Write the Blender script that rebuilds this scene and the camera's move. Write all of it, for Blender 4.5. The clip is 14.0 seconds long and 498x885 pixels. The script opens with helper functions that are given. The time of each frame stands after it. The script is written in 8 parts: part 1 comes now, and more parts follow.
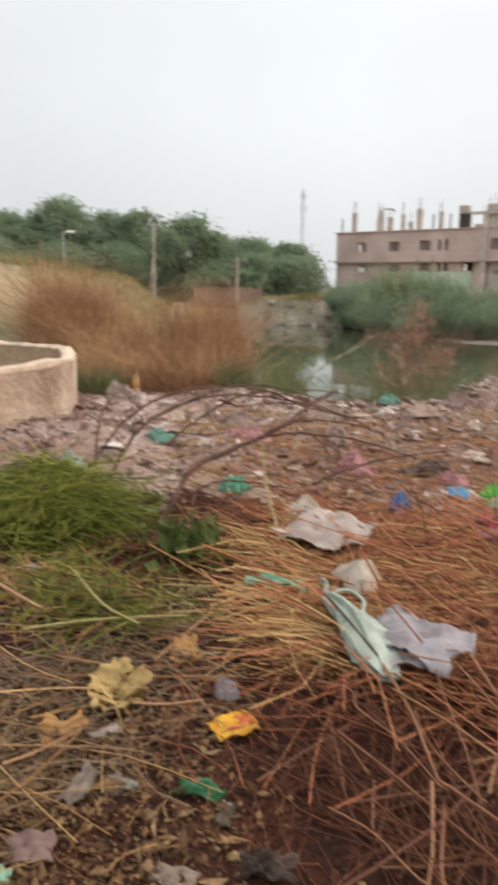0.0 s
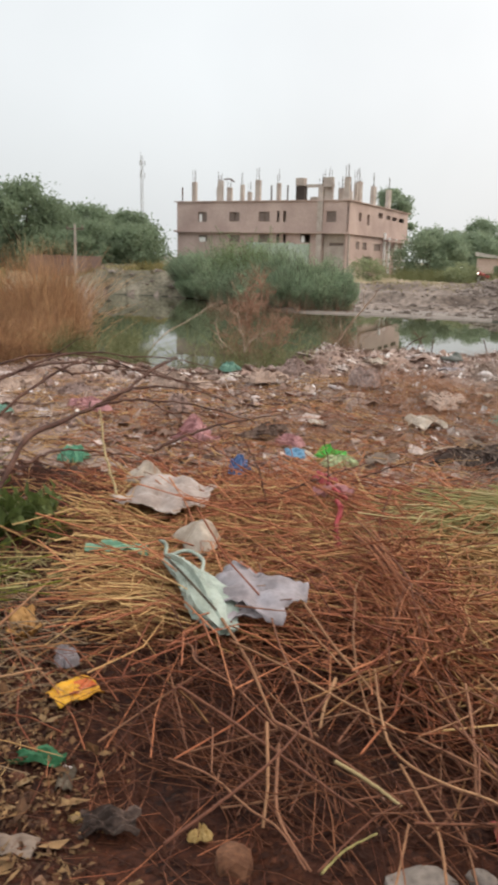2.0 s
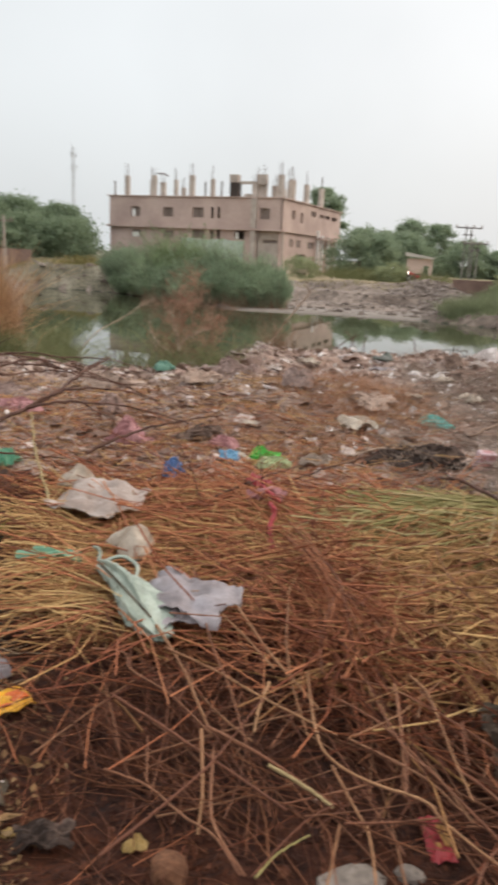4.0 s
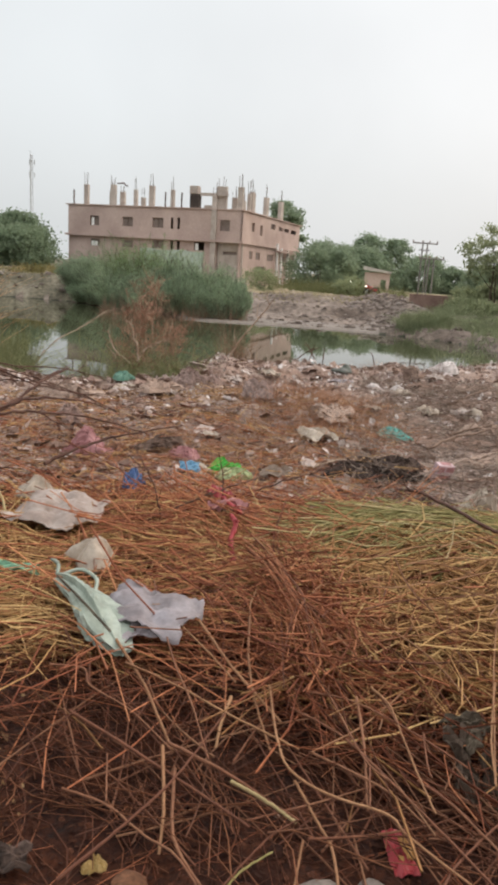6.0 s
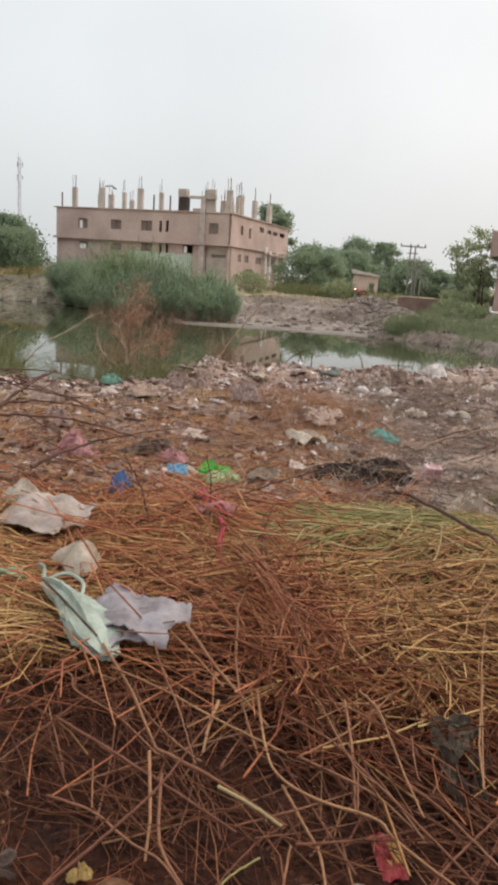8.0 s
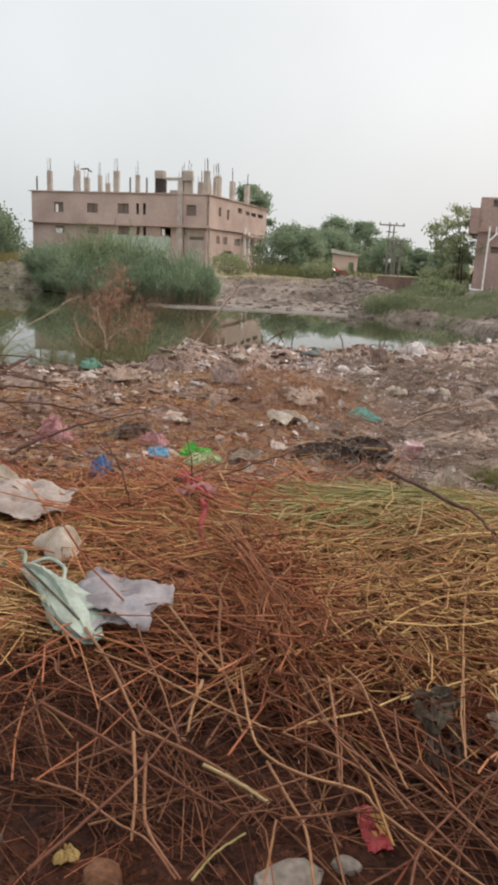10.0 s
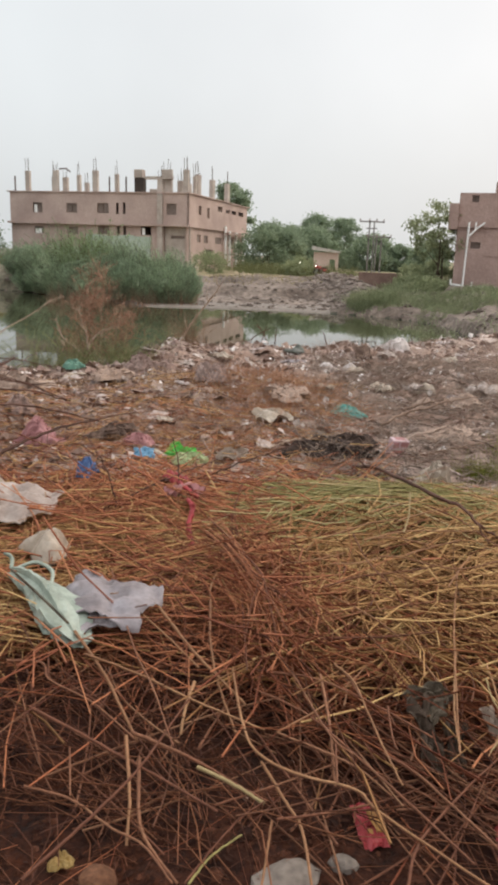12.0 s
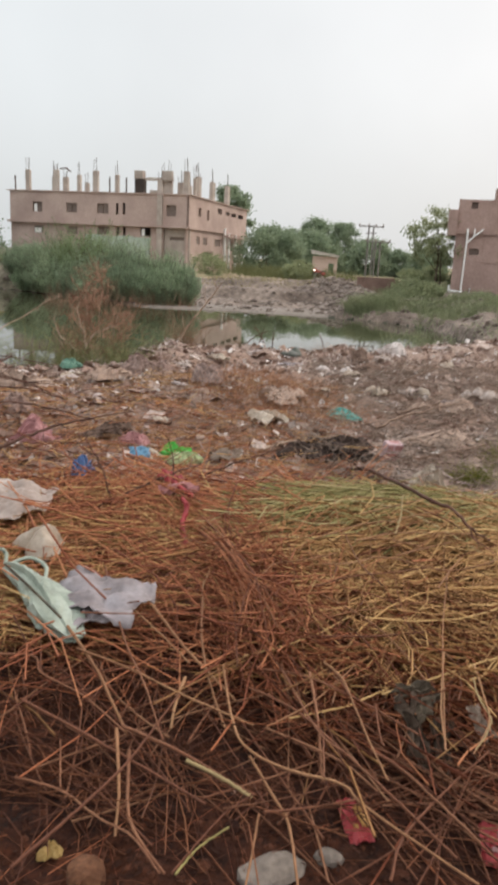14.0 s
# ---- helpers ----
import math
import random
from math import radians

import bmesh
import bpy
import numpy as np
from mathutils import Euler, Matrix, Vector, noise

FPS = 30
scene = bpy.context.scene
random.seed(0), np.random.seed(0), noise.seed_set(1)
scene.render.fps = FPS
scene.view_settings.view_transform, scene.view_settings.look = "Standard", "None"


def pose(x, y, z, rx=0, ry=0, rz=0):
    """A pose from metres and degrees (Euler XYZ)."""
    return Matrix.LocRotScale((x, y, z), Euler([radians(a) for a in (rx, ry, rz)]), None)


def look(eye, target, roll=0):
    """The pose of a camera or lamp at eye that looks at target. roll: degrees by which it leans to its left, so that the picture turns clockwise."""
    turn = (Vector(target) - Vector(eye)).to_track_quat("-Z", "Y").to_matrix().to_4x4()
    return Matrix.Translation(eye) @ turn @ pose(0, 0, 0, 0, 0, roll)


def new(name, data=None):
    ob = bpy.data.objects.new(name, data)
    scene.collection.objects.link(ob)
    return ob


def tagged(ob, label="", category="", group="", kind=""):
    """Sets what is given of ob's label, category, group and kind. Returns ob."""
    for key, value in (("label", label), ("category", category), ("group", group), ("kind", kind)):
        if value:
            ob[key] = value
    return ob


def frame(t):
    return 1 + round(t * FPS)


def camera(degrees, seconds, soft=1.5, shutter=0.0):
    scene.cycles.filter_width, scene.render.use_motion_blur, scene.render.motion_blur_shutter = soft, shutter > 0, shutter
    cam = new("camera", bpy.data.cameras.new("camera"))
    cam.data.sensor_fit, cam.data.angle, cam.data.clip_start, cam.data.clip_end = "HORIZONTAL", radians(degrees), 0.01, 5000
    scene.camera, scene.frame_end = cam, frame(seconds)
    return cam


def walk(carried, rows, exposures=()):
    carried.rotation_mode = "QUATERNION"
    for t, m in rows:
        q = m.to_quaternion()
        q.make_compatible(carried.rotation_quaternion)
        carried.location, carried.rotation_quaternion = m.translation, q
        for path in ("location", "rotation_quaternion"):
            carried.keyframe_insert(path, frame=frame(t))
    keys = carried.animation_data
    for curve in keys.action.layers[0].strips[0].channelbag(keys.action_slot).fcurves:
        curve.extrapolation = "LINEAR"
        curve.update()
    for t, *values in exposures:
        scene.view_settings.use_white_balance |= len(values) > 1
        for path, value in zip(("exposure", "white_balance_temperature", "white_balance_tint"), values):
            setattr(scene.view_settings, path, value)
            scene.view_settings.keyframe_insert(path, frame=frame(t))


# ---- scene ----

# The camera: seconds, place, then turn to the left, tilt and lean in degrees.
PATH = [
    (0, -0.046, -0.002, 1.478, 23.96, -11.82, 0.71),
    (0.5, -0.028, -0.013, 1.448, 19.84, -12.73, 1.14),
    (1, 0.003, -0.042, 1.445, 16.69, -12.56, 1.79),
    (1.5, 0.020, -0.025, 1.457, 13.89, -13.66, 1.00),
    (2, 0.011, -0.004, 1.444, 12.03, -13.78, 1.55),
    (2.5, 0.010, -0.008, 1.449, 10.97, -14.67, 2.38),
    (3, 0.010, -0.010, 1.457, 10.37, -14.01, 2.95),
    (3.5, 0.016, -0.000, 1.455, 8.48, -13.41, 2.43),
    (4, 0.015, -0.015, 1.490, 6.90, -13.90, 2.62),
    (4.2, 0.006, -0.022, 1.499, 5.47, -13.87, 3.22),
    (6.3, -0.001, 0.009, 1.483, 3.68, -12.86, 3.62),
    (6.5, 0.003, 0.019, 1.479, 3.74, -12.91, 3.78),
    (7, 0.015, -0.001, 1.492, 2.42, -11.76, 3.33),
    (7.5, 0.005, 0.010, 1.479, 2.00, -11.64, 3.90),
    (8, 0.006, 0.011, 1.485, 2.89, -12.63, 3.64),
    (10.3, 0.027, 0.025, 1.465, 1.39, -13.88, 2.61),
    (10.5, -0.003, 0.043, 1.456, 0.94, -13.61, 3.29),
    (11, -0.003, 0.040, 1.455, 1.32, -13.18, 2.49),
    (11.5, 0.008, 0.049, 1.461, 0.64, -13.79, 2.63),
    (12, 0.013, 0.035, 1.470, 0.29, -13.97, 1.86),
    (12.5, 0.015, 0.034, 1.464, -0.11, -13.68, 2.47),
    (13, 0.019, 0.030, 1.460, -0.02, -13.77, 2.69),
    (13.5, 0.011, 0.013, 1.466, -0.45, -12.77, 3.27),
    (14, 0.022, 0.001, 1.466, 0.00, -13.76, 2.83),
]


def aim(x, y, z, turn, tilt, lean):
    return pose(x, y, z) @ pose(0, 0, 0, 90 + tilt, 0, turn) @ pose(0, 0, 0, 0, 0, lean)


cam = camera(36.70, 14.0, soft=3.7, shutter=1.0)
walk(cam, [(row[0], aim(*row[1:])) for row in PATH], exposures=((0, 0.17), (2.5, 0.12), (4.2, 0.07), (6.3, 0.02), (8.2, 0.0), (14, 0.0)))


# ---- light: a hazy, overcast late afternoon, a little brighter and warmer on the right ----
SUN_ELEVATION, SUN_TURN = radians(36), radians(58)
world = bpy.data.worlds.new("sky")
scene.world = world
world.use_nodes = True
wn, wl = world.node_tree.nodes, world.node_tree.links
sky = wn.new("ShaderNodeTexSky")
sky.sky_type, sky.sun_disc = "NISHITA", False
sky.sun_elevation, sky.sun_rotation = SUN_ELEVATION, SUN_TURN
sky.air_density, sky.dust_density, sky.ozone_density = 1.0, 6.0, 1.0
clear = wn["Background"]
clear.inputs["Strength"].default_value = 0.09
wl.new(sky.outputs["Color"], clear.inputs["Color"])
cloud = wn.new("ShaderNodeBackground")
cloud.inputs["Color"].default_value = (0.748, 0.763, 0.768, 1)
# the cloud is thinner and brighter overhead than low down, as overcast skies are
way = wn.new("ShaderNodeTexCoord")
axes = wn.new("ShaderNodeSeparateXYZ")
wl.new(way.outputs["Generated"], axes.inputs[0])
rise = wn.new("ShaderNodeMapRange")
rise.interpolation_type = "SMOOTHSTEP"
for key, value in (("From Min", 0.25), ("From Max", 1.0), ("To Min", 1.22), ("To Max", 2.68)):
    rise.inputs[key].default_value = value
wl.new(axes.outputs["Z"], rise.inputs["Value"])
# brighter towards the sun's side, with faint mottled cloud
side = wn.new("ShaderNodeMapRange")
for key, value in (("From Min", -0.75), ("From Max", 0.35), ("To Min", 0.92), ("To Max", 1.13)):
    side.inputs[key].default_value = value
wl.new(axes.outputs["X"], side.inputs["Value"])
mottle = wn.new("ShaderNodeTexNoise")
mottle.inputs["Scale"].default_value, mottle.inputs["Detail"].default_value = 3.0, 4
wl.new(way.outputs["Generated"], mottle.inputs["Vector"])
faint = wn.new("ShaderNodeMapRange")
for key, value in (("From Min", 0.3), ("From Max", 0.7), ("To Min", 0.955), ("To Max", 1.045)):
    faint.inputs[key].default_value = value
wl.new(mottle.outputs["Fac"], faint.inputs["Value"])
# the haze low down is a little duller
haze = wn.new("ShaderNodeMapRange")
haze.interpolation_type = "SMOOTHSTEP"
for key, value in (("From Min", 0.0), ("From Max", 0.24), ("To Min", 0.85), ("To Max", 1.0)):
    haze.inputs[key].default_value = value
wl.new(axes.outputs["Z"], haze.inputs["Value"])
# and a little warmer on the sun's side
warm = wn.new("ShaderNodeMapRange")
for key, value in (("From Min", -0.25), ("From Max", 0.35)):
    warm.inputs[key].default_value = value
wl.new(axes.outputs["X"], warm.inputs["Value"])
tone = wn.new("ShaderNodeMix")
tone.data_type = "RGBA"
tone.inputs["A"].default_value, tone.inputs["B"].default_value = (0.738, 0.764, 0.774, 1), (0.768, 0.762, 0.758, 1)
wl.new(warm.outputs[0], tone.inputs["Factor"])
wl.new(tone.outputs["Result"], cloud.inputs["Color"])
last = rise.outputs[0]
for factor in (side, faint, haze):
    times = wn.new("ShaderNodeMath")
    times.operation = "MULTIPLY"
    wl.new(last, times.inputs[0])
    wl.new(factor.outputs[0], times.inputs[1])
    last = times.outputs[0]
wl.new(last, cloud.inputs["Strength"])
both = wn.new("ShaderNodeMixShader")
both.inputs["Fac"].default_value = 0.85
wl.new(clear.outputs[0], both.inputs[1])
wl.new(cloud.outputs[0], both.inputs[2])
wl.new(both.outputs[0], wn["World Output"].inputs["Surface"])

sun_data = bpy.data.lights.new("sun", "SUN")
sun_data.energy, sun_data.angle, sun_data.color = 1.2, radians(20), (1.0, 0.84, 0.68)
sun = new("sun", sun_data)
away = Vector((math.sin(SUN_TURN) * math.cos(SUN_ELEVATION), math.cos(SUN_TURN) * math.cos(SUN_ELEVATION), math.sin(SUN_ELEVATION)))
sun.matrix_world = look(away * 200, (0, 0, 0))


# ---- mesh tools ----
RNG = np.random.default_rng(7)


def vnoise(x, y, size, seed=0):
    """Smooth noise from -1 to 1 over the plan, with lumps of the given size."""
    x, y = np.asarray(x, float) / size, np.asarray(y, float) / size
    i, j = np.floor(x).astype(np.int64), np.floor(y).astype(np.int64)
    u, v = x - i, y - j
    u, v = u * u * (3 - 2 * u), v * v * (3 - 2 * v)

    def corner(a, b):
        h = (a * 374761393 + b * 668265263 + seed * 974634777) & 0xFFFFFFFF
        h = ((h ^ (h >> 13)) * 1274126177) & 0xFFFFFFFF
        return ((h ^ (h >> 16)) & 0xFFFF) / 32767.5 - 1

    low = corner(i, j) * (1 - u) + corner(i + 1, j) * u
    high = corner(i, j + 1) * (1 - u) + corner(i + 1, j + 1) * u
    return low * (1 - v) + high * v


def step(a, lo, hi):
    s = np.clip((np.asarray(a, float) - lo) / (hi - lo), 0, 1)
    return s * s * (3 - 2 * s)


def mesh_of(name, verts, faces, mats, smooth=False, slots=None):
    """A mesh from arrays: verts (n, 3), faces (m, 3 or 4) or a list of such arrays."""
    me = bpy.data.meshes.new(name)
    groups = [np.asarray(f) for f in (faces if isinstance(faces, list) else [faces]) if len(f)]
    verts = np.asarray(verts, float)
    me.vertices.add(len(verts))
    me.vertices.foreach_set("co", verts.ravel())
    sizes = np.concatenate([np.full(len(g), g.shape[1]) for g in groups])
    loops = np.concatenate([g.ravel() for g in groups])
    me.loops.add(len(loops))
    me.loops.foreach_set("vertex_index", loops.astype(np.int32))
    me.polygons.add(len(sizes))
    me.polygons.foreach_set("loop_start", np.concatenate([[0], np.cumsum(sizes)[:-1]]).astype(np.int32))
    for m in mats if isinstance(mats, (list, tuple)) else [mats]:
        me.materials.append(m)
    if slots is not None:
        me.polygons.foreach_set("material_index", np.asarray(slots, np.int32))
    me.polygons.foreach_set("use_smooth", np.full(len(sizes), bool(smooth)))
    me.update(calc_edges=True)
    me.validate()
    return me


def part(name, me, parent=None, label="", m=None):
    """Links a mesh as one object under a thing, or as a thing of its own."""
    if isinstance(me, bmesh.types.BMesh):
        data = bpy.data.meshes.new(name)
        me.to_mesh(data)
        me.free()
        me = data
    ob = new(name, me)
    if parent is not None:
        ob.parent = parent
    if m is not None:
        ob.matrix_basis = m
    if label:
        tagged(ob, label)
    return ob


def thing(name, m, label, category, group="", kind=""):
    ob = new(name)
    ob.empty_display_size = 0.2
    ob.matrix_basis = m
    return tagged(ob, label, category, group, kind)


def tubes(paths, radii, sides=3):
    """Round rods along paths (n, k, 3) with radii (n, k): verts and faces."""
    paths, radii = np.asarray(paths, float), np.asarray(radii, float)
    n, k, _ = paths.shape
    along = np.gradient(paths, axis=1)
    along /= np.linalg.norm(along, axis=2, keepdims=True) + 1e-9
    up = np.where(np.abs(along[..., 2:3]) > 0.9, [1.0, 0, 0], [0.0, 0, 1])
    side = np.cross(along, up)
    side /= np.linalg.norm(side, axis=2, keepdims=True) + 1e-9
    over = np.cross(side, along)
    a = np.arange(sides) * 2 * np.pi / sides
    ring = side[:, :, None] * np.cos(a)[:, None] + over[:, :, None] * np.sin(a)[:, None]
    verts = (paths[:, :, None] + ring * radii[:, :, None, None]).reshape(-1, 3)
    base = (np.arange(n) * k * sides)[:, None, None] + (np.arange(k - 1) * sides)[None, :, None]
    s, s2 = np.arange(sides), (np.arange(sides) + 1) % sides
    faces = np.stack([base + s, base + s2, base + s2 + sides, base + s + sides], -1).reshape(-1, 4)
    return verts, faces


def join(*pieces):
    verts, faces, at = [], [], 0
    for v, f in pieces:
        verts.append(v)
        for g in f if isinstance(f, list) else [f]:
            faces.append(np.asarray(g) + at)
        at += len(v)
    return np.concatenate(verts), faces


def curve_through(points, n=24, wobble=0.0, seed=0):
    """A smooth path of n points through a few given ones."""
    p = np.asarray(points, float)
    p = np.concatenate([2 * p[:1] - p[1:2], p, 2 * p[-1:] - p[-2:-1]])
    out = []
    for s in np.linspace(0, len(p) - 3.0001, n):
        i = int(s)
        u = s - i
        a, b, c, d = p[i:i + 4]
        out.append(0.5 * (2 * b + (c - a) * u + (2 * a - 5 * b + 4 * c - d) * u * u + (3 * b - a - 3 * c + d) * u ** 3))
    out = np.array(out)
    if wobble:
        out += np.random.default_rng(seed).normal(0, wobble, out.shape)
    return out


def leaves(centres, size, rng, droop=0.0, long=1.7):
    """Small bent leaves (two triangles each) at the given places."""
    n = len(centres)
    a = rng.normal(size=(n, 3))
    a[:, 2] -= droop
    a /= np.linalg.norm(a, axis=1, keepdims=True)
    b = np.cross(a, rng.normal(size=(n, 3)))
    b /= np.linalg.norm(b, axis=1, keepdims=True) + 1e-9
    s = size * rng.uniform(0.6, 1.4, (n, 1))
    c = np.cross(a, b) * s * 0.18
    v = np.stack([centres - a * s * long / 2, centres + b * s / 2 + c, centres + a * s * long / 2, centres - b * s / 2 + c], 1).reshape(-1, 3)
    i = np.arange(n)[:, None] * 4
    return v, np.concatenate([i + [0, 1, 2], i + [0, 2, 3]])



# ---- materials ----
def material(name, stops, rough=0.8, scale=3.0, bump=0.3, bump_scale=30.0, island=0.0, each=0.0, metal=0.0, fine=0.25, through_light=0.0, detail=6.0):
    """A surface whose colour runs through the stops by a broad noise, by piece (island) and by object (each), with fine grain and relief."""
    m = bpy.data.materials.new(name)
    m.use_nodes = True
    n, link = m.node_tree.nodes, m.node_tree.links.new
    surf = n["Principled BSDF"]
    place = n.new("ShaderNodeTexCoord")
    geo = n.new("ShaderNodeNewGeometry")
    broad = n.new("ShaderNodeTexNoise")
    broad.inputs["Scale"].default_value, broad.inputs["Detail"].default_value = scale, detail
    link(geo.outputs["Position"], broad.inputs["Vector"])
    value = n.new("ShaderNodeMapRange")
    value.inputs["From Min"].default_value, value.inputs["From Max"].default_value = 0.3, 0.7
    link(broad.outputs["Fac"], value.inputs["Value"])
    out = value.outputs[0]

    def blend(a, b, amount):
        mix = n.new("ShaderNodeMix")
        mix.data_type = "FLOAT"
        mix.inputs["Factor"].default_value = amount
        link(a, mix.inputs["A"])
        link(b, mix.inputs["B"])
        return mix.outputs["Result"]

    if island:
        out = blend(out, geo.outputs["Random Per Island"], island)
    if each:
        info = n.new("ShaderNodeObjectInfo")
        out = blend(out, info.outputs["Random"], each)
    ramp = n.new("ShaderNodeValToRGB")
    ramp.color_ramp.elements[0].position, ramp.color_ramp.elements[1].position = 0.0, 1.0
    for i, c in enumerate(stops):
        at = i / max(1, len(stops) - 1)
        e = ramp.color_ramp.elements[0] if i == 0 else ramp.color_ramp.elements[-1] if i == len(stops) - 1 else ramp.color_ramp.elements.new(at)
        e.color = (*c, 1)
    link(out, ramp.inputs["Fac"])
    grain = n.new("ShaderNodeTexNoise")
    grain.inputs["Scale"].default_value, grain.inputs["Detail"].default_value = bump_scale, 5
    link(geo.outputs["Position"], grain.inputs["Vector"])
    shade = n.new("ShaderNodeMapRange")
    shade.inputs["From Min"].default_value, shade.inputs["From Max"].default_value = 0.3, 0.7
    shade.inputs["To Min"].default_value, shade.inputs["To Max"].default_value = 1 - fine, 1 + fine
    link(grain.outputs["Fac"], shade.inputs["Value"])
    times = n.new("ShaderNodeMix")
    times.data_type, times.blend_type = "RGBA", "MULTIPLY"
    times.inputs["Factor"].default_value = 1
    link(ramp.outputs["Color"], times.inputs["A"])
    link(shade.outputs[0], times.inputs["B"])
    link(times.outputs["Result"], surf.inputs["Base Color"])
    surf.inputs["Roughness"].default_value, surf.inputs["Metallic"].default_value = rough, metal
    surf.inputs["Specular IOR Level"].default_value = 0.3
    if bump:
        b = n.new("ShaderNodeBump")
        b.inputs["Strength"].default_value, b.inputs["Distance"].default_value = bump, 0.6 / bump_scale
        link(grain.outputs["Fac"], b.inputs["Height"])
        link(b.outputs[0], surf.inputs["Normal"])
    if through_light:
        thin = n.new("ShaderNodeBsdfTranslucent")
        link(times.outputs["Result"], thin.inputs["Color"])
        mix = n.new("ShaderNodeMixShader")
        mix.inputs["Fac"].default_value = through_light
        link(surf.outputs[0], mix.inputs[1])
        link(thin.outputs[0], mix.inputs[2])
        link(mix.outputs[0], n["Material Output"].inputs["Surface"])
    return m


def glow(name, colour, strength):
    m = bpy.data.materials.new(name)
    m.use_nodes = True
    b = m.node_tree.nodes["Principled BSDF"]
    b.inputs["Base Color"].default_value = (*colour, 1)
    b.inputs["Emission Color"].default_value = (*colour, 1)
    b.inputs["Emission Strength"].default_value = strength
    return m


def water_material():
    m = bpy.data.materials.new("pond water")
    m.use_nodes = True
    n, link = m.node_tree.nodes, m.node_tree.links.new
    surf = n["Principled BSDF"]
    surf.inputs["Base Color"].default_value = (0.045, 0.047, 0.026, 1)
    surf.inputs["Roughness"].default_value = 0.02
    surf.inputs["IOR"].default_value = 1.33
    surf.inputs["Specular IOR Level"].default_value = 0.5
    geo = n.new("ShaderNodeNewGeometry")
    wave = n.new("ShaderNodeTexNoise")
    wave.inputs["Scale"].default_value, wave.inputs["Detail"].default_value = 1.6, 3
    link(geo.outputs["Position"], wave.inputs["Vector"])
    b = n.new("ShaderNodeBump")
    b.inputs["Strength"].default_value, b.inputs["Distance"].default_value = 0.025, 0.02
    link(wave.outputs["Fac"], b.inputs["Height"])
    link(b.outputs[0], surf.inputs["Normal"])
    return m


# dark earth, its colour lowered further to hold the shade between the stalks
SOIL = material("dark soil with stalk shade", [(0.01624, 0.004252, 0.001464), (0.03517, 0.00945, 0.003309), (0.06329, 0.01829, 0.006809)], 0.95, 5, 0.9, 40, fine=0.5)
DUMP = material("rubbish-strewn earth", [(0.1502, 0.0839, 0.0576), (0.2522, 0.1607, 0.12), (0.3167, 0.2353, 0.1961), (0.4132, 0.3121, 0.2572)], 0.95, 0.8, 1.0, 18, fine=0.36, detail=9)
MUD = material("grey mud bank", [(0.09494, 0.06975, 0.05516), (0.1721, 0.1323, 0.1076), (0.2552, 0.2021, 0.1691)], 0.95, 0.35, 0.8, 3, fine=0.45)
FIELD = material("dry field earth", [(0.15, 0.145, 0.075), (0.24, 0.19, 0.11), (0.33, 0.25, 0.16)], 0.95, 0.3, 0.5, 3, fine=0.35)
BANK = material("dry grassy earth bank", [(0.09475, 0.08071, 0.05594), (0.1457, 0.1269, 0.08791), (0.204, 0.1769, 0.1319)], 0.95, 0.5, 0.6, 4, fine=0.35)
BED = material("pond bed", [(0.03, 0.03, 0.02), (0.05, 0.045, 0.03)], 0.9, 1, 0.3, 4)
WATER = water_material()
LAMP_GLOW = glow("lit lamp glass", (1.0, 0.95, 0.85), 6.0)
STRAW_RED = material("red-brown straw", [(0.05145, 0.01373, 0.00645), (0.185, 0.0516, 0.02236), (0.346, 0.1204, 0.0533), (0.4823, 0.2166, 0.1015)], 0.75, 0.9, 0.2, 60, island=0.72, fine=0.2)
STRAW_TAN = material("tan straw", [(0.1087, 0.04762, 0.01652), (0.2691, 0.1269, 0.04549), (0.4423, 0.2535, 0.09798), (0.5969, 0.4112, 0.1812)], 0.7, 0.9, 0.2, 60, island=0.75, fine=0.2)
STRAW_GREEN = material("half-dry green straw", [(0.099, 0.0865, 0.026), (0.187, 0.1622, 0.052), (0.286, 0.2379, 0.091), (0.462, 0.3677, 0.208)], 0.7, 0.9, 0.2, 60, island=0.75, fine=0.2)
GRASS = material("fresh cut grass", [(0.03808, 0.04514, 0.0042), (0.1047, 0.1204, 0.0126), (0.2094, 0.2228, 0.02856), (0.3618, 0.3461, 0.0714)], 0.65, 2, 0.2, 60, island=0.7, fine=0.2, through_light=0.25)
DRYBUSH = material("dry rusty grass", [(0.2425, 0.1258, 0.06938), (0.4607, 0.265, 0.1458), (0.6669, 0.4173, 0.2272), (0.8002, 0.5697, 0.3228)], 0.85, 1.3, 0.1, 20, island=0.5, fine=0.2, through_light=0.3)
REED = material("green reeds", [(0.17, 0.185, 0.08), (0.25, 0.26, 0.12), (0.36, 0.345, 0.17)], 0.7, 0.6, 0.1, 20, island=0.6, through_light=0.4)
TWIG = material("dark bark twig", [(0.035, 0.016, 0.012), (0.085, 0.04, 0.028), (0.14, 0.072, 0.05)], 0.85, 6, 0.4, 60)
BARK = material("grey-brown bark", [(0.06, 0.045, 0.032), (0.13, 0.1, 0.07)], 0.9, 2, 0.6, 12)
# far foliage: base colours raised past leaf green, distance haze painted in
LEAF = material("haze-lifted green foliage", [(0.1812, 0.2275, 0.1508), (0.2587, 0.3225, 0.2132), (0.3438, 0.4062, 0.2756)], 0.8, 0.35, 0, 5, island=0.5, through_light=0.5)
LEAF_DEEP = material("deep green foliage", [(0.152, 0.193, 0.122), (0.217, 0.274, 0.172), (0.289, 0.345, 0.222)], 0.8, 0.35, 0, 5, island=0.5, through_light=0.5)
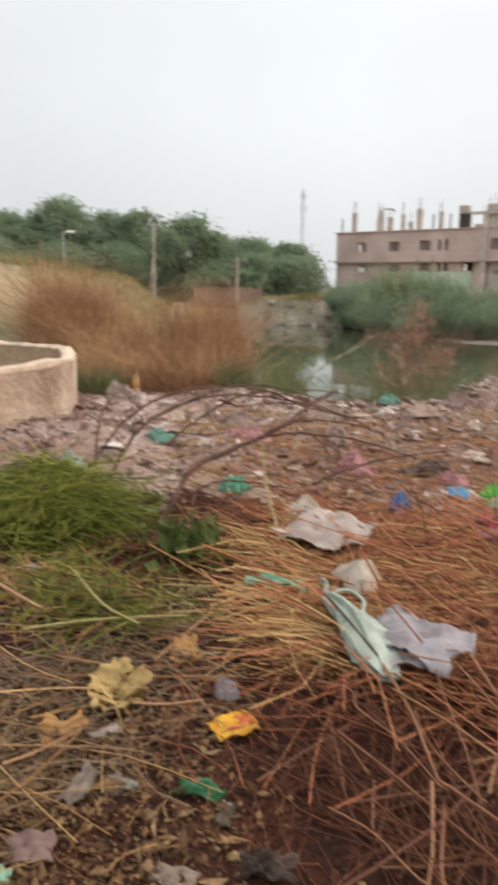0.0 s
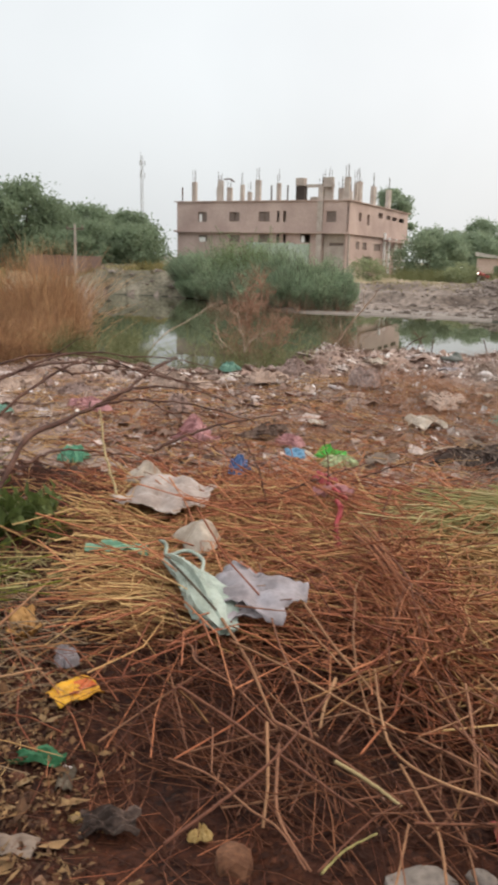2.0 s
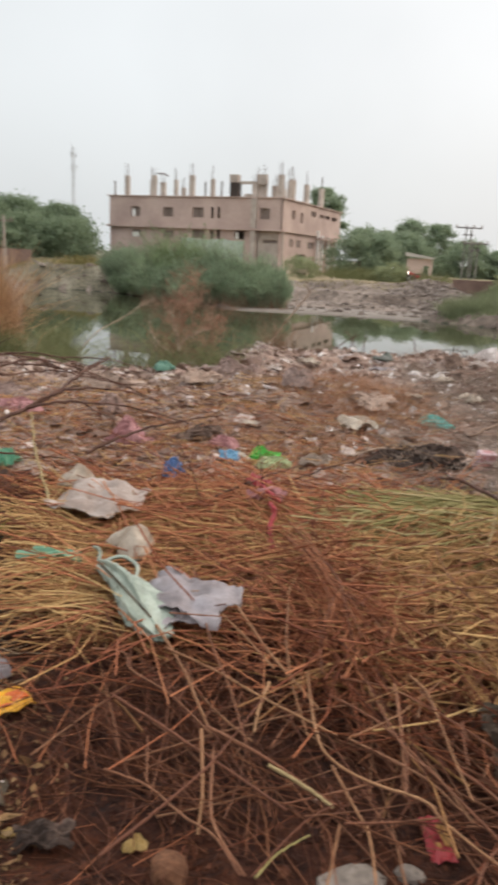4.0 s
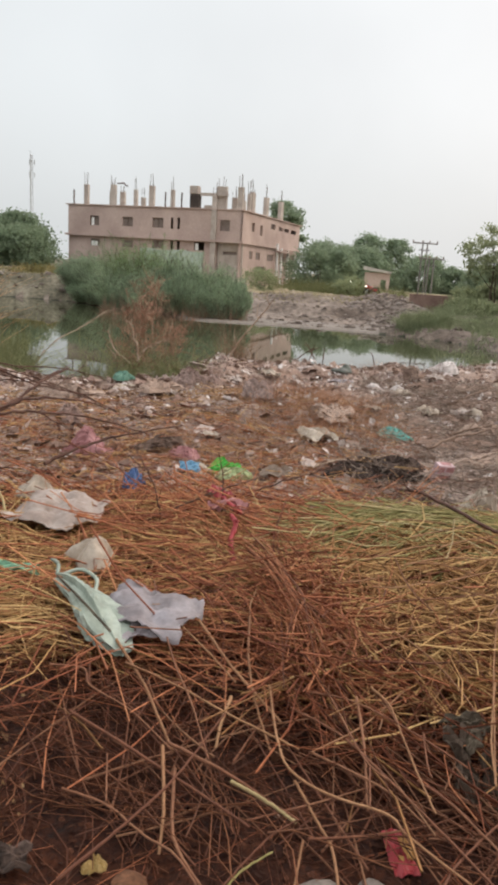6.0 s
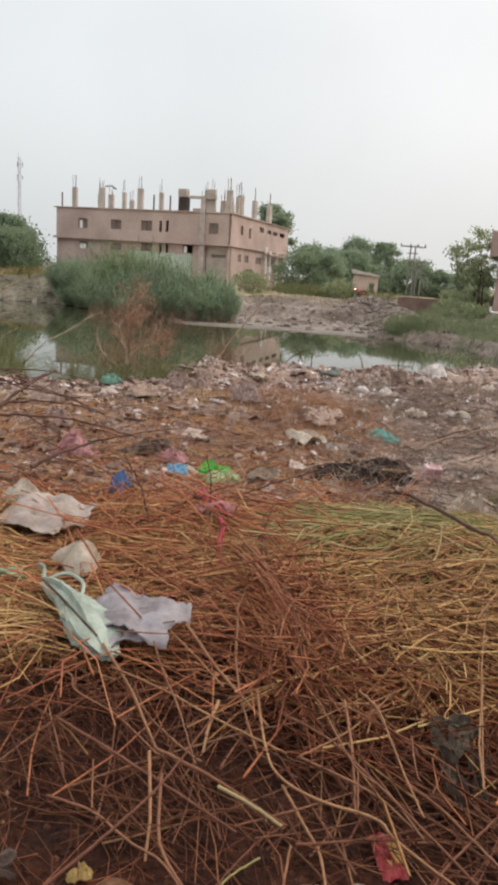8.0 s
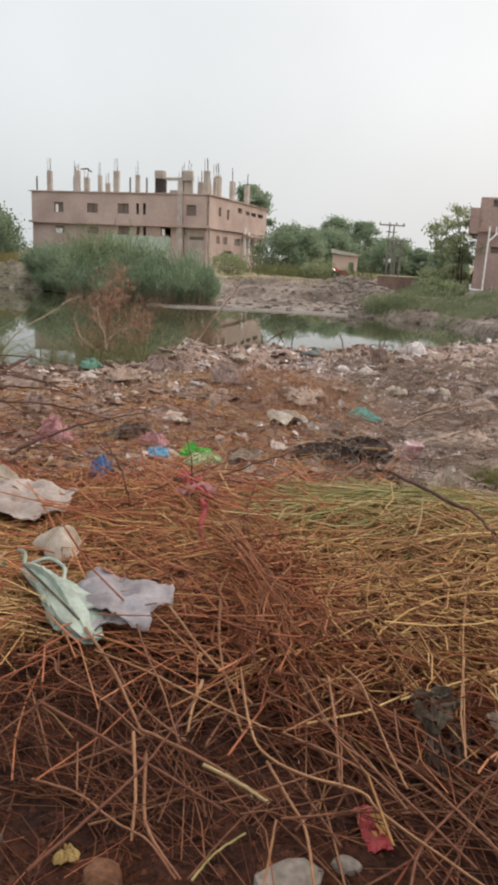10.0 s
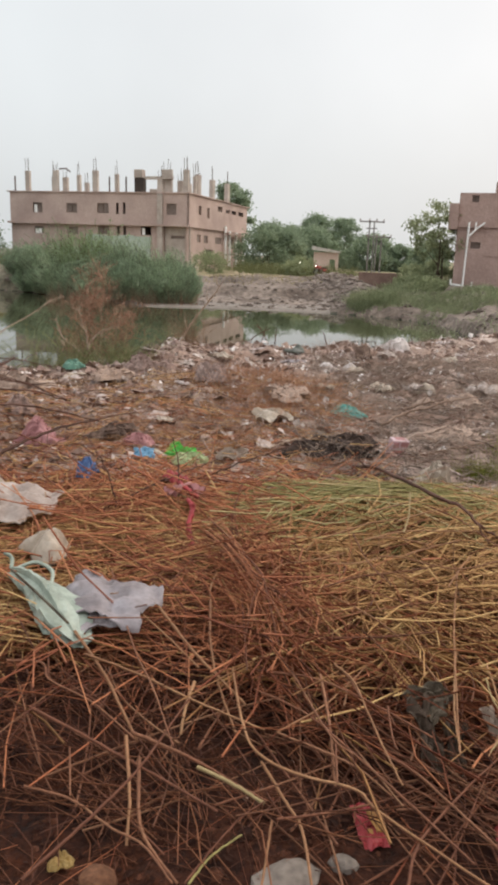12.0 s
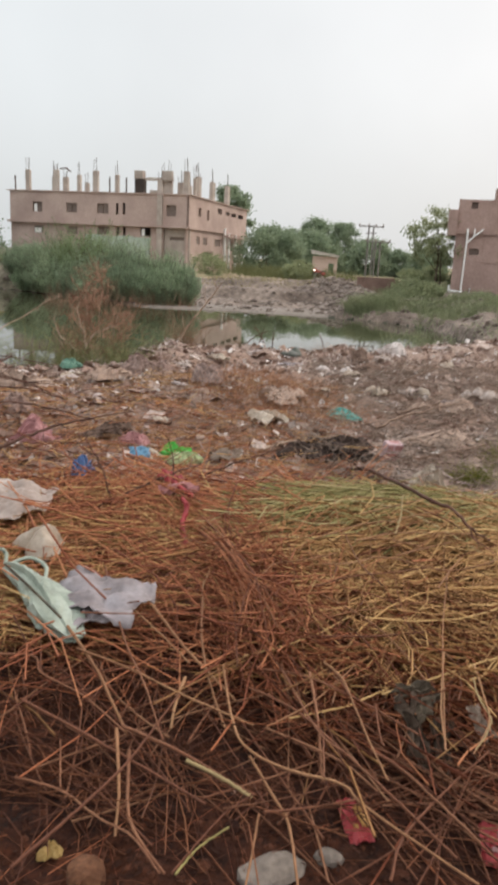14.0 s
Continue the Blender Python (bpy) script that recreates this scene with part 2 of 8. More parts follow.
LEAF_PALE = material("pale green foliage", [(0.2094, 0.2341, 0.1232), (0.2957, 0.3265, 0.1848), (0.4066, 0.4312, 0.2587)], 0.8, 0.35, 0, 5, island=0.5, through_light=0.45)
LEAF_BUSH = material("bush foliage", [(0.199, 0.2661, 0.1319), (0.271, 0.3489, 0.1835), (0.3429, 0.4199, 0.2352)], 0.8, 0.3, 0, 5, island=0.5, through_light=0.5)
PLASTER = material("brown cement render", [(0.3726, 0.2728, 0.2399), (0.4473, 0.3362, 0.2958), (0.5217, 0.3996, 0.3531)], 0.9, 0.35, 0.3, 6, fine=0.08)
PLASTER_TWO = material("brownish brick wall", [(0.3205, 0.2232, 0.1925), (0.3835, 0.269, 0.2333), (0.4465, 0.3205, 0.2799)], 0.9, 0.5, 0.3, 6, fine=0.1)
CONCRETE = material("raw concrete", [(0.336, 0.28, 0.2464), (0.4256, 0.364, 0.3192), (0.5152, 0.448, 0.3976)], 0.9, 0.8, 0.3, 8, fine=0.12)
DARK = material("dim inner wall", [(0.208, 0.152, 0.128), (0.288, 0.216, 0.184)], 0.9, 1, 0, 5)
IRON = material("rusty iron bar", [(0.09, 0.06, 0.05), (0.16, 0.11, 0.09)], 0.7, 2, 0.2, 30)
GALVANISED = material("grey galvanised steel", [(0.33, 0.33, 0.33), (0.462, 0.462, 0.451)], 0.5, 2, 0.1, 20, metal=0.4)
TANKWALL = material("pale sandy concrete", [(0.376, 0.2646, 0.1855), (0.517, 0.392, 0.2915), (0.6016, 0.49, 0.3922)], 0.92, 1.6, 0.6, 14, fine=0.18)
PIPE_WHITE = material("white plastic pipe", [(0.8, 0.79, 0.77), (0.88, 0.87, 0.85)], 0.5, 2, 0, 10, fine=0.06)
ROOF_SHEET = material("pale sheet roof", [(0.42, 0.38, 0.33), (0.55, 0.5, 0.45)], 0.7, 1, 0.1, 5)


def plastic(name, stops, rough=0.45, clear=0.15):
    return material(name, stops, rough, 9, 0.25, 40, fine=0.12, through_light=clear)


WHITE_BAG = plastic("dirty white plastic", [(0.2484, 0.184, 0.1513), (0.3726, 0.2945, 0.2548), (0.4879, 0.409, 0.3623)])
GREY_BAG = plastic("grey-lilac plastic", [(0.2088, 0.172, 0.172), (0.2958, 0.258, 0.2666), (0.3828, 0.344, 0.3612)])
MINT_BAG = plastic("pale mint plastic", [(0.2268, 0.2604, 0.2132), (0.336, 0.378, 0.3157), (0.4368, 0.4788, 0.41)])
LITTER = material("mixed bleached litter", [(0.08, 0.042, 0.03), (0.17, 0.1, 0.073), (0.25, 0.165, 0.125), (0.36, 0.265, 0.22), (0.7, 0.6, 0.55)], 0.65, 0.7, 0.3, 30, island=0.8, fine=0.2)
SCRAP = material("bleached scrap", [(0.30, 0.20, 0.16), (0.50, 0.40, 0.35), (0.70, 0.61, 0.56), (0.86, 0.8, 0.76)], 0.6, 3, 0.3, 30, each=0.8, fine=0.15)

SOFT = material("pale pinkish plastic film", [(0.26, 0.19, 0.165), (0.40, 0.31, 0.28), (0.52, 0.43, 0.4), (0.66, 0.58, 0.55)], 0.6, 6, 0.3, 30, each=0.7, fine=0.15, through_light=0.15)
RAGS = material("dirty brownish cloth and paper", [(0.10, 0.055, 0.04), (0.19, 0.115, 0.085), (0.30, 0.20, 0.16), (0.42, 0.31, 0.26)], 0.8, 6, 0.3, 30, each=0.75, fine=0.25)
BLUE_BAG = plastic("blue plastic", [(0.06, 0.12, 0.2772), (0.13, 0.216, 0.4092)])
SKY_BAG = plastic("light blue plastic", [(0.09, 0.2132, 0.3312), (0.18, 0.3444, 0.4752)])
LIME_BAG = plastic("bright green plastic", [(0.06, 0.36, 0.05), (0.14, 0.58, 0.10)])
PALE_GREEN_BAG = plastic("pale green plastic", [(0.30, 0.36, 0.18), (0.44, 0.50, 0.27)])
GREEN_BAG = plastic("green plastic", [(0.02, 0.085, 0.035), (0.04, 0.15, 0.065)])
DULL_GREEN = plastic("dull green plastic", [(0.10, 0.21, 0.155), (0.17, 0.30, 0.23)], 0.7)
TEAL_BAG = plastic("teal plastic", [(0.084, 0.2788, 0.2436), (0.168, 0.4264, 0.3696)])
PINK_BAG = plastic("dusty pink plastic", [(0.30, 0.16, 0.155), (0.42, 0.25, 0.25)])
RED_BAG = plastic("red plastic", [(0.26, 0.03, 0.035), (0.42, 0.06, 0.065)], 0.4)
YELLOW_BAG = plastic("orange-yellow foil", [(0.4675, 0.2, 0.012), (0.68, 0.36, 0.024)], 0.35)
STRAW_PLASTIC = plastic("straw-yellow plastic", [(0.3146, 0.1989, 0.0648), (0.4637, 0.3213, 0.1296)])
ORANGE_SCRAP = plastic("faded orange plastic", [(0.323, 0.153, 0.0425), (0.442, 0.238, 0.0765)])
CREAM_BAG = plastic("cream plastic", [(0.3406, 0.2632, 0.1968), (0.4954, 0.418, 0.3406)])
CHARRED = material("charred black ash", [(0.01728, 0.0108, 0.00864), (0.0432, 0.02736, 0.02088), (0.108, 0.072, 0.0576)], 0.95, 9, 0.9, 50, fine=0.5)
STONE = material("grey stone", [(0.13, 0.102, 0.084), (0.2, 0.165, 0.14)], 0.9, 6, 0.5, 40)
GLASS_BROWN = material("brown bottle plastic", [(0.30, 0.15, 0.05), (0.42, 0.24, 0.10)], 0.3, 4, 0, 20)
DARK_BAG = plastic("dirty dark plastic", [(0.0425, 0.0304, 0.02016), (0.085, 0.064, 0.0432), (0.1445, 0.112, 0.0792)], 0.85)
BRICK = material("dark brick wall", [(0.19, 0.12, 0.098), (0.25, 0.165, 0.135), (0.31, 0.21, 0.17)], 0.9, 0.9, 0.4, 9, fine=0.15)
# crumb colours are lowered too, with the shade under the straw in them
CRUMBS = material("brown plant crumbs with stalk shade", [(0.01423, 0.003779, 0.0014), (0.02562, 0.007157, 0.002673), (0.04413, 0.01323, 0.005282), (0.08542, 0.02956, 0.01285)], 0.95, 4, 0, 50, island=0.75)
CLODS = material("clods of soil and rubbish", [(0.1078, 0.0575, 0.0419), (0.1912, 0.1171, 0.0929), (0.2696, 0.1938, 0.1669), (0.3576, 0.2744, 0.2444)], 0.95, 0.8, 0.6, 30, island=0.4, fine=0.4)
HUT_WALL = material("pale pink wash", [(0.5, 0.37, 0.31), (0.6, 0.46, 0.39)], 0.9, 0.7, 0.2, 8, fine=0.1)
SHELF = material("pale dried mud shelf", [(0.1636, 0.1353, 0.1145), (0.2265, 0.192, 0.167)], 0.9, 0.6, 0.3, 5, fine=0.2)
FUZZ = material("grey-brown dead weeds", [(0.1446, 0.0913, 0.0657), (0.2532, 0.1741, 0.1331), (0.3617, 0.2656, 0.2116), (0.4774, 0.3467, 0.2586)], 0.9, 0.7, 0.1, 30, island=0.45)
RUST_WEED = material("rust-brown dead weeds", [(0.2226, 0.1016, 0.05775), (0.3643, 0.1871, 0.1098), (0.4858, 0.2887, 0.1848)], 0.9, 1.5, 0.1, 30, island=0.5)
STRAW_DULL = material("dull red-brown stalk", [(0.0816, 0.02802, 0.0145), (0.1428, 0.05348, 0.0275), (0.2741, 0.1324, 0.07105)], 0.75, 3, 0.2, 60, each=0.5, fine=0.25)
STRAW_PALE = material("pale yellow stalk", [(0.256, 0.1833, 0.0825), (0.368, 0.2808, 0.1425)], 0.7, 6, 0.2, 60, fine=0.2)
STRAW_LOOSE_TAN = material("loose tan stalk", [(0.0816, 0.03049, 0.0145), (0.1428, 0.05681, 0.0275), (0.2805, 0.1447, 0.07656)], 0.7, 3, 0.2, 60, each=0.7, fine=0.2)
NEAR_BLACK = material("near-black brown", [(0.045, 0.035, 0.03), (0.08, 0.062, 0.055)], 0.9, 1, 0, 5)
NET = material("pale green fence sheet", [(0.31, 0.38, 0.31), (0.4, 0.46, 0.385)], 0.8, 0.8, 0.1, 6, fine=0.15)
STRAW_LONG = material("long tan stalk", [(0.1428, 0.05772, 0.02581), (0.2754, 0.1362, 0.0667), (0.4186, 0.2425, 0.1237)], 0.7, 3, 0.2, 60, each=0.5, fine=0.2)
PAPER = plastic("dirty beige paper", [(0.17, 0.12, 0.09), (0.27, 0.205, 0.16)], 0.8)
BLADE = material("pale bank reeds", [(0.19, 0.215, 0.10), (0.28, 0.30, 0.15), (0.38, 0.37, 0.2)], 0.8, 0.4, 0, 8, island=0.6, through_light=0.4)
# sedge and tamarisk colours are lifted the same way to imitate haze
SEDGE = material("rank green sedge", [(0.18, 0.2185, 0.117), (0.27, 0.3105, 0.169), (0.3712, 0.4025, 0.2405), (0.495, 0.4945, 0.325)], 0.75, 0.5, 0.1, 20, island=0.55, through_light=0.4)
FEATHER = material("feathery blue-green tamarisk", [(0.1927, 0.2554, 0.17), (0.2864, 0.364, 0.2421), (0.375, 0.4564, 0.2988), (0.4687, 0.5324, 0.34)], 0.8, 0.28, 0, 5, island=0.45, through_light=0.5)
DEADBUSH = material("red-brown dead twigs", [(0.22, 0.115, 0.075), (0.34, 0.19, 0.125), (0.46, 0.28, 0.19)], 0.9, 3, 0.1, 30, island=0.6)
STICK = material("pale dry stick bark", [(0.24, 0.16, 0.11), (0.36, 0.26, 0.19), (0.46, 0.35, 0.27)], 0.85, 8, 0.3, 60)
OPENING_FILL = material("brown fill lightening the openings", [(0.15, 0.115, 0.10), (0.20, 0.155, 0.135), (0.26, 0.205, 0.18)], 0.8, 1.5, 0.2, 8, each=0.6)
DUSTY_ROSE = plastic("faded rose plastic", [(0.33, 0.15, 0.15), (0.495, 0.2475, 0.2475)], 0.6)
ROTTEN = material("dark rotten brown waste", [(0.05, 0.03, 0.022), (0.10, 0.062, 0.046), (0.17, 0.115, 0.088)], 0.9, 9, 0.6, 40, fine=0.35)
DRIED = material("dry brown branch bark", [(0.10, 0.06, 0.042), (0.18, 0.115, 0.082), (0.27, 0.185, 0.14)], 0.85, 8, 0.4, 60)
# soil lumps likewise: part of their darkness is straw shade put into colour
EARTH = material("crumbly soil with stalk shade", [(0.01557, 0.004387, 0.001973), (0.03541, 0.01053, 0.004518), (0.07092, 0.02423, 0.01171), (0.1419, 0.05716, 0.03252)], 0.95, 6, 0.5, 60, island=0.6, fine=0.4)
MINT_GREEN = plastic("mint green plastic", [(0.09, 0.27, 0.16), (0.17, 0.42, 0.27)])
CLAY = material("brown clay clod", [(0.0648, 0.02592, 0.01204), (0.108, 0.04608, 0.02322), (0.162, 0.07488, 0.04042)], 0.95, 12, 0.6, 60, fine=0.3)
FADED = plastic("faded pinkish plastic", [(0.16, 0.0975, 0.0819), (0.232, 0.1521, 0.1326)], 0.7)
WEED = material("broad weed leaves", [(0.06, 0.0817, 0.0208), (0.1, 0.129, 0.036), (0.16, 0.1806, 0.064)], 0.7, 4, 0.2, 40, island=0.5, through_light=0.3)
TWIGGY = material("pale brown bare twigs", [(0.17, 0.10, 0.062), (0.28, 0.18, 0.118), (0.40, 0.275, 0.19)], 0.9, 3, 0.1, 30, island=0.6)
WASTE = material("brown rotting waste", [(0.035, 0.0147, 0.0076), (0.075, 0.034, 0.0179), (0.14, 0.0681, 0.0357), (0.24, 0.1426, 0.0892)], 0.9, 5, 0.4, 60, island=0.75, fine=0.35)
LEAF_LITTER = material("dead leaves and chips", [(0.0292, 0.0117, 0.0053), (0.0731, 0.0332, 0.0135), (0.1463, 0.0764, 0.0316), (0.1902, 0.1122, 0.04976), (0.2738, 0.1823, 0.09376)], 0.85, 3, 0.2, 40, island=0.75, fine=0.3)
PALE_MINT = plastic("pale green plastic strip", [(0.17, 0.34, 0.22), (0.27, 0.47, 0.33)])
FLAME = plastic("orange-red foil", [(0.42, 0.07, 0.02), (0.6, 0.14, 0.03)], 0.35)
STRAW_BROWN = material("dull brown stalk", [(0.04048, 0.01185, 0.005386), (0.08482, 0.02734, 0.01211), (0.1495, 0.05245, 0.02305), (0.2507, 0.1021, 0.04602)], 0.75, 2, 0.2, 60, island=0.8, fine=0.2)
RUBBLE = material("dark mixed rubble", [(0.07, 0.052, 0.043), (0.14, 0.108, 0.09), (0.23, 0.185, 0.158), (0.36, 0.31, 0.275)], 0.95, 0.8, 0.4, 12, island=0.75, fine=0.25)
STRAW_SHEAF = material("orange-brown stalk", [(0.15, 0.05, 0.022), (0.26, 0.092, 0.042), (0.38, 0.155, 0.075)], 0.75, 3, 0.2, 60, each=0.6, fine=0.2)
FUZZ_GREY = material("dark grey-brown weeds", [(0.095, 0.064, 0.048), (0.165, 0.122, 0.096), (0.245, 0.192, 0.157), (0.34, 0.27, 0.22)], 0.9, 0.7, 0.1, 30, island=0.6)
CARTON = material("pale pink card", [(0.44, 0.30, 0.31), (0.56, 0.41, 0.42)], 0.6, 6, 0.1, 40, fine=0.1)
SHREDS = plastic("torn olive-brown film", [(0.045, 0.028, 0.018), (0.09, 0.062, 0.044), (0.15, 0.11, 0.085)], 0.9)
RED_PAINT = material("dusty red paint", [(0.30, 0.06, 0.05), (0.40, 0.10, 0.085)], 0.45, 3, 0.1, 20, fine=0.1)
GREY_FILM = plastic("dull grey film", [(0.128, 0.092, 0.0702), (0.188, 0.144, 0.117), (0.24, 0.192, 0.1599)], 0.7)
PALE_MINT_DULL = plastic("dull greenish film", [(0.17, 0.165, 0.12), (0.26, 0.25, 0.2)], 0.7)
# the tank's inner face, darker and browner than its wall
TANK_INSIDE = material("darker tank lining", [(0.21, 0.145, 0.091), (0.315, 0.2248, 0.147), (0.435, 0.319, 0.217)], 0.95, 1.2, 0.5, 12, fine=0.25)
STRAW_WEATHERED = material("weathered straw", [(0.06, 0.035, 0.019), (0.13, 0.08, 0.045), (0.22, 0.145, 0.085), (0.32, 0.225, 0.14)], 0.8, 2, 0.2, 60, island=0.75, fine=0.2)
DULL_GREY = plastic("dull grey-green plastic", [(0.10, 0.105, 0.09), (0.17, 0.175, 0.155)], 0.7)
FLECK = material("white litter flecks", [(0.42, 0.35, 0.31), (0.62, 0.55, 0.51), (0.82, 0.77, 0.74)], 0.6, 2, 0.2, 40, island=0.8)
WEATHERED = material("weathered grey pole", [(0.13, 0.115, 0.11), (0.2, 0.18, 0.17), (0.27, 0.245, 0.23)], 0.8, 2, 0.2, 20)
SACK = plastic("dusty white sack", [(0.5, 0.43, 0.4), (0.62, 0.55, 0.52), (0.72, 0.66, 0.63)], 0.7)

# ---- the ground: one sheet from the dump to the horizon, with the pond's hollow in it ----
WATER_Z = -1.3


def crest(az):
    return np.interp(az, [-180, -45, -36, -26, -15, -10, -6, 0, 5, 10.8, 15, 20, 180], [9.6, 9.6, 9.6, 10.2, 9.9, 10.6, 12.6, 13.2, 13.6, 14.8, 17, 18, 18])


def far_shore(az):
    return np.interp(az, [-26, -23, -19.5, -17, -14, -8.5, -4.7, -0.5, 5.9, 8.0, 10.0, 12.0, 14.0, 15.5, 17.0, 18.5], [52, 55, 54, 52, 47, 41.5, 40.4, 39.6, 39.4, 38.4, 37.0, 35.4, 33.2, 30, 25, 21])


def ground_z(x, y):
    x, y = np.asarray(x, float), np.asarray(y, float)
    d, az = np.hypot(x, y), np.degrees(np.arctan2(x, y))
    ahead = step(y, -2, 2)
    rough = 0.35 + 0.65 * step(d, 4.0, 6.0)
    dump = -0.05 + rough * (0.10 * vnoise(x, y, 1.5, 1) + 0.085 * vnoise(x, y, 0.6, 2) + 0.04 * vnoise(x, y, 0.2, 3) + 0.02 * vnoise(x, y, 0.1, 31)) + 0.012 * vnoise(x, y, 0.07, 30)
    dump -= 0.07 * step(4.6 - d, -0.8, 0.8) + 0.13 * step(d, 8.0, 12.0) * step(az, -5, 0.5)
    lumps = 0.5 * vnoise(x, y, 7, 4) + 0.28 * vnoise(x, y, 2.6, 5) + 0.1 * vnoise(x, y, 1.0, 6)
    shore = d - far_shore(az) - 1.2 * vnoise(x, y, 6, 8)
    # a flat mud shelf along the water, then two worn scarps up to the bank's top
    broken = 1.3 * vnoise(x, y, 5, 41) + 0.5 * vnoise(x, y, 1.4, 42)
    terraces = 0.14 * step(shore + broken, 6.6, 7.4) + 0.48 * step(shore + 1.3 * broken, 11.5, 12.2) + 0.45 * step(shore, 8, 26)
    bank = 0.42 * step(shore, 0.1, 1.1) + 0.65 * step(shore, 1.2, 14)
    reach = step(az, -10.5, -8.5) * (1 - step(az, 5.0, 7.5))
    far = -1.42 + 0.2 * step(shore, -0.6, 0.3) + terraces * reach + bank * (1 - reach)
    far = far + (0.5 * lumps + 0.1 * vnoise(x, y, 0.7, 43)) * step(shore, 6 * reach + 0.5, 6 * reach + 8) * (1 - 0.8 * step(d, 70, 100)) * (1 - 0.75 * step(-az, 14, 17))
    far = far + 0.035 * vnoise(x, y, 0.9, 44) * step(shore, 0.3, 2)
    # the cut bank at the pond's left end: a steep face, then level ground
    cut = step(-az, 15, 17)
    face = 0.75 * step(shore + 0.3 * broken, 0.2, 0.9) + 0.85 * step(shore + 0.6 * broken, 1.3, 2.4) + 0.07 * vnoise(x, y, 1.1, 45) * step(shore, 0.2, 1)
    far = far * (1 - cut) + (-1.25 + face + 0.2 * step(shore, 8, 40)) * cut
    bed = np.where(shore < 0, -1.45 - 0.6 * step(-shore, 0, 5), far)
    left = -0.45 + 0.14 * lumps
    right = np.minimum(-0.75 + 0.5 * lumps + 0.35 * step(d, 30, 60), 0.2)
    wet = step(az, -25.5, -22.5) * (1 - step(az, 16.5, 19.0))
    beyond = np.where(az < 0, left, right) * (1 - wet) + bed * wet
    # the near bank falls to the water behind the crest
    fall = step(d - crest(az) - 0.8 * vnoise(x, y, 2.5, 9), 0.3, 4.2)
    z = dump * (1 - fall) + beyond * fall
    # a bank with a track along it, on the left
    s = ((x + 16.7) * -74 + (y - 18.6) * -42) / 85.1
    z = z + 2.55 * step(s, -4.5, 0.5) * step(d, 14, 21) * step(y, 6, 14)
    # a hollow before the yard wall
    z = z - 0.95 * np.exp(-(((x - 9.0) / 2.8) ** 2 + ((y - 53.0) / 6.0) ** 2))
    # a dumped heap of rubble beside the yard wall
    z = z + (0.75 + 0.25 * vnoise(x, y, 1.3, 46) + 0.2 * vnoise(x, y, 0.6, 47)) * np.exp(-(((x - 6.0) / 1.9) ** 2 + ((y - 55.5) / 6.0) ** 2))
    flat = 0.35 * vnoise(x, y, 30, 10)
    far_flat = step(d, 160, 300)
    z = z * (1 - far_flat) + flat * far_flat
    return z * ahead + (1 - ahead) * (dump * (1 - step(d, 20, 60)) + flat * step(d, 20, 60))


def ground_at(x, y):
    return float(ground_z(np.array([x]), np.array([y]))[0])


def build_ground():
    az = np.concatenate([np.linspace(-50, 26, 430, endpoint=False), np.linspace(26, 310, 240, endpoint=False)])
    rad = np.concatenate([[0.25], np.geomspace(0.6, 16, 270), np.geomspace(16.4, 120, 150), np.geomspace(140, 4200, 26)])
    a, r = np.meshgrid(np.radians(az), rad)
    x, y = r * np.sin(a), r * np.cos(a)
    z = ground_z(x, y)
    n, k = x.shape
    verts = np.concatenate([np.stack([x, y, z], -1).reshape(-1, 3), [[0, 0, ground_at(0, 0)]]])
    i, j = np.meshgrid(np.arange(n - 1), np.arange(k), indexing="ij")
    quads = np.stack([i * k + j, i * k + (j + 1) % k, (i + 1) * k + (j + 1) % k, (i + 1) * k + j], -1).reshape(-1, 4)[:, ::-1]
    cap = np.stack([np.full(k, n * k), (np.arange(k) + 1) % k, np.arange(k)], -1)
    mid = verts[quads].mean(1)
    d, turn = np.hypot(mid[:, 0], mid[:, 1]), np.degrees(np.arctan2(mid[:, 0], mid[:, 1]))
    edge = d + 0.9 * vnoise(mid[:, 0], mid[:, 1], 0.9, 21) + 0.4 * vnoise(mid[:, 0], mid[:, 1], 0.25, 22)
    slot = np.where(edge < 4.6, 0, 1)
    slot = np.where(d > crest(turn) + 2.5, 2, slot)
    slot = np.where((d > 62 + 6 * vnoise(mid[:, 0], mid[:, 1], 9, 23)) | ((turn < -25) & (d > crest(turn) + 2.5)), 3, slot)
    slot = np.where((mid[:, 2] < -1.33) & (d > 10), 4, slot)
    out = d - far_shore(turn) - 1.2 * vnoise(mid[:, 0], mid[:, 1], 6, 8)
    slot = np.where((out > -0.4) & (out < 5.6 + 1.6 * vnoise(mid[:, 0], mid[:, 1], 3, 24)) & (turn > -9.5) & (turn < 5.5), 5, slot)
    slot = np.where((turn < -15.5) & (turn > -26) & (out > 0.2) & (d > 30), 6, slot)
    slot = np.where(np.abs(turn) > 60, np.where(edge < 4.6, 0, np.where(d < 25, 1, 3)), slot)
    me = mesh_of("ground", verts, [quads, cap], [SOIL, DUMP, MUD, FIELD, BED, SHELF, BANK], smooth=True, slots=np.concatenate([slot, np.zeros(k)]))
    tagged(part("ground", me), "earth dump, muddy pond banks and dry fields", "ground", kind="structure")


build_ground()


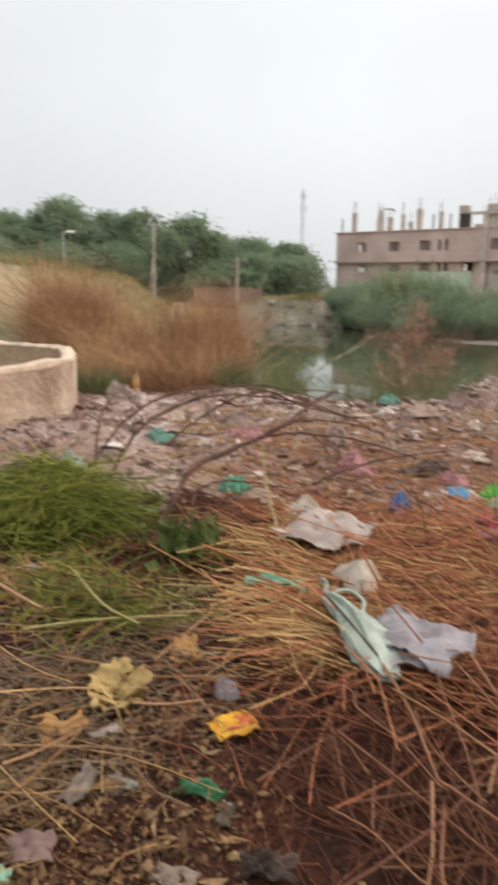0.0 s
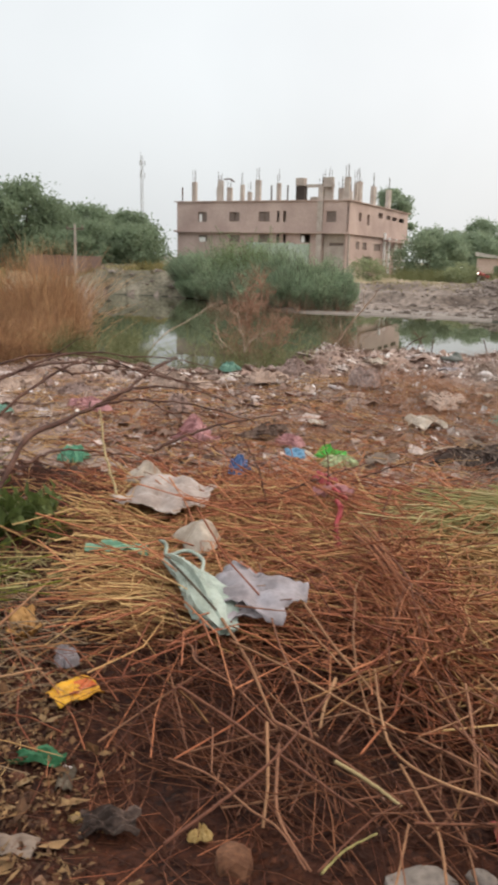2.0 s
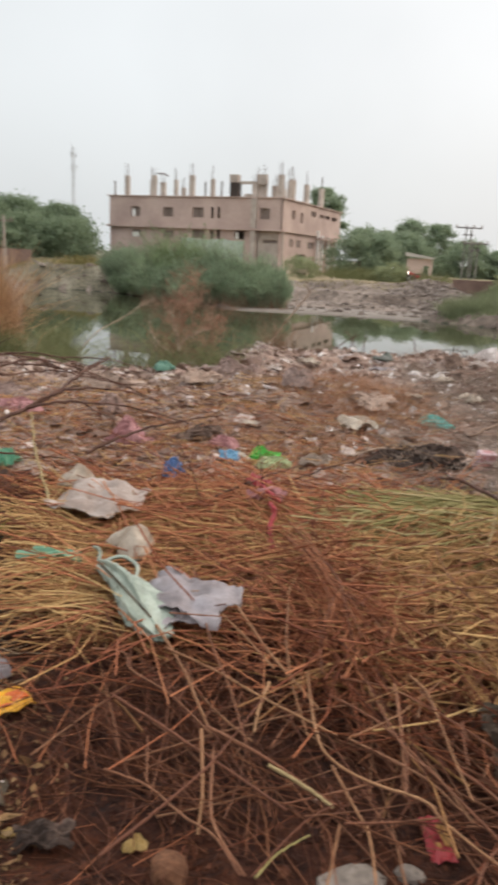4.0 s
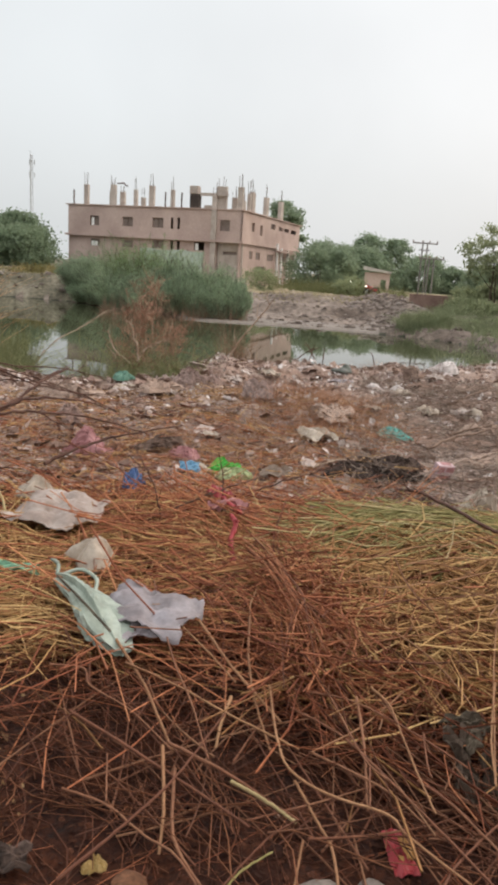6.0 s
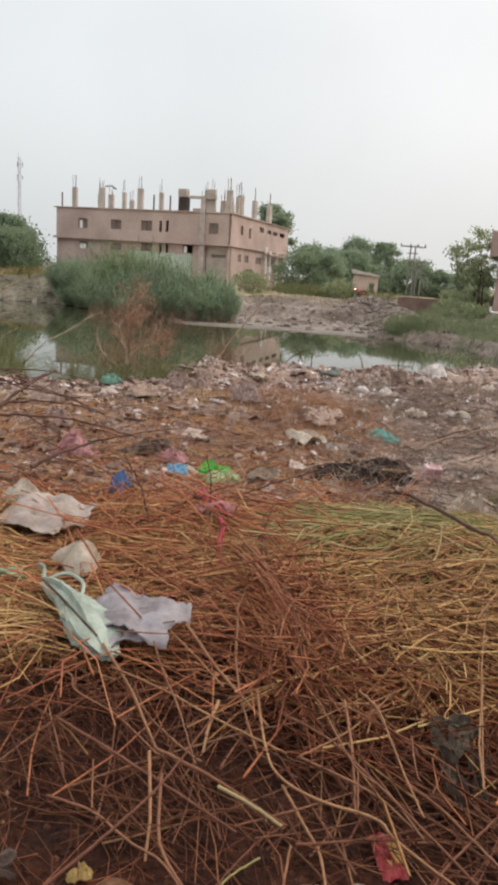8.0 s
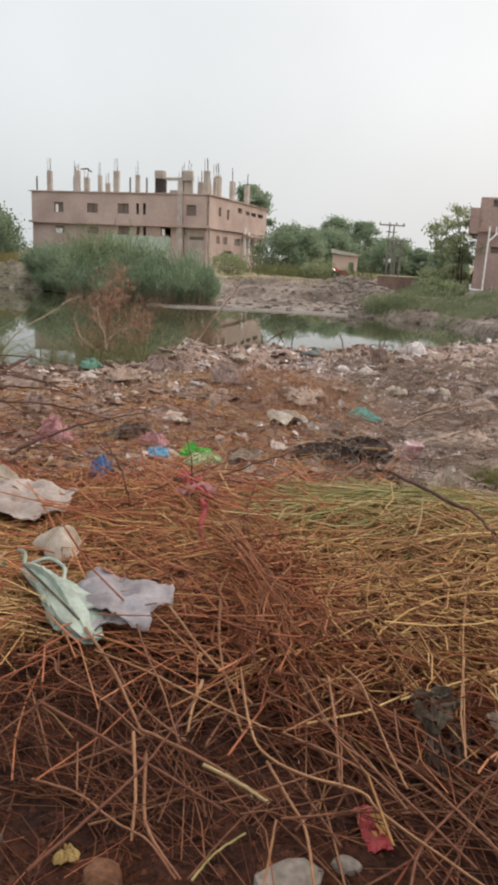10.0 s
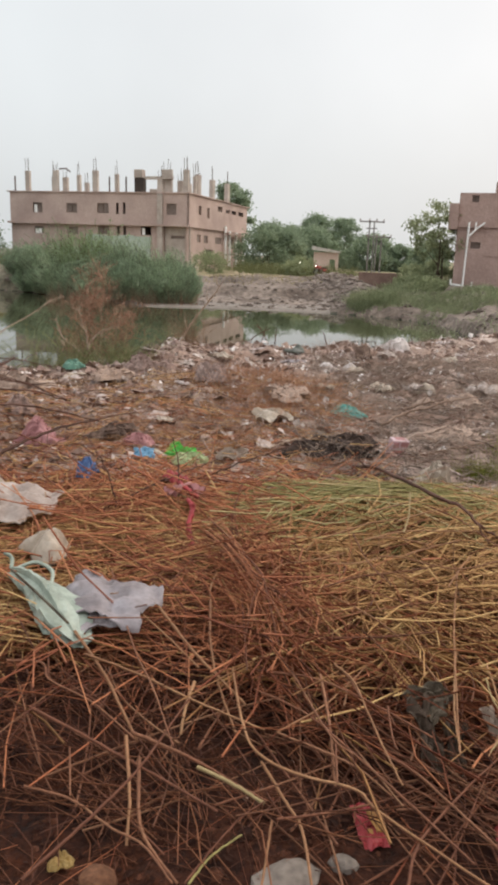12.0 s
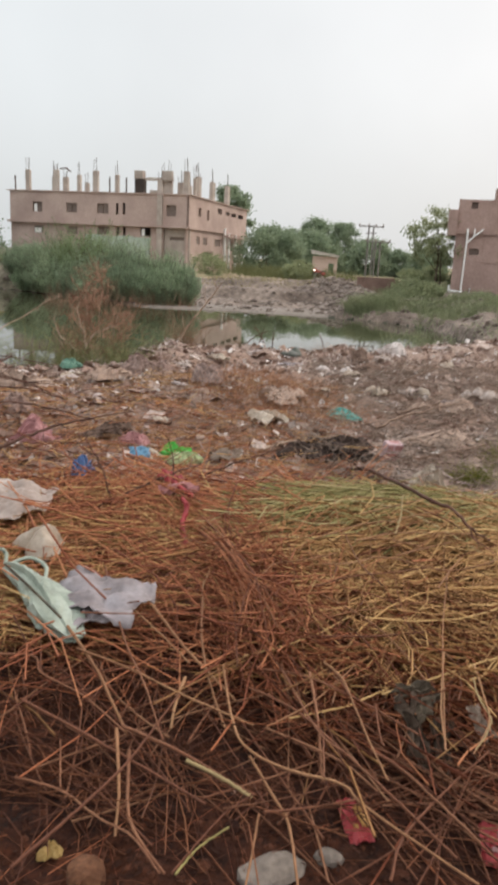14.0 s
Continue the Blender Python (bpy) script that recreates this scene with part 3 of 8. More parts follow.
def build_water():
    az = np.linspace(-28, 20, 70)
    inner, outer = crest(az) + 1.0, far_shore(az) + 3.5
    rows = [inner + (outer - inner) * s for s in np.linspace(0, 1, 24)]
    a = np.radians(az)
    verts = np.concatenate([np.stack([r * np.sin(a), r * np.cos(a), np.full(len(a), WATER_Z)], -1) for r in rows])
    k = len(az)
    i, j = np.meshgrid(np.arange(len(rows) - 1), np.arange(k - 1), indexing="ij")
    quads = np.stack([i * k + j, (i + 1) * k + j, (i + 1) * k + j + 1, i * k + j + 1], -1).reshape(-1, 4)[:, ::-1]
    tagged(part("water", mesh_of("water", verts, quads, WATER, smooth=True)), "still murky dark green pond water", "water", kind="structure")


build_water()


# ---- the unfinished house across the pond ----
def wall_mesh(length, z0, z1, holes, thick, mat):
    """A wall along +x from 0 to length, its face at y = 0 and its back at y = thick, with openings (x0, x1, z0, z1) through it."""
    xs = sorted({0.0, length, *[v for h in holes for v in h[:2]]})
    zs = sorted({z0, z1, *[v for h in holes for v in h[2:]]})
    solid = lambda i, j: 0 <= i < len(xs) - 1 and 0 <= j < len(zs) - 1 and not any(
        h[0] < (xs[i] + xs[i + 1]) / 2 < h[1] and h[2] < (zs[j] + zs[j + 1]) / 2 < h[3] for h in holes)
    bm = bmesh.new()
    quad = lambda *p: bm.faces.new([bm.verts.new(q) for q in p])
    for i in range(len(xs) - 1):
        for j in range(len(zs) - 1):
            if not solid(i, j):
                continue
            a, b, c, d = xs[i], xs[i + 1], zs[j], zs[j + 1]
            quad((a, 0, c), (b, 0, c), (b, 0, d), (a, 0, d))
            quad((b, thick, c), (a, thick, c), (a, thick, d), (b, thick, d))
            if not solid(i - 1, j):
                quad((a, thick, c), (a, 0, c), (a, 0, d), (a, thick, d))
            if not solid(i + 1, j):
                quad((b, 0, c), (b, thick, c), (b, thick, d), (b, 0, d))
            if not solid(i, j - 1):
                quad((a, thick, c), (b, thick, c), (b, 0, c), (a, 0, c))
            if not solid(i, j + 1):
                quad((a, 0, d), (b, 0, d), (b, thick, d), (a, thick, d))
    bmesh.ops.remove_doubles(bm, verts=bm.verts, dist=1e-4)
    me = bpy.data.meshes.new("wall")
    bm.to_mesh(me)
    bm.free()
    me.materials.append(mat)
    return me


def box_part(name, parent, x0, x1, y0, y1, z0, z1, mat, label="", chamfer=0.0):
    bm = bmesh.new()
    bmesh.ops.create_cube(bm, size=1)
    for v in bm.verts:
        v.co = Vector((x0 + (v.co.x + 0.5) * (x1 - x0), y0 + (v.co.y + 0.5) * (y1 - y0), z0 + (v.co.z + 0.5) * (z1 - z0)))
    if chamfer:
        bmesh.ops.bevel(bm, geom=bm.edges[:], offset=chamfer, segments=1, affect="EDGES")
    me = bpy.data.meshes.new(name)
    bm.to_mesh(me)
    bm.free()
    me.materials.append(mat)
    return part(name, me, parent, label)


def rod_part(name, parent, points, radius, mat, label="", sides=6):
    p = np.asarray(points, float)[None]
    r = np.full(p.shape[:2], radius)
    return part(name, mesh_of(name, *tubes(p, r, sides), mat, smooth=True), parent, label)


def build_house():
    """Local axes: x to the left along the pond face, y into the house, z from the world's zero; the near corner is the origin."""
    front = np.degrees(np.arctan2(0.2558, -0.9667))
    # x runs right to left, so the house is built mirrored in x: px = -x
    base = thing("house", pose(-7.67, 84.29, 0, 0, 0, front - 180), "unfinished two-storey brown rendered house with bare roof columns", "house")
    L, D, ROOF, SLAB, GROUND = 21.77, 22.9, 7.72, 4.5, -1.2
    # pond face: from x = -L to 0
    up = [(17.65, 18.85, 5.5, 6.58), (13.3, 14.65, 5.55, 6.57), (9.45, 10.83, 5.55, 6.62), (8.23, 8.57, 5.5, 6.68), (7.41, 7.76, 5.5, 6.7), (1.45, 2.6, 5.5, 6.65)]
    low = [(9.45, 10.83, 3.3, 4.33), (8.23, 8.57, 3.2, 4.3), (7.41, 7.76, 3.2, 4.3), (4.43, 5.65, 3.3, 4.4), (17.6, 18.8, 3.2, 4.0), (13.3, 14.6, 3.2, 4.0)]
    flip = lambda hs: [(L - h[1], L - h[0], h[2], h[3]) for h in hs]
    wall = part("wall", wall_mesh(L, SLAB, ROOF, flip(up), 0.25, PLASTER), base, "upper wall of the pond face", pose(-L, 0, 0))
    wall = part("wall", wall_mesh(L - 2.95, GROUND, SLAB - 0.22, [(h[0] , h[1], h[2], min(h[3], SLAB - 0.3)) for h in flip(low)], 0.25, PLASTER), base, "", pose(-L, 0.12, 0))
    # the corner bay stands back below
    part("wall", wall_mesh(2.95, GROUND, SLAB - 0.22, [(0.6, 2.3, 3.0, 3.35)], 0.25, CONCRETE), base, "grey recessed wall under the overhang", pose(-2.95, 0.5, 0))
    # a board added behind the slot to lighten it
    box_part("shutter", base, -2.35, -0.65, 0.66, 0.7, 3.002, 3.348, OPENING_FILL)
    box_part("slab", base, -L - 0.25, 0.0, -0.35, 0.6, SLAB - 0.22, SLAB - 0.003, PLASTER, "projecting floor slab")
    box_part("slab", base, -2.95, 0.0, 0.6, 1.5, SLAB - 0.215, SLAB - 0.01, CONCRETE)
    box_part("cornice", base, -L - 0.3, 0.15, -0.16, 0.45, ROOF, ROOF + 0.1, PLASTER, "thin roof edge slab")
    box_part("pilaster", base, -3.6, -3.0, -0.22, 0.12, GROUND, ROOF - 0.004, CONCRETE, "paler concrete pier")
    # the side face: from y = 0 to D
    up2 = [(3.2, 4.1, 5.75, 6.7), (6.1, 7.0, 5.5, 6.65), (10.1, 11.9, 6.5, 7.1), (13.3, 15.0, 6.5, 6.95), (15.8, 17.8, 6.5, 6.95), (18.8, 21.2, 6.45, 6.95)]
    low2 = [(3.05, 4.3, 2.75, 3.6), (5.4, 6.95, 2.75, 3.57), (9.65, 12.0, 2.72, 3.5), (15.7, 17.1, 2.78, 3.46), (18.3, 19.8, 2.7, 3.4), (6.2, 9.0, 0.6, 2.0)]
    part("wall", wall_mesh(D, SLAB, ROOF, up2, 0.25, PLASTER), base, "upper side wall", pose(0, 0, 0) @ pose(0, 0, 0, 0, 0, 90))
    part("wall", wall_mesh(D - 0.15, GROUND, SLAB - 0.225, low2, 0.25, PLASTER), base, "", pose(-0.18, 0.13, 0) @ pose(0, 0, 0, 0, 0, 90))
    box_part("slab", base, -0.4, 0.12, 0.0, D + 0.3, SLAB - 0.224, SLAB - 0.006, PLASTER)
    box_part("cornice", base, -0.4, 0.2, 0.46, D + 0.7, ROOF + 0.003, ROOF + 0.1, PLASTER)
    # the two hidden faces, floors and roof
    box_part("wall", base, -L, -L + 0.25, 0.4, D, GROUND, ROOF, PLASTER)
    box_part("wall", base, -L, -0.3, D - 0.25, D - 0.003, GROUND, ROOF - 0.01, PLASTER)
    box_part("roof", base, -L + 0.3, -0.42, 0.46, D - 0.3, ROOF - 0.15, ROOF + 0.02, CONCRETE, "flat concrete roof deck")
    box_part("floor", base, -L + 0.3, -0.42, 1.6, D - 0.3, SLAB - 0.2, SLAB - 0.01, CONCRETE)
    box_part("partition", base, -L + 0.3, -0.6, 3.6, 3.8, GROUND, ROOF - 0.2, DARK, "dark inner wall")
    box_part("partition", base, -3.3, -3.1, 4.0, D - 0.4, GROUND, ROOF - 0.2, DARK)
    # brown boards added in most openings, so the windows read lighter, as through haze
    for x0, x1, z0, z1 in up[:3] + up[5:] + low[:1] + low[4:]:
        box_part("shutter", base, -x1 + 0.002, -x0 - 0.002, 0.19, 0.23, z0 + 0.002, min(z1, SLAB - 0.302) if z0 < SLAB else z1 - 0.002, OPENING_FILL)
    for y0, y1, z0, z1 in up2[:4] + low2[:4]:
        box_part("shutter", base, -0.34, -0.30, y0 + 0.14, y1 + 0.12, z0, z1, OPENING_FILL)
    # a pale leaf left standing in three of the openings
    for x1, w, z0, z1 in ((18.72, 0.34, 5.52, 6.35), (5.5, 0.36, 3.32, 4.05), (18.7, 0.8, 3.22, 3.75)):
        box_part("window_leaf", base, -x1, -x1 + w, 0.13, 0.16, z0, z1, PIPE_WHITE, "pale window leaf")
    # window bars and a boarded frame
    for x0, x1, z0, z1 in [(13.3, 14.65, 5.55, 6.57), (9.45, 10.83, 5.55, 6.62), (9.45, 10.83, 3.3, 4.2)]:
        win = thing("window", pose(0, 0, 0), "", "")
        for key in list(win.keys()):
            del win[key]
        win.parent = base
        box_part("frame", win, -x1, -x0, 0.1, 0.16, z0, z0 + 0.06, IRON)
        box_part("frame", win, -(x0 + x1) / 2 - 0.03, -(x0 + x1) / 2 + 0.03, 0.1, 0.16, z0 + 0.06, z1, IRON)
    # bare columns and walls on the roof: x, width, top, setback
    cols = [(19.48, 0.55, 10.05, 0.5), (16.6, 0.45, 9.5, 1.2), (15.9, 0.6, 10.1, 0.5), (14.98, 0.6, 9.4, 1.0), (13.3, 0.4, 9.65, 0.8), (12.2, 0.45, 8.8, 0.6), (11.0, 0.62, 10.1, 0.5),
            (8.65, 0.42, 9.75, 0.8), (3.33, 0.55, 9.3, 0.5), (2.35, 1.2, 10.25, 0.9), (1.5, 0.62, 9.2, 2.0), (0.3, 0.6, 10.2, 0.5), (-0.15, 0.38, 9.7, 2.2)]
    for n, (x, w, top, back) in enumerate(cols):
        x = max(x, 0.02)
        box_part("column", base, -x - w, -x, back, back + 0.4, ROOF + 0.02, top, CONCRETE, "", 0.02)
        for k in range(3):
            px, py = -x - w * (0.2 + 0.3 * k), back + 0.08 + 0.24 * (k % 2)
            lean = RNG.uniform(-0.12, 0.12, 2)
            rod_part("starter_bar", base, [(px, py, top - 0.1), (px + lean[0], py + lean[1], top + RNG.uniform(0.6, 1.5))], 0.028, IRON, sides=4)
    for y, w, top, back in [(3.8, 1.0, 10.05, 0.3), (8.9, 0.9, 10.0, 0.3), (14.8, 1.0, 10.1, 0.3), (6.5, 0.5, 9.3, 2.2), (12.0, 0.6, 9.6, 3.0)]:
        box_part("column", base, -back - 0.45, -back, y, y + w, ROOF + 0.02, top, CONCRETE, "", 0.02)
        for k in range(3):
            lean = RNG.uniform(-0.12, 0.12, 2)
            p = (-back - 0.1 - 0.12 * k, y + w * (0.2 + 0.3 * k))
            rod_part("starter_bar", base, [(*p, top - 0.1), (p[0] + lean[0], p[1] + lean[1], top + RNG.uniform(0.7, 1.6))], 0.028, IRON, sides=4)
    for x in (21.2, 9.45, 7.45):
        rod_part("post", base, [(-x, 0.3, ROOF), (-x, 0.3, ROOF + 1.2), (-x, 0.3, ROOF + 1.7)], 0.09, IRON, "dark iron post", 5)
    # the stair head: a block carried on a darker one, and a lintel to the next pier
    box_part("stair_head", base, -6.55, -5.5, 0.5, 1.3, ROOF + 0.02, 9.35, NEAR_BLACK, "near-black stair head block")
    box_part("stair_head", base, -6.6, -5.6, 0.45, 1.3, 9.36, 10.2, CONCRETE, "raw concrete block", 0.03)
    box_part("beam", base, -5.4, -2.15, 0.6, 0.95, 9.2, 9.5, CONCRETE, "concrete lintel")
    box_part("parapet", base, -5.4, -3.9, 2.0, 2.25, ROOF + 0.02, 8.3, CONCRETE)
    # a bent sheet on one column
    sheet = [(-14.4, 0.7, 9.95), (-15.0, 0.7, 10.3), (-15.8, 0.7, 10.25)]
    rod_part("canopy", base, sheet, 0.08, IRON, "bent sheet over two columns", 4)
    # pipes down the side face
    for y, z0, z1 in [(12.9, 1.0, 4.9), (14.7, 0.0, 4.4), (17.7, 0.0, 4.3), (21.1, 0.2, 4.2)]:
        rod_part("drain_pipe", base, [(0.12, y, z1), (0.12, y, (z0 + z1) / 2), (0.12, y + 0.25, z0)], 0.17, PIPE_WHITE, "pale drain pipe")
    box_part("balcony", base, 0.13, 0.7, 12.5, D, SLAB - 0.6, SLAB - 0.42, PLASTER, "narrow ledge")


build_house()


# ---- straw, cut grass and bushes ----
def stalks(n, place, heading, spread, length, radius, lift, rng, tilt=6.0, bend=0.12, k=5, sides=3, dome=None):
    """Lying stalks: paths that start round the given plan places and run along a heading (degrees from +x)."""
    x, y = place(n)
    th = np.radians(heading + rng.normal(0, spread, n)) if np.isscalar(heading) else np.radians(heading(x, y) + rng.normal(0, spread, n))
    L = rng.uniform(*length, n) * rng.choice([0.6, 1.0, 1.3], n)
    up = np.radians(rng.normal(0, tilt, n))
    s = np.linspace(-0.5, 0.5, k)
    turn = rng.normal(0, bend, n)
    a = th[:, None] + turn[:, None] * s * 2.5
    px = x[:, None] + L[:, None] * s * np.cos(a)
    py = y[:, None] + L[:, None] * s * np.sin(a)
    mid = ground_z(x, y)
    sag = rng.normal(0, 0.25, n)[:, None] * (s ** 2 - 0.08) * L[:, None] * 0.35
    pz = 0.5 * mid[:, None] + 0.5 * ground_z(px, py) + rng.uniform(*lift, n)[:, None] + L[:, None] * s * np.sin(up)[:, None] + sag
    if dome:
        cx, cy, rx, ry, high = dome
        pz = pz + high * np.exp(-((px - cx) / rx) ** 2 - ((py - cy) / ry) ** 2)
    pz = np.maximum(pz, ground_z(px, py) + 0.004)
    r = rng.uniform(*radius, n)[:, None] * np.linspace(1.1, 0.6, k)
    return tubes(np.stack([px, py, pz], -1), r, sides)


def wedge(az0, az1, d0, d1, rng):
    def place(n):
        a = np.radians(rng.uniform(az0, az1, n))
        d = np.sqrt(rng.uniform(d0 * d0, d1 * d1, n))
        return d * np.sin(a), d * np.cos(a)
    return place


def patch(cx, cy, rx, ry, rng):
    def place(n):
        a, r = rng.uniform(0, 2 * np.pi, n), np.sqrt(rng.uniform(0, 1, n))
        return cx + rx * r * np.cos(a) + rng.normal(0, 0.12 * rx, n), cy + ry * r * np.sin(a) + rng.normal(0, 0.12 * ry, n)
    return place


def stuff(name, pieces, mat, label, category, smooth=True):
    return tagged(part(name, mesh_of(name, *join(*pieces), mat, smooth=smooth)), label, category, kind="stuff")


def build_straw():
    rng = np.random.default_rng(11)
    # the broad red-brown layer, flatter and more crosswise further off
    heap_right = (1.0, 3.95, 0.75, 0.5, 0.16)
    stuff("red_straw", [
        stalks(1500, wedge(-23, 26, 2.85, 5.0, rng), 4, 62, (0.3, 1.0), (0.0018, 0.0045), (0.0, 0.10), rng, 10, 0.3),
        stalks(560, wedge(-18, 9, 2.7, 4.6, rng), 10, 55, (0.6, 1.4), (0.0025, 0.005), (0.05, 0.18), rng, 12, 0.3),
        stalks(240, wedge(6, 26, 2.2, 3.1, rng), 140, 40, (0.5, 1.2), (0.002, 0.0042), (0.0, 0.17), rng, 12, 0.16),
        stalks(70, wedge(-34, 2, 2.35, 3.0, rng), 135, 50, (0.4, 1.1), (0.0015, 0.0036), (0.0, 0.10), rng, 10, 0.14),
        stalks(60, wedge(-30, 6, 1.5, 2.6, rng), 130, 60, (0.15, 0.6), (0.0007, 0.0015), (0.0, 0.05), rng, 8, 0.15),
        stalks(1500, wedge(-26, 9, 4.7, 8.4, rng), 0, 60, (0.15, 0.5), (0.002, 0.004), (0.0, 0.05), rng, 8, 0.3),
        stalks(420, patch(0.08, 3.1, 0.2, 0.6, rng), 105, 22, (0.3, 0.8), (0.0016, 0.004), (0.08, 0.24), rng, 16, 0.25),
    ], STRAW_RED, "tangled red-brown dry stalks over the dump", "straw")
    stuff("tan_straw", [
        stalks(1500, patch(1.05, 3.85, 0.85, 0.5, rng), 6, 24, (0.6, 1.4), (0.0024, 0.005), (0.0, 0.14), rng, 3, 0.35, 7, dome=heap_right),
        stalks(420, patch(1.0, 3.45, 0.85, 0.45, rng), 28, 34, (0.6, 1.3), (0.0028, 0.0056), (0.04, 0.18), rng, 4, 0.5, 7, dome=heap_right),
        stalks(300, patch(0.95, 3.0, 0.75, 0.4, rng), 150, 40, (0.5, 1.2), (0.0024, 0.005), (0.04, 0.2), rng, 5, 0.5, 7),
        stalks(260, patch(0.85, 2.95, 0.7, 0.35, rng), 20, 45, (0.5, 1.2), (0.0024, 0.005), (0.04, 0.2), rng, 5, 0.5, 7),
        stalks(1100, patch(-0.85, 3.75, 0.75, 0.7, rng), 6, 50, (0.4, 1.1), (0.002, 0.0045), (0.03, 0.14), rng, 6, 0.25),
        stalks(280, patch(-0.98, 2.92, 0.24, 0.26, rng), 5, 34, (0.3, 0.8), (0.002, 0.0042), (0.0, 0.14), rng, 4),
        stalks(14, wedge(-20, 26, 2.2, 3.2, rng), 140, 40, (0.5, 1.05), (0.0025, 0.0048), (0.04, 0.16), rng, 8, 0.2),
        stalks(2400, wedge(-30, 8, 4.6, 9.5, rng), 0, 60, (0.12, 0.5), (0.002, 0.004), (0.0, 0.06), rng, 8, 0.4),
        stalks(160, patch(-2.3, 2.85, 0.5, 0.25, rng), 20, 50, (0.3, 0.8), (0.0015, 0.004), (0.0, 0.1), rng, 10, 0.3),
        stalks(60, wedge(-52, -30, 1.1, 2.2, rng), 40, 70, (0.08, 0.35), (0.0008, 0.002), (0.0, 0.05), rng, 8, 0.3),
        stalks(24, wedge(-48, -34, 2.1, 2.9, rng), 30, 40, (0.4, 0.9), (0.002, 0.005), (0.02, 0.16), rng, 10),
    ], STRAW_TAN, "heap of long tan straw stalks", "straw")
    stuff("dull_straw", [
        stalks(260, wedge(-50, -34, 2.15, 3.2, rng), 45, 50, (0.2, 0.7), (0.0012, 0.003), (0.0, 0.09), rng, 10, 0.35),
        stalks(90, wedge(-34, -26, 2.5, 3.3, rng), 30, 50, (0.2, 0.6), (0.0012, 0.003), (0.0, 0.09), rng, 10, 0.35),
    ], STRAW_WEATHERED, "weathered grey-tan straw strewn over soil", "straw")
    # browner stalks standing and leaning over the soil
    stuff("brown_straw", [
        stalks(420, wedge(-22, 28, 1.85, 3.0, rng), 138, 40, (0.3, 0.95), (0.0012, 0.0028), (0.0, 0.12), rng, 10, 0.2),
        stalks(90, wedge(-8, 26, 2.5, 3.6, rng), 95, 30, (0.4, 0.9), (0.002, 0.004), (0.08, 0.2), rng, 12, 0.15),
        stalks(240, wedge(-36, 6, 1.5, 2.6, rng), 130, 60, (0.1, 0.35), (0.0008, 0.002), (0.0, 0.03), rng, 6, 0.3),
        stalks(170, wedge(-38, -23, 3.7, 5.0, rng), 4, 62, (0.3, 0.8), (0.0018, 0.0045), (0.0, 0.10), rng, 10, 0.3),
    ], STRAW_BROWN, "dull brown dry stalks leaning over dark soil with stalk shade", "straw")
    stuff("green_straw", [
        stalks(620, patch(0.72, 4.25, 0.48, 0.28, rng), 2, 18, (0.5, 1.2), (0.0024, 0.005), (0.03, 0.16), rng, 4, 0.3, 7, dome=heap_right),
        stalks(160, patch(0.9, 3.9, 0.6, 0.3, rng), 10, 25, (0.5, 1.2), (0.0024, 0.005), (0.06, 0.18), rng, 4, 0.3, 7, dome=heap_right),
    ], STRAW_GREEN, "half-dry greenish straw heap", "straw")
    heap_left = (-3.05, 3.72, 0.55, 0.24, 0.22)
    stuff("cut_grass", [
        stalks(2200, patch(-3.12, 3.7, 0.52, 0.18, rng), 14, 36, (0.3, 0.9), (0.002, 0.0048), (0.0, 0.14), rng, 16, 0.7, dome=heap_left),
        stalks(80, patch(-2.8, 3.2, 0.45, 0.2, rng), 150, 40, (0.3, 0.8), (0.002, 0.0045), (0.0, 0.14), rng, 14, 0.4),
        stalks(150, patch(-2.1, 2.8, 0.4, 0.2, rng), 140, 40, (0.3, 0.9), (0.002, 0.0045), (0.02, 0.2), rng, 14, 0.3),
        stalks(60, patch(-1.9, 3.6, 0.26, 0.12, rng), 60, 60, (0.1, 0.35), (0.0015, 0.003), (0.0, 0.16), rng, 25, 0.6),
    ], GRASS, "heap of fresh cut green grass on the dump", "grass")
    stuff("wilted_grass", [
        stalks(80, patch(-2.4, 2.85, 0.5, 0.2, rng), 150, 45, (0.25, 0.7), (0.0018, 0.004), (0.0, 0.12), rng, 12, 0.4),
        stalks(70, patch(-1.75, 3.05, 0.3, 0.2, rng), 30, 60, (0.15, 0.45), (0.0015, 0.003), (0.0, 0.12), rng, 14, 0.5),
    ], STRAW_GREEN, "wilted yellow-green grass round the fresh heap", "grass")
    # broken bits, bark and crumbs on the soil
    x, y = wedge(-50, 30, 1.0, 5.0, rng)(30000)
    c = np.stack([x, y, ground_z(x, y) + rng.uniform(0, 0.012, len(x))], -1)
    v, f = leaves(c, 0.014, rng, long=1.9)
    v[:, 2] = np.repeat(c[:, 2], 4) + 0.3 * (v[:, 2] - np.repeat(c[:, 2], 4))
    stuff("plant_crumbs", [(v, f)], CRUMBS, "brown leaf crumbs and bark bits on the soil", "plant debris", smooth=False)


build_straw()


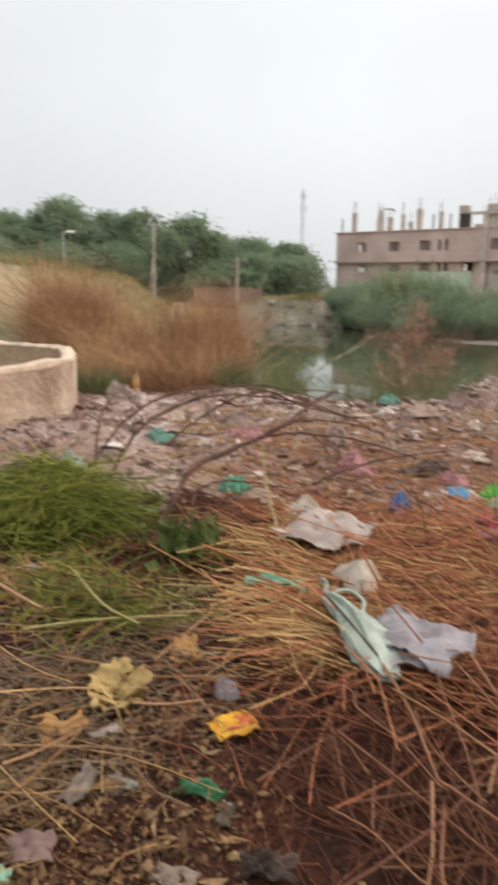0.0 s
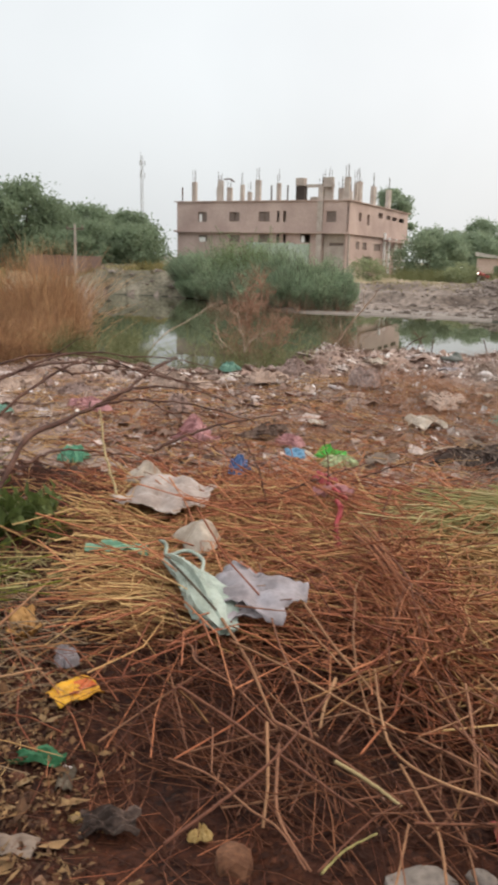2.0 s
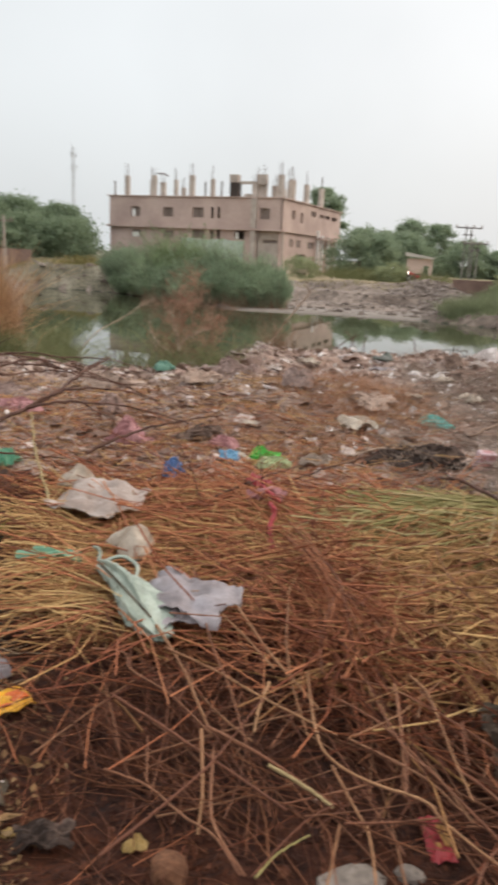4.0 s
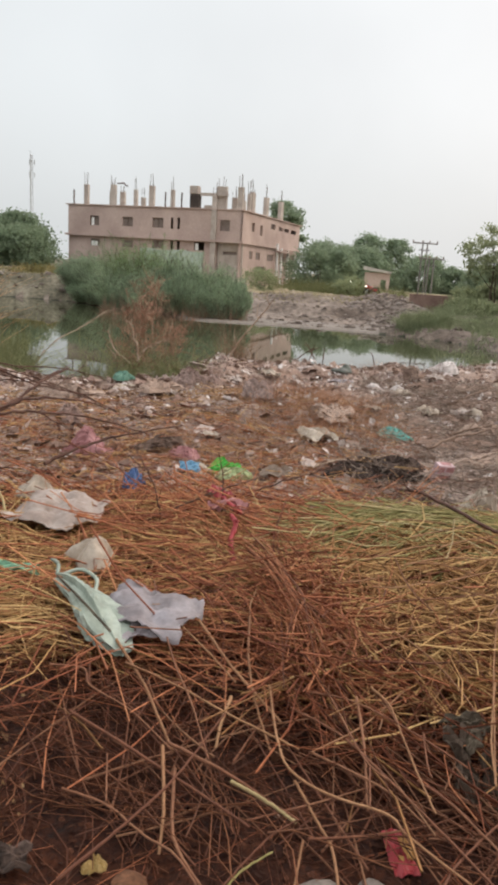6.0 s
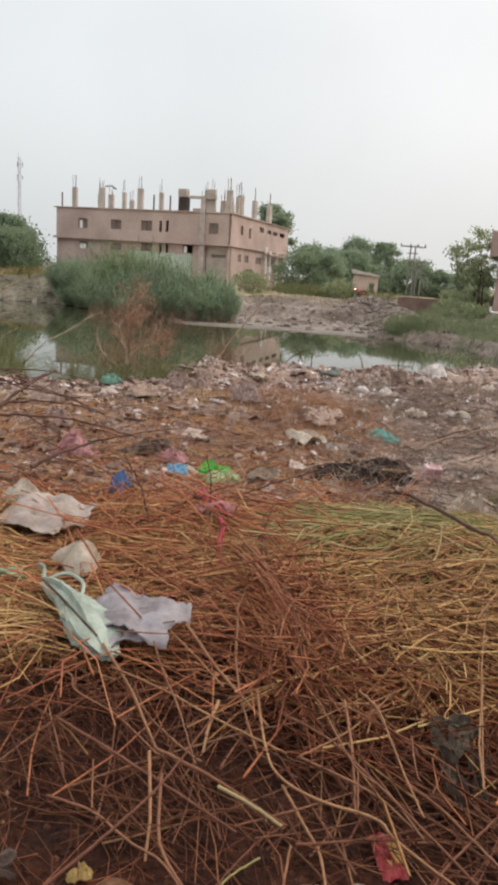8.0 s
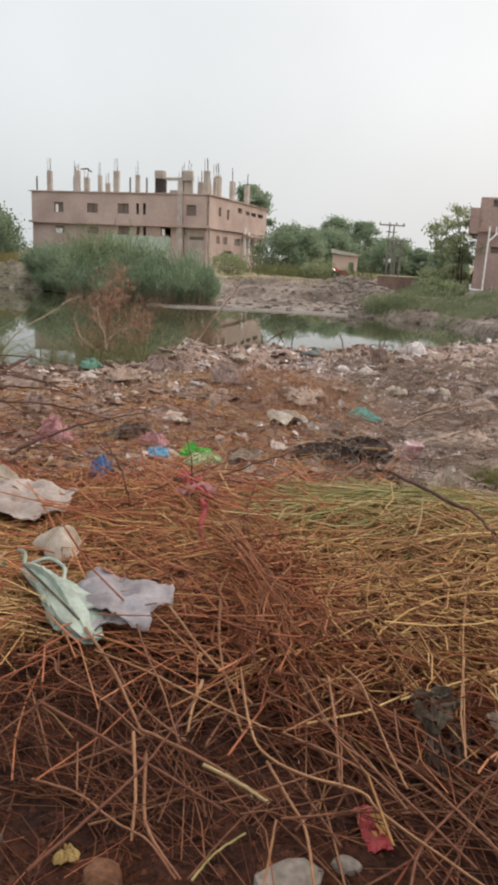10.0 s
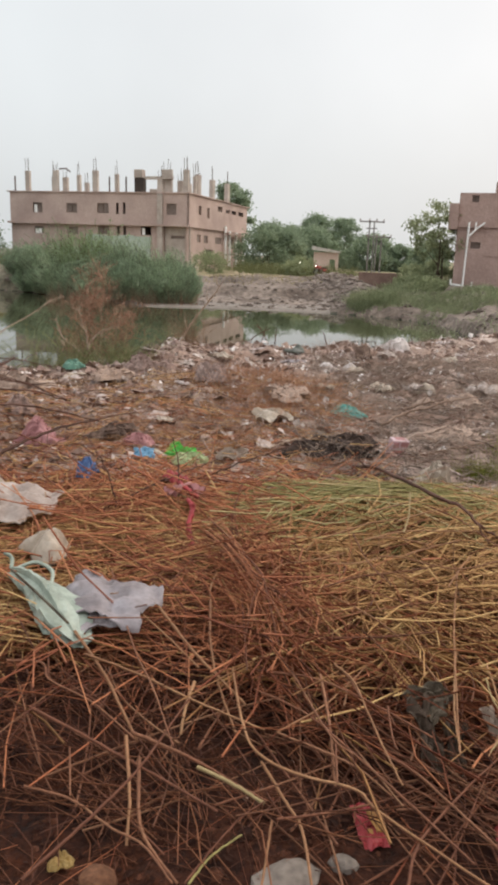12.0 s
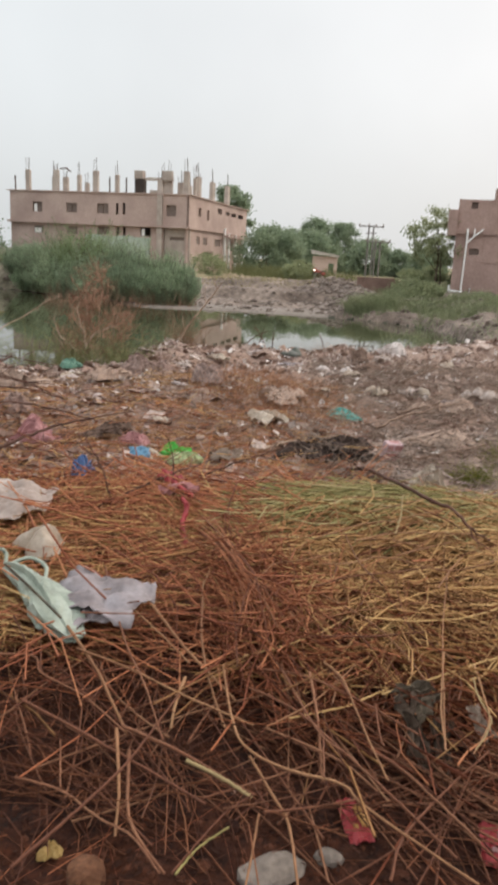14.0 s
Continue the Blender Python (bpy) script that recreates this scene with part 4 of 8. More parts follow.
def blades(n, place, height, radius, rng, lean=0.25, k=4, base=None):
    x, y = place(n)
    h = rng.uniform(*height, n) * rng.choice([0.55, 0.8, 1.0], n)
    a = rng.uniform(0, 2 * np.pi, n)
    out = np.abs(rng.normal(0, lean, n)) * h
    s = np.linspace(0, 1, k)
    z0 = ground_z(x, y) if base is None else np.maximum(ground_z(x, y), base)
    px = x[:, None] + out[:, None] * np.cos(a)[:, None] * s ** 1.8
    py = y[:, None] + out[:, None] * np.sin(a)[:, None] * s ** 1.8
    pz = z0[:, None] - 0.03 + h[:, None] * (s - 0.22 * np.minimum(1, out / h)[:, None] * s ** 3)
    r = rng.uniform(*radius, n)[:, None] * np.linspace(1, 0.25, k)
    return tubes(np.stack([px, py, pz], -1), r, 3)


def build_grasses():
    rng = np.random.default_rng(12)
    stuff("dry_grass", [
        blades(2600, patch(-6.6, 12.8, 0.65, 0.8, rng), (1.3, 2.3), (0.0035, 0.008), rng, 0.36),
        blades(1500, patch(-7.8, 12.3, 1.0, 0.8, rng), (0.8, 1.7), (0.0035, 0.008), rng, 0.6),
        blades(2600, patch(-10.4, 13.6, 0.8, 0.9, rng), (1.4, 2.7), (0.004, 0.009), rng, 0.5),
        blades(1200, patch(-9.2, 13.4, 0.9, 0.9, rng), (0.9, 1.9), (0.004, 0.009), rng, 0.6),
        blades(2600, patch(-6.8, 10.7, 1.3, 0.45, rng), (0.4, 1.2), (0.0035, 0.007), rng, 0.7),
        blades(900, patch(-7.6, 11.9, 1.3, 0.7, rng), (0.7, 1.7), (0.004, 0.009), rng, 0.7, 5),
        blades(700, patch(-9.8, 13.2, 1.1, 0.7, rng), (0.9, 2.2), (0.005, 0.01), rng, 0.6, 5),
        blades(1600, patch(-5.9, 12.2, 0.55, 0.8, rng), (0.6, 1.4), (0.005, 0.01), rng, 0.35),
    ], DRYBUSH, "tall rust-brown dry grass thicket beside the pond", "dry grass")
    stuff("reeds", [
        blades(220, patch(-5.9, 13.4, 0.45, 1.0, rng), (0.7, 1.4), (0.004, 0.009), rng, 0.6, base=-1.4),
        blades(420, wedge(-24, -19.9, 10.6, 13.2, rng), (0.3, 0.8), (0.003, 0.007), rng, 0.7, base=-0.4),
        blades(700, wedge(-23, -20.6, 15, 24, rng), (0.5, 1.1), (0.006, 0.012), rng, 0.4, base=-1.35),
        blades(260, wedge(-17.0, -15.0, 11.0, 13.5, rng), (0.5, 1.2), (0.003, 0.007), rng, 0.5, base=-0.9),
        blades(300, wedge(-14.6, -13.0, 11.0, 13.0, rng), (0.5, 1.2), (0.003, 0.007), rng, 0.6, base=-0.8),
        blades(220, wedge(-11.4, -9.6, 11.2, 13.0, rng), (0.4, 1.1), (0.003, 0.007), rng, 0.6, base=-0.8),
        blades(160, wedge(-15, -7.5, 10.4, 11.6, rng), (0.15, 0.5), (0.003, 0.006), rng, 0.9, base=-0.4),
        blades(700, patch(-5.3, 11.2, 0.35, 0.4, rng), (0.3, 0.8), (0.004, 0.008), rng, 0.7, base=-0.5),
        blades(90, patch(-2.2, 12.6, 0.7, 0.5, rng), (0.3, 0.8), (0.003, 0.007), rng, 0.7, base=-0.9),
        blades(600, patch(-7.0, 9.6, 0.5, 0.4, rng), (0.3, 0.7), (0.004, 0.009), rng, 0.6),
        blades(2600, patch(3.5, 75, 6.0, 6.0, rng), (0.5, 1.4), (0.02, 0.04), rng, 0.5, 3),
    ], REED, "green reeds and rank grass along the water", "reeds")
    # the overgrown bank that hangs over the pond's far end
    stuff("bank_sedge", [
        blades(1100, patch(5.5, 39.6, 0.8, 1.0, rng), (0.4, 0.9), (0.010, 0.02), rng, 0.8, 4, base=-1.3),
        blades(900, patch(6.6, 40.6, 0.8, 1.2, rng), (0.4, 1.1), (0.010, 0.02), rng, 0.8, 4, base=-1.2),
        blades(700, wedge(9.5, 18.0, 23.0, 33.0, rng), (0.1, 0.35), (0.008, 0.016), rng, 0.9, 3, base=-1.3),
        blades(3200, wedge(9.0, 19.5, 38.6, 44.0, rng), (0.25, 0.6), (0.010, 0.02), rng, 0.7, 3),
        blades(1600, wedge(12.0, 19.5, 34.8, 39.0, rng), (0.25, 0.6), (0.009, 0.018), rng, 0.8, 3),
        blades(2400, wedge(9.5, 13.6, 46.0, 60.0, rng), (0.4, 0.9), (0.014, 0.028), rng, 0.6, 3),
        blades(420, wedge(12.0, 18.0, 19.0, 24.0, rng), (0.2, 0.5), (0.005, 0.011), rng, 0.7, 3),
    ], SEDGE, "rank green sedge hanging over the pond bank", "sedge")
    stuff("bank_reeds", [
        blades(200, wedge(-15, -8.5, 10.3, 11.5, rng), (0.12, 0.45), (0.003, 0.006), rng, 0.9, base=-0.4),
        blades(300, wedge(-24, -20.2, 10.6, 13.2, rng), (0.3, 0.8), (0.003, 0.007), rng, 0.7, base=-0.4),
        blades(140, wedge(-14.8, -8.6, 10.8, 12.8, rng), (0.5, 1.1), (0.003, 0.006), rng, 0.9, base=-0.5),
        blades(90, wedge(-18.4, -15.2, 10.8, 12.6, rng), (0.4, 1.0), (0.003, 0.006), rng, 0.9, base=-0.5),
        blades(240, wedge(-23, -20.2, 10.6, 12.8, rng), (0.5, 1.2), (0.003, 0.006), rng, 0.8, base=-0.5),
    ], BLADE, "pale green reeds on the pond banks", "reeds")
    # grey-brown dead stems round the foot of the thicket
    stuff("dead_stems", [
        blades(500, wedge(-15.5, -4.4, 40.6, 43.5, rng), (0.5, 1.5), (0.008, 0.017), rng, 0.5, base=-1.4),
        blades(160, patch(-1.2, 12.6, 0.4, 0.3, rng), (0.3, 0.8), (0.003, 0.006), rng, 0.8, base=-0.3),
    ], TWIGGY, "grey-brown dead stems at the water's edge", "dead stems")
    stuff("grass_tuft", [
        blades(480, patch(1.72, 5.5, 0.17, 0.14, rng), (0.1, 0.24), (0.0016, 0.003), rng, 0.8),
        blades(200, patch(2.05, 5.9, 0.14, 0.12, rng), (0.08, 0.2), (0.0016, 0.003), rng, 0.8),
    ], GRASS, "small fresh yellow-green grass tufts on the dump", "grass")
    # dead weeds matted over the dump
    stuff("dead_weeds", [
        blades(10500, wedge(-46, 22, 5.2, 14.0, rng), (0.05, 0.19), (0.0016, 0.0036), rng, 1.1, 3),
        blades(7500, wedge(4, 22, 4.7, 16.5, rng), (0.07, 0.28), (0.0016, 0.0036), rng, 1.1, 3),
    ], FUZZ, "matted grey-brown dead weeds over the dump", "weeds")
    stuff("weed_mat", [
        stalks(3200, wedge(4.5, 22, 4.75, 12.5, rng), 20, 60, (0.12, 0.5), (0.0016, 0.004), (0.0, 0.09), rng, 14, 0.6),
    ], FUZZ_GREY, "matted dark grey-brown weed stems over the dump", "weeds")
    stuff("weed_mat", [
        stalks(1500, wedge(-30, 5, 6.5, 11.0, rng), 0, 70, (0.1, 0.35), (0.0016, 0.0035), (0.0, 0.06), rng, 12, 0.6),
    ], FUZZ, "matted lying stems of dead weeds over the dump", "weeds")
    stuff("rusty_weeds", [
        blades(2700, patch(0.15, 8.8, 0.9, 1.3, rng), (0.06, 0.28), (0.002, 0.0045), rng, 0.9, 3),
        blades(1800, patch(-0.8, 6.4, 1.0, 0.6, rng), (0.05, 0.18), (0.002, 0.004), rng, 0.9, 3),
        blades(1500, patch(0.4, 7.8, 0.8, 0.7, rng), (0.06, 0.24), (0.002, 0.004), rng, 0.9, 3),
    ], RUST_WEED, "rust-brown dead weeds over the dump", "weeds")
    along, off = rng.uniform(-2, 75, 9000), rng.uniform(-5.0, 1.5, 9000)
    slope = lambda n: (-16.7 + along * -0.4935 + off * -0.8695, 18.6 + along * 0.8695 + off * -0.4935)
    stuff("slope_grass", [blades(9000, slope, (0.25, 0.8), (0.006, 0.016), rng, 0.6, 3)], STRAW_GREEN, "yellow-green grass on the track's bank", "grass")
    stuff("bank_grass", [
        blades(1100, patch(2.5, 59, 9.0, 6.0, rng), (0.12, 0.35), (0.012, 0.025), rng, 0.8, 3),
        blades(500, wedge(-24, -16.5, 56, 60, rng), (0.15, 0.4), (0.012, 0.025), rng, 0.9, 3),
        blades(1200, patch(-24, 62, 8.0, 4.0, rng), (0.2, 0.5), (0.012, 0.025), rng, 0.6, 3),
        blades(1500, patch(-17.5, 56, 4.0, 2.0, rng), (0.4, 1.0), (0.015, 0.03), rng, 0.6, 3),
    ], STRAW_GREEN, "dry grass on the pond bank", "grass")


build_grasses()


# ---- trees and bushes ----
def crown_points(rng, n, radius, height, clumps, flat=1.0):
    """Leaf places for a crown: many clumps of uneven size over a rough dome."""
    a, t = rng.uniform(0, 2 * np.pi, clumps), rng.uniform(-0.9, 1, clumps)
    w = np.sqrt(np.clip(1 - np.clip(t, -0.6, 1) ** 2, 0.05, 1)) * rng.uniform(0.35, 0.95, clumps)
    c = np.stack([radius * w * np.cos(a), radius * w * np.sin(a), height * 0.5 * t], -1)
    size = rng.uniform(0.13, 0.30, clumps) * radius
    pick = rng.integers(0, clumps, n)
    v = rng.normal(size=(n, 3))
    v /= np.linalg.norm(v, axis=1, keepdims=True)
    v *= rng.uniform(0.25, 1.25, (n, 1)) * rng.choice([1.0, 1.0, 1.0, 1.45], (n, 1))
    v[:, 2] *= 0.72 * flat
    return c[pick] + v * size[pick][:, None], c


def tree(name, x, y, height, radius, seed, mat, label, n=2600, leaf=0.3, clear=0.25, clumps=26, group="", category="tree", z=None, droop=0.0, girth=0.028):
    rng = np.random.default_rng(seed)
    z = ground_at(x, y) - 0.1 if z is None else z
    ob = thing(name, pose(x, y, z), label, category, group)
    crown_h = height * (1 - clear)
    pts, centres = crown_points(rng, n, radius, crown_h, clumps)
    pts[:, 2] += height - crown_h * 0.55
    centres = centres + [0, 0, height - crown_h * 0.55]
    k = 6
    trunk_top = height * (clear + 0.3)
    trunk = curve_through([(0, 0, 0), rng.normal(0, 0.03 * height, 3) * [1, 1, 0] + [0, 0, trunk_top * 0.5], rng.normal(0, 0.05 * height, 3) * [1, 1, 0] + [0, 0, trunk_top]], 8)
    w = girth * height
    pieces = [tubes(trunk[None], np.linspace(w, w * 0.45, 8)[None], 7)]
    for c in centres[:12]:
        i = rng.integers(3, 8)
        p = trunk[i]
        mid = (p + c) / 2 + [0, 0, -0.04 * height]
        pieces.append(tubes(curve_through([p, mid, c], k)[None], np.linspace(w * 0.4, w * 0.08, k)[None], 5))
    part("trunk", mesh_of("trunk", *join(*pieces), BARK, smooth=True), ob)
    part("crown", mesh_of("crown", *leaves(pts, leaf, rng, droop), mat), ob)
    return ob


def at_bearing(az, d):
    a = math.radians(az)
    return d * math.sin(a), d * math.cos(a)


def build_trees():
    row = "trees beyond the field"
    # bearing, distance, height, crown radius
    for n, (az, d, h, r, lf) in enumerate([(-45, 96, 9.2, 6.5, 0), (-41.5, 100, 9.4, 5.5, 0), (-37.6, 102, 11.9, 5.4, 0), (-34.6, 108, 10.8, 4.6, 0), (-32.2, 104, 11.2, 4.8, 0),
                                            (-28.6, 88, 11.4, 5.6, 0), (-26.4, 92, 9.0, 4.0, 0), (-24.0, 96, 8.6, 4.6, 0), (-21.2, 94, 7.0, 4.2, 0), (-39.5, 112, 9, 5, 0), (-30.6, 112, 9.0, 5, 0)]):
        x, y = at_bearing(az, d)
        tree("tree", x, y, h * 0.82, r, 100 + n, LEAF_DEEP, "dense dark green tree at the field's edge", 13000, 0.215, 0.0, 170, row)
    for n, (az, d, h, r) in enumerate([(-43, 88, 4.2, 4.5), (-38, 92, 4.0, 5.0), (-34, 94, 3.8, 5.0), (-30.2, 92, 4.2, 5.0), (-26.4, 84, 4.4, 4.4), (-23.4, 84, 4.4, 4.2), (-20.6, 84, 4.0, 4.0)]):
        x, y = at_bearing(az, d)
        tree("shrub", x, y, h, r, 170 + n, LEAF_DEEP, "dark green thicket under the tree row", 5000, 0.2, 0.0, 110, "shrubs under the trees", "shrub")
    # right of the house
    for n, (az, d, h, r) in enumerate([(0.8, 92, 5.4, 4.4), (3.6, 100, 5.6, 4.0), (4.2, 125, 8.4, 4.0), (6.2, 122, 8.0, 3.0), (8.2, 110, 4.9, 3.6), (10.2, 112, 3.7, 2.6), (12.5, 96, 3.9, 2.6), (2.2, 118, 6.2, 3.6)]):
        x, y = at_bearing(az, d)
        tree("tree", x, y, h, r, 140 + n, LEAF, "rounded dark green tree beyond the bank", 10500, 0.18, 0.0, 140, "trees beside the house")
    x, y = at_bearing(-2.2, 126)
    tree("tree", x, y, 12.9, 3.9, 160, LEAF, "tall tree rising behind the house roof", 12000, 0.22, 0.3, 90)
    x, y = at_bearing(12.9, 52)
    tree("tree", x, y, 5.8, 2.0, 161, LEAF_PALE, "slender thin-leaved tree beside the brick house", 3000, 0.105, 0.36, 34, droop=0.3, girth=0.013)
    x, y = at_bearing(13.5, 52.6)
    tree("tree", x, y, 5.0, 1.5, 163, LEAF_PALE, "thin young tree beside the brick house", 500, 0.10, 0.5, 10, droop=0.3, girth=0.012)
    x, y = at_bearing(13.0, 54)
    tree("tree", x, y, 3.4, 1.4, 162, LEAF_PALE, "low pale shrub tree at the bank", 900, 0.16, 0.1, 14)


build_trees()


def bush(name, x, y, height, radius, seed, mat, label, n=1500, leaf=0.14, group="", z=None):
    rng = np.random.default_rng(seed)
    z = ground_at(x, y) - 0.05 if z is None else z
    ob = thing(name, pose(x, y, z), label, "bush", group)
    pts, centres = crown_points(rng, n, radius, height * 1.25, 80)
    pts[:, 2] += height * 0.45
    pts = pts[pts[:, 2] > 0.02]
    k = 5
    stems = np.stack([curve_through([(rng.normal(0, 0.1), rng.normal(0, 0.1), 0), c * [0.5, 0.5, 0] + [0, 0, height * 0.3], c + [0, 0, height * 0.45]], k) for c in centres[:14]])
    part("stem", mesh_of("stem", *tubes(stems, np.tile(np.linspace(0.03, 0.008, k), (len(stems), 1)), 4), BARK), ob)
    part("foliage", mesh_of("foliage", *leaves(pts, leaf, rng), mat), ob)
    return ob


def tamarisk(x, y, height, radius, seed, mat, label, sprays=150, per=52, leaf=0.085, group=""):
    """A feathery shrub: many stems that fan up and arch over, each a plume of slender leaflets along its upper part."""
    rng = np.random.default_rng(seed)
    z = max(ground_at(x, y), -1.4) - 0.05
    ob = thing("bush", pose(x, y, z), label, "bush", group)
    k = 7
    a, out = rng.uniform(0, 2 * np.pi, sprays), radius * np.sqrt(rng.uniform(0, 1, sprays))
    tall = height * (1 - 0.45 * (out / radius) ** 2) * rng.choice([rng.uniform(0.8, 1.1), rng.uniform(0.6, 0.9), rng.uniform(0.95, 1.2)], sprays, p=[0.5, 0.35, 0.15]) * rng.uniform(0.85, 1.08, sprays)
    s = np.linspace(0, 1, k)
    reach = 0.25 * out[:, None] + 0.85 * out[:, None] * s ** 1.5
    stems = np.stack([reach * np.cos(a)[:, None], reach * np.sin(a)[:, None], tall[:, None] * (s - 0.12 * s ** 4)], -1)
    stems[:, 1:-1] += rng.normal(0, 0.03 * height, (sprays, k - 2, 3)) * [1, 1, 0.4]
    part("stem", mesh_of("stem", *tubes(stems, np.tile(np.linspace(0.022, 0.005, k), (sprays, 1)), 3), BARK, smooth=True), ob, "thin grey stems")
    n = sprays * per
    pick = np.repeat(np.arange(sprays), per)
    u = np.clip(rng.beta(1.45, 1.2, n), 0.05, 0.999) * (k - 1)
    i = np.minimum(u.astype(int), k - 2)
    f = (u - i)[:, None]
    c = stems[pick, i] * (1 - f) + stems[pick, i + 1] * f
    wide = 0.05 + 0.30 * np.sin(np.pi * np.clip(u / (k - 1), 0, 1)) ** 0.8
    c = c + rng.normal(0, 1, (n, 3)) * (wide * 0.42)[:, None] * [1, 1, 0.9]
    along = stems[pick, i + 1] - stems[pick, i]
    along = along / np.linalg.norm(along, axis=1, keepdims=True) + rng.normal(0, 0.45, (n, 3))
    along /= np.linalg.norm(along, axis=1, keepdims=True)
    side = np.cross(along, rng.normal(size=(n, 3)))
    side /= np.linalg.norm(side, axis=1, keepdims=True) + 1e-9
    L = leaf * rng.uniform(1.2, 2.8, (n, 1))
    w = leaf * rng.uniform(0.25, 0.5, (n, 1))
    bend = np.cross(along, side) * w * 0.5
    c[:, 2] = np.maximum(c[:, 2], 0.1)
    v = np.stack([c - along * L / 2, c + side * w / 2 + bend, c + along * L / 2, c - side * w / 2 + bend], 1).reshape(-1, 3)
    q = np.arange(n)[:, None] * 4
    part("foliage", mesh_of("foliage", v, np.concatenate([q + [0, 1, 2], q + [0, 2, 3]]), mat), ob)
    return ob


def build_dead_bush():
    """A dead, leafless bush at the near waterline, its twigs forking again and again."""
    rng = np.random.default_rng(61)
    x, y = at_bearing(-11.9, 12.9)
    ob = thing("dead_bush", pose(x, y, ground_at(x, y) - 0.1), "leafless red-brown dead bush at the pond's edge", "bush")
    top = 1.15 - ground_at(x, y)
    limbs = []
    for m in range(9):
        a, out = rng.uniform(0, 2 * np.pi), rng.uniform(0.1, 0.5)
        tip = np.array([out * np.cos(a), out * np.sin(a), top * rng.uniform(0.6, 0.95)])
        limbs.append(curve_through([(0, 0, 0), tip * [0.35, 0.35, 0.5], tip], 9, 0.02, 60 + m))
        part("limb", mesh_of("limb", *tubes(limbs[-1][None], np.linspace(0.017, 0.006, 9)[None], 5), STICK, smooth=True), ob)
    pieces, level = [], limbs
    for number, length, r in ((8, 0.45, 0.006), (5, 0.28, 0.005), (5, 0.18, 0.004)):
        grown = []
        for c in level:
            for _ in range(number):
                i = rng.integers(len(c) // 2, len(c))
                way = rng.normal(size=3) + [0, 0, 0.35]
                way *= length * rng.uniform(0.6, 1.2) / np.linalg.norm(way)
                grown.append(curve_through([c[i], c[i] + way * 0.5 + rng.normal(0, 0.03, 3), c[i] + way], 5))
        paths = np.stack(grown)
        pieces.append(tubes(paths, np.tile(np.linspace(r, r * 0.5, 5), (len(paths), 1)), 3))
        level = grown
    part("brushwood", mesh_of("brushwood", *join(*pieces), DEADBUSH, smooth=True), ob, "fine red-brown dead twigs")


def build_bushes():
    # the thicket on the far bank in front of the house: bearing, distance, height, radius
    for n, (az, d, h, r) in enumerate([(-17.3, 54.2, 2.7, 1.3), (-16.4, 52.5, 3.2, 1.6), (-15.2, 51.0, 3.9, 2.1), (-13.9, 50.0, 4.5, 2.1), (-12.6, 48.5, 4.6, 2.0), (-11.2, 47.0, 4.0, 1.9),
                                        (-14.6, 48.0, 3.3, 1.7), (-12.8, 45.8, 3.3, 1.7), (-10.9, 44.4, 3.4, 1.6), (-9.7, 44.6, 3.7, 1.6), (-8.6, 44.0, 3.6, 1.5), (-7.4, 43.8, 3.5, 1.5),
                                        (-6.4, 43.6, 3.3, 1.3), (-5.6, 43.4, 3.1, 1.1), (-10.0, 42.6, 2.6, 1.2), (-8.2, 42.2, 2.5, 1.2), (-6.6, 42.0, 2.4, 1.1), (-5.3, 42.4, 2.3, 0.8), (-12.0, 43.6, 2.3, 1.3), (-15.7, 50.2, 2.2, 1.3), (-14.4, 47.6, 2.0, 1.2), (-13.4, 46.4, 2.0, 1.2), (-11.2, 44.6, 2.0, 1.2), (-9.2, 42.6, 1.8, 1.0), (-7.4, 42.2, 1.7, 1.0), (-16.7, 52.0, 2.0, 1.1)]):
        x, y = at_bearing(az, d)
        round_one = n in (3, 4, 5)
        tamarisk(x, y, h, r, 200 + n, LEAF_BUSH if round_one else FEATHER, "brighter green feathery tamarisk bush on the far bank" if round_one else "blue-green feathery tamarisk bush on the far bank", group="bushes on the far bank")
    build_dead_bush()
    for n, (az, d, h, r, m) in enumerate([(11.5, 52, 1.2, 1.6, 0), (11.3, 57, 1.6, 1.5, 0), (12.6, 58, 1.8, 1.6, 0), (12.4, 47, 0.9, 1.3, 0), (3.0, 70, 1.4, 1.8, 0), (-3.6, 72, 1.8, 2.0, 0)]):
        x, y = at_bearing(az, d)
        bush("bush", x, y, h, r, 240 + n, LEAF_PALE, "low haze-pale green shrub on the bank", 3200, 0.09, "shrubs on the bank")


build_bushes()


# ---- masts, poles, walls and small buildings ----
def build_mast():
    x, y = -51.9, 140.7
    z0 = ground_at(x, y)
    ob = thing("radio_mast", pose(x, y, z0), "thin grey lattice radio mast behind the trees", "mast")
    H = 19.5 - z0
    legs = []
    for k in range(3):
        a = 2 * math.pi * k / 3
        dx, dy = 0.3 * math.cos(a), 0.3 * math.sin(a)
        legs.append((dx, dy))
        rod_part("leg", ob, [(dx, dy, 0), (dx, dy, H * 0.5), (dx * 0.7, dy * 0.7, H)], 0.05, GALVANISED, sides=4)
    for i in range(14):
        z = H * (i + 0.5) / 14
        a, b = legs[i % 3], legs[(i + 1) % 3]
        rod_part("brace", ob, [(*a, z), (*b, z + H / 14)], 0.03, GALVANISED, sides=4)
    for z in (H - 1.2, H - 3.4):
        for a in (0.3, 2.4, 4.5):
            c = (0.55 * math.cos(a), 0.55 * math.sin(a))
            box_part("antenna", ob, c[0] - 0.07, c[0] + 0.07, c[1] - 0.05, c[1] + 0.05, z - 0.5, z + 0.3, GALVANISED)


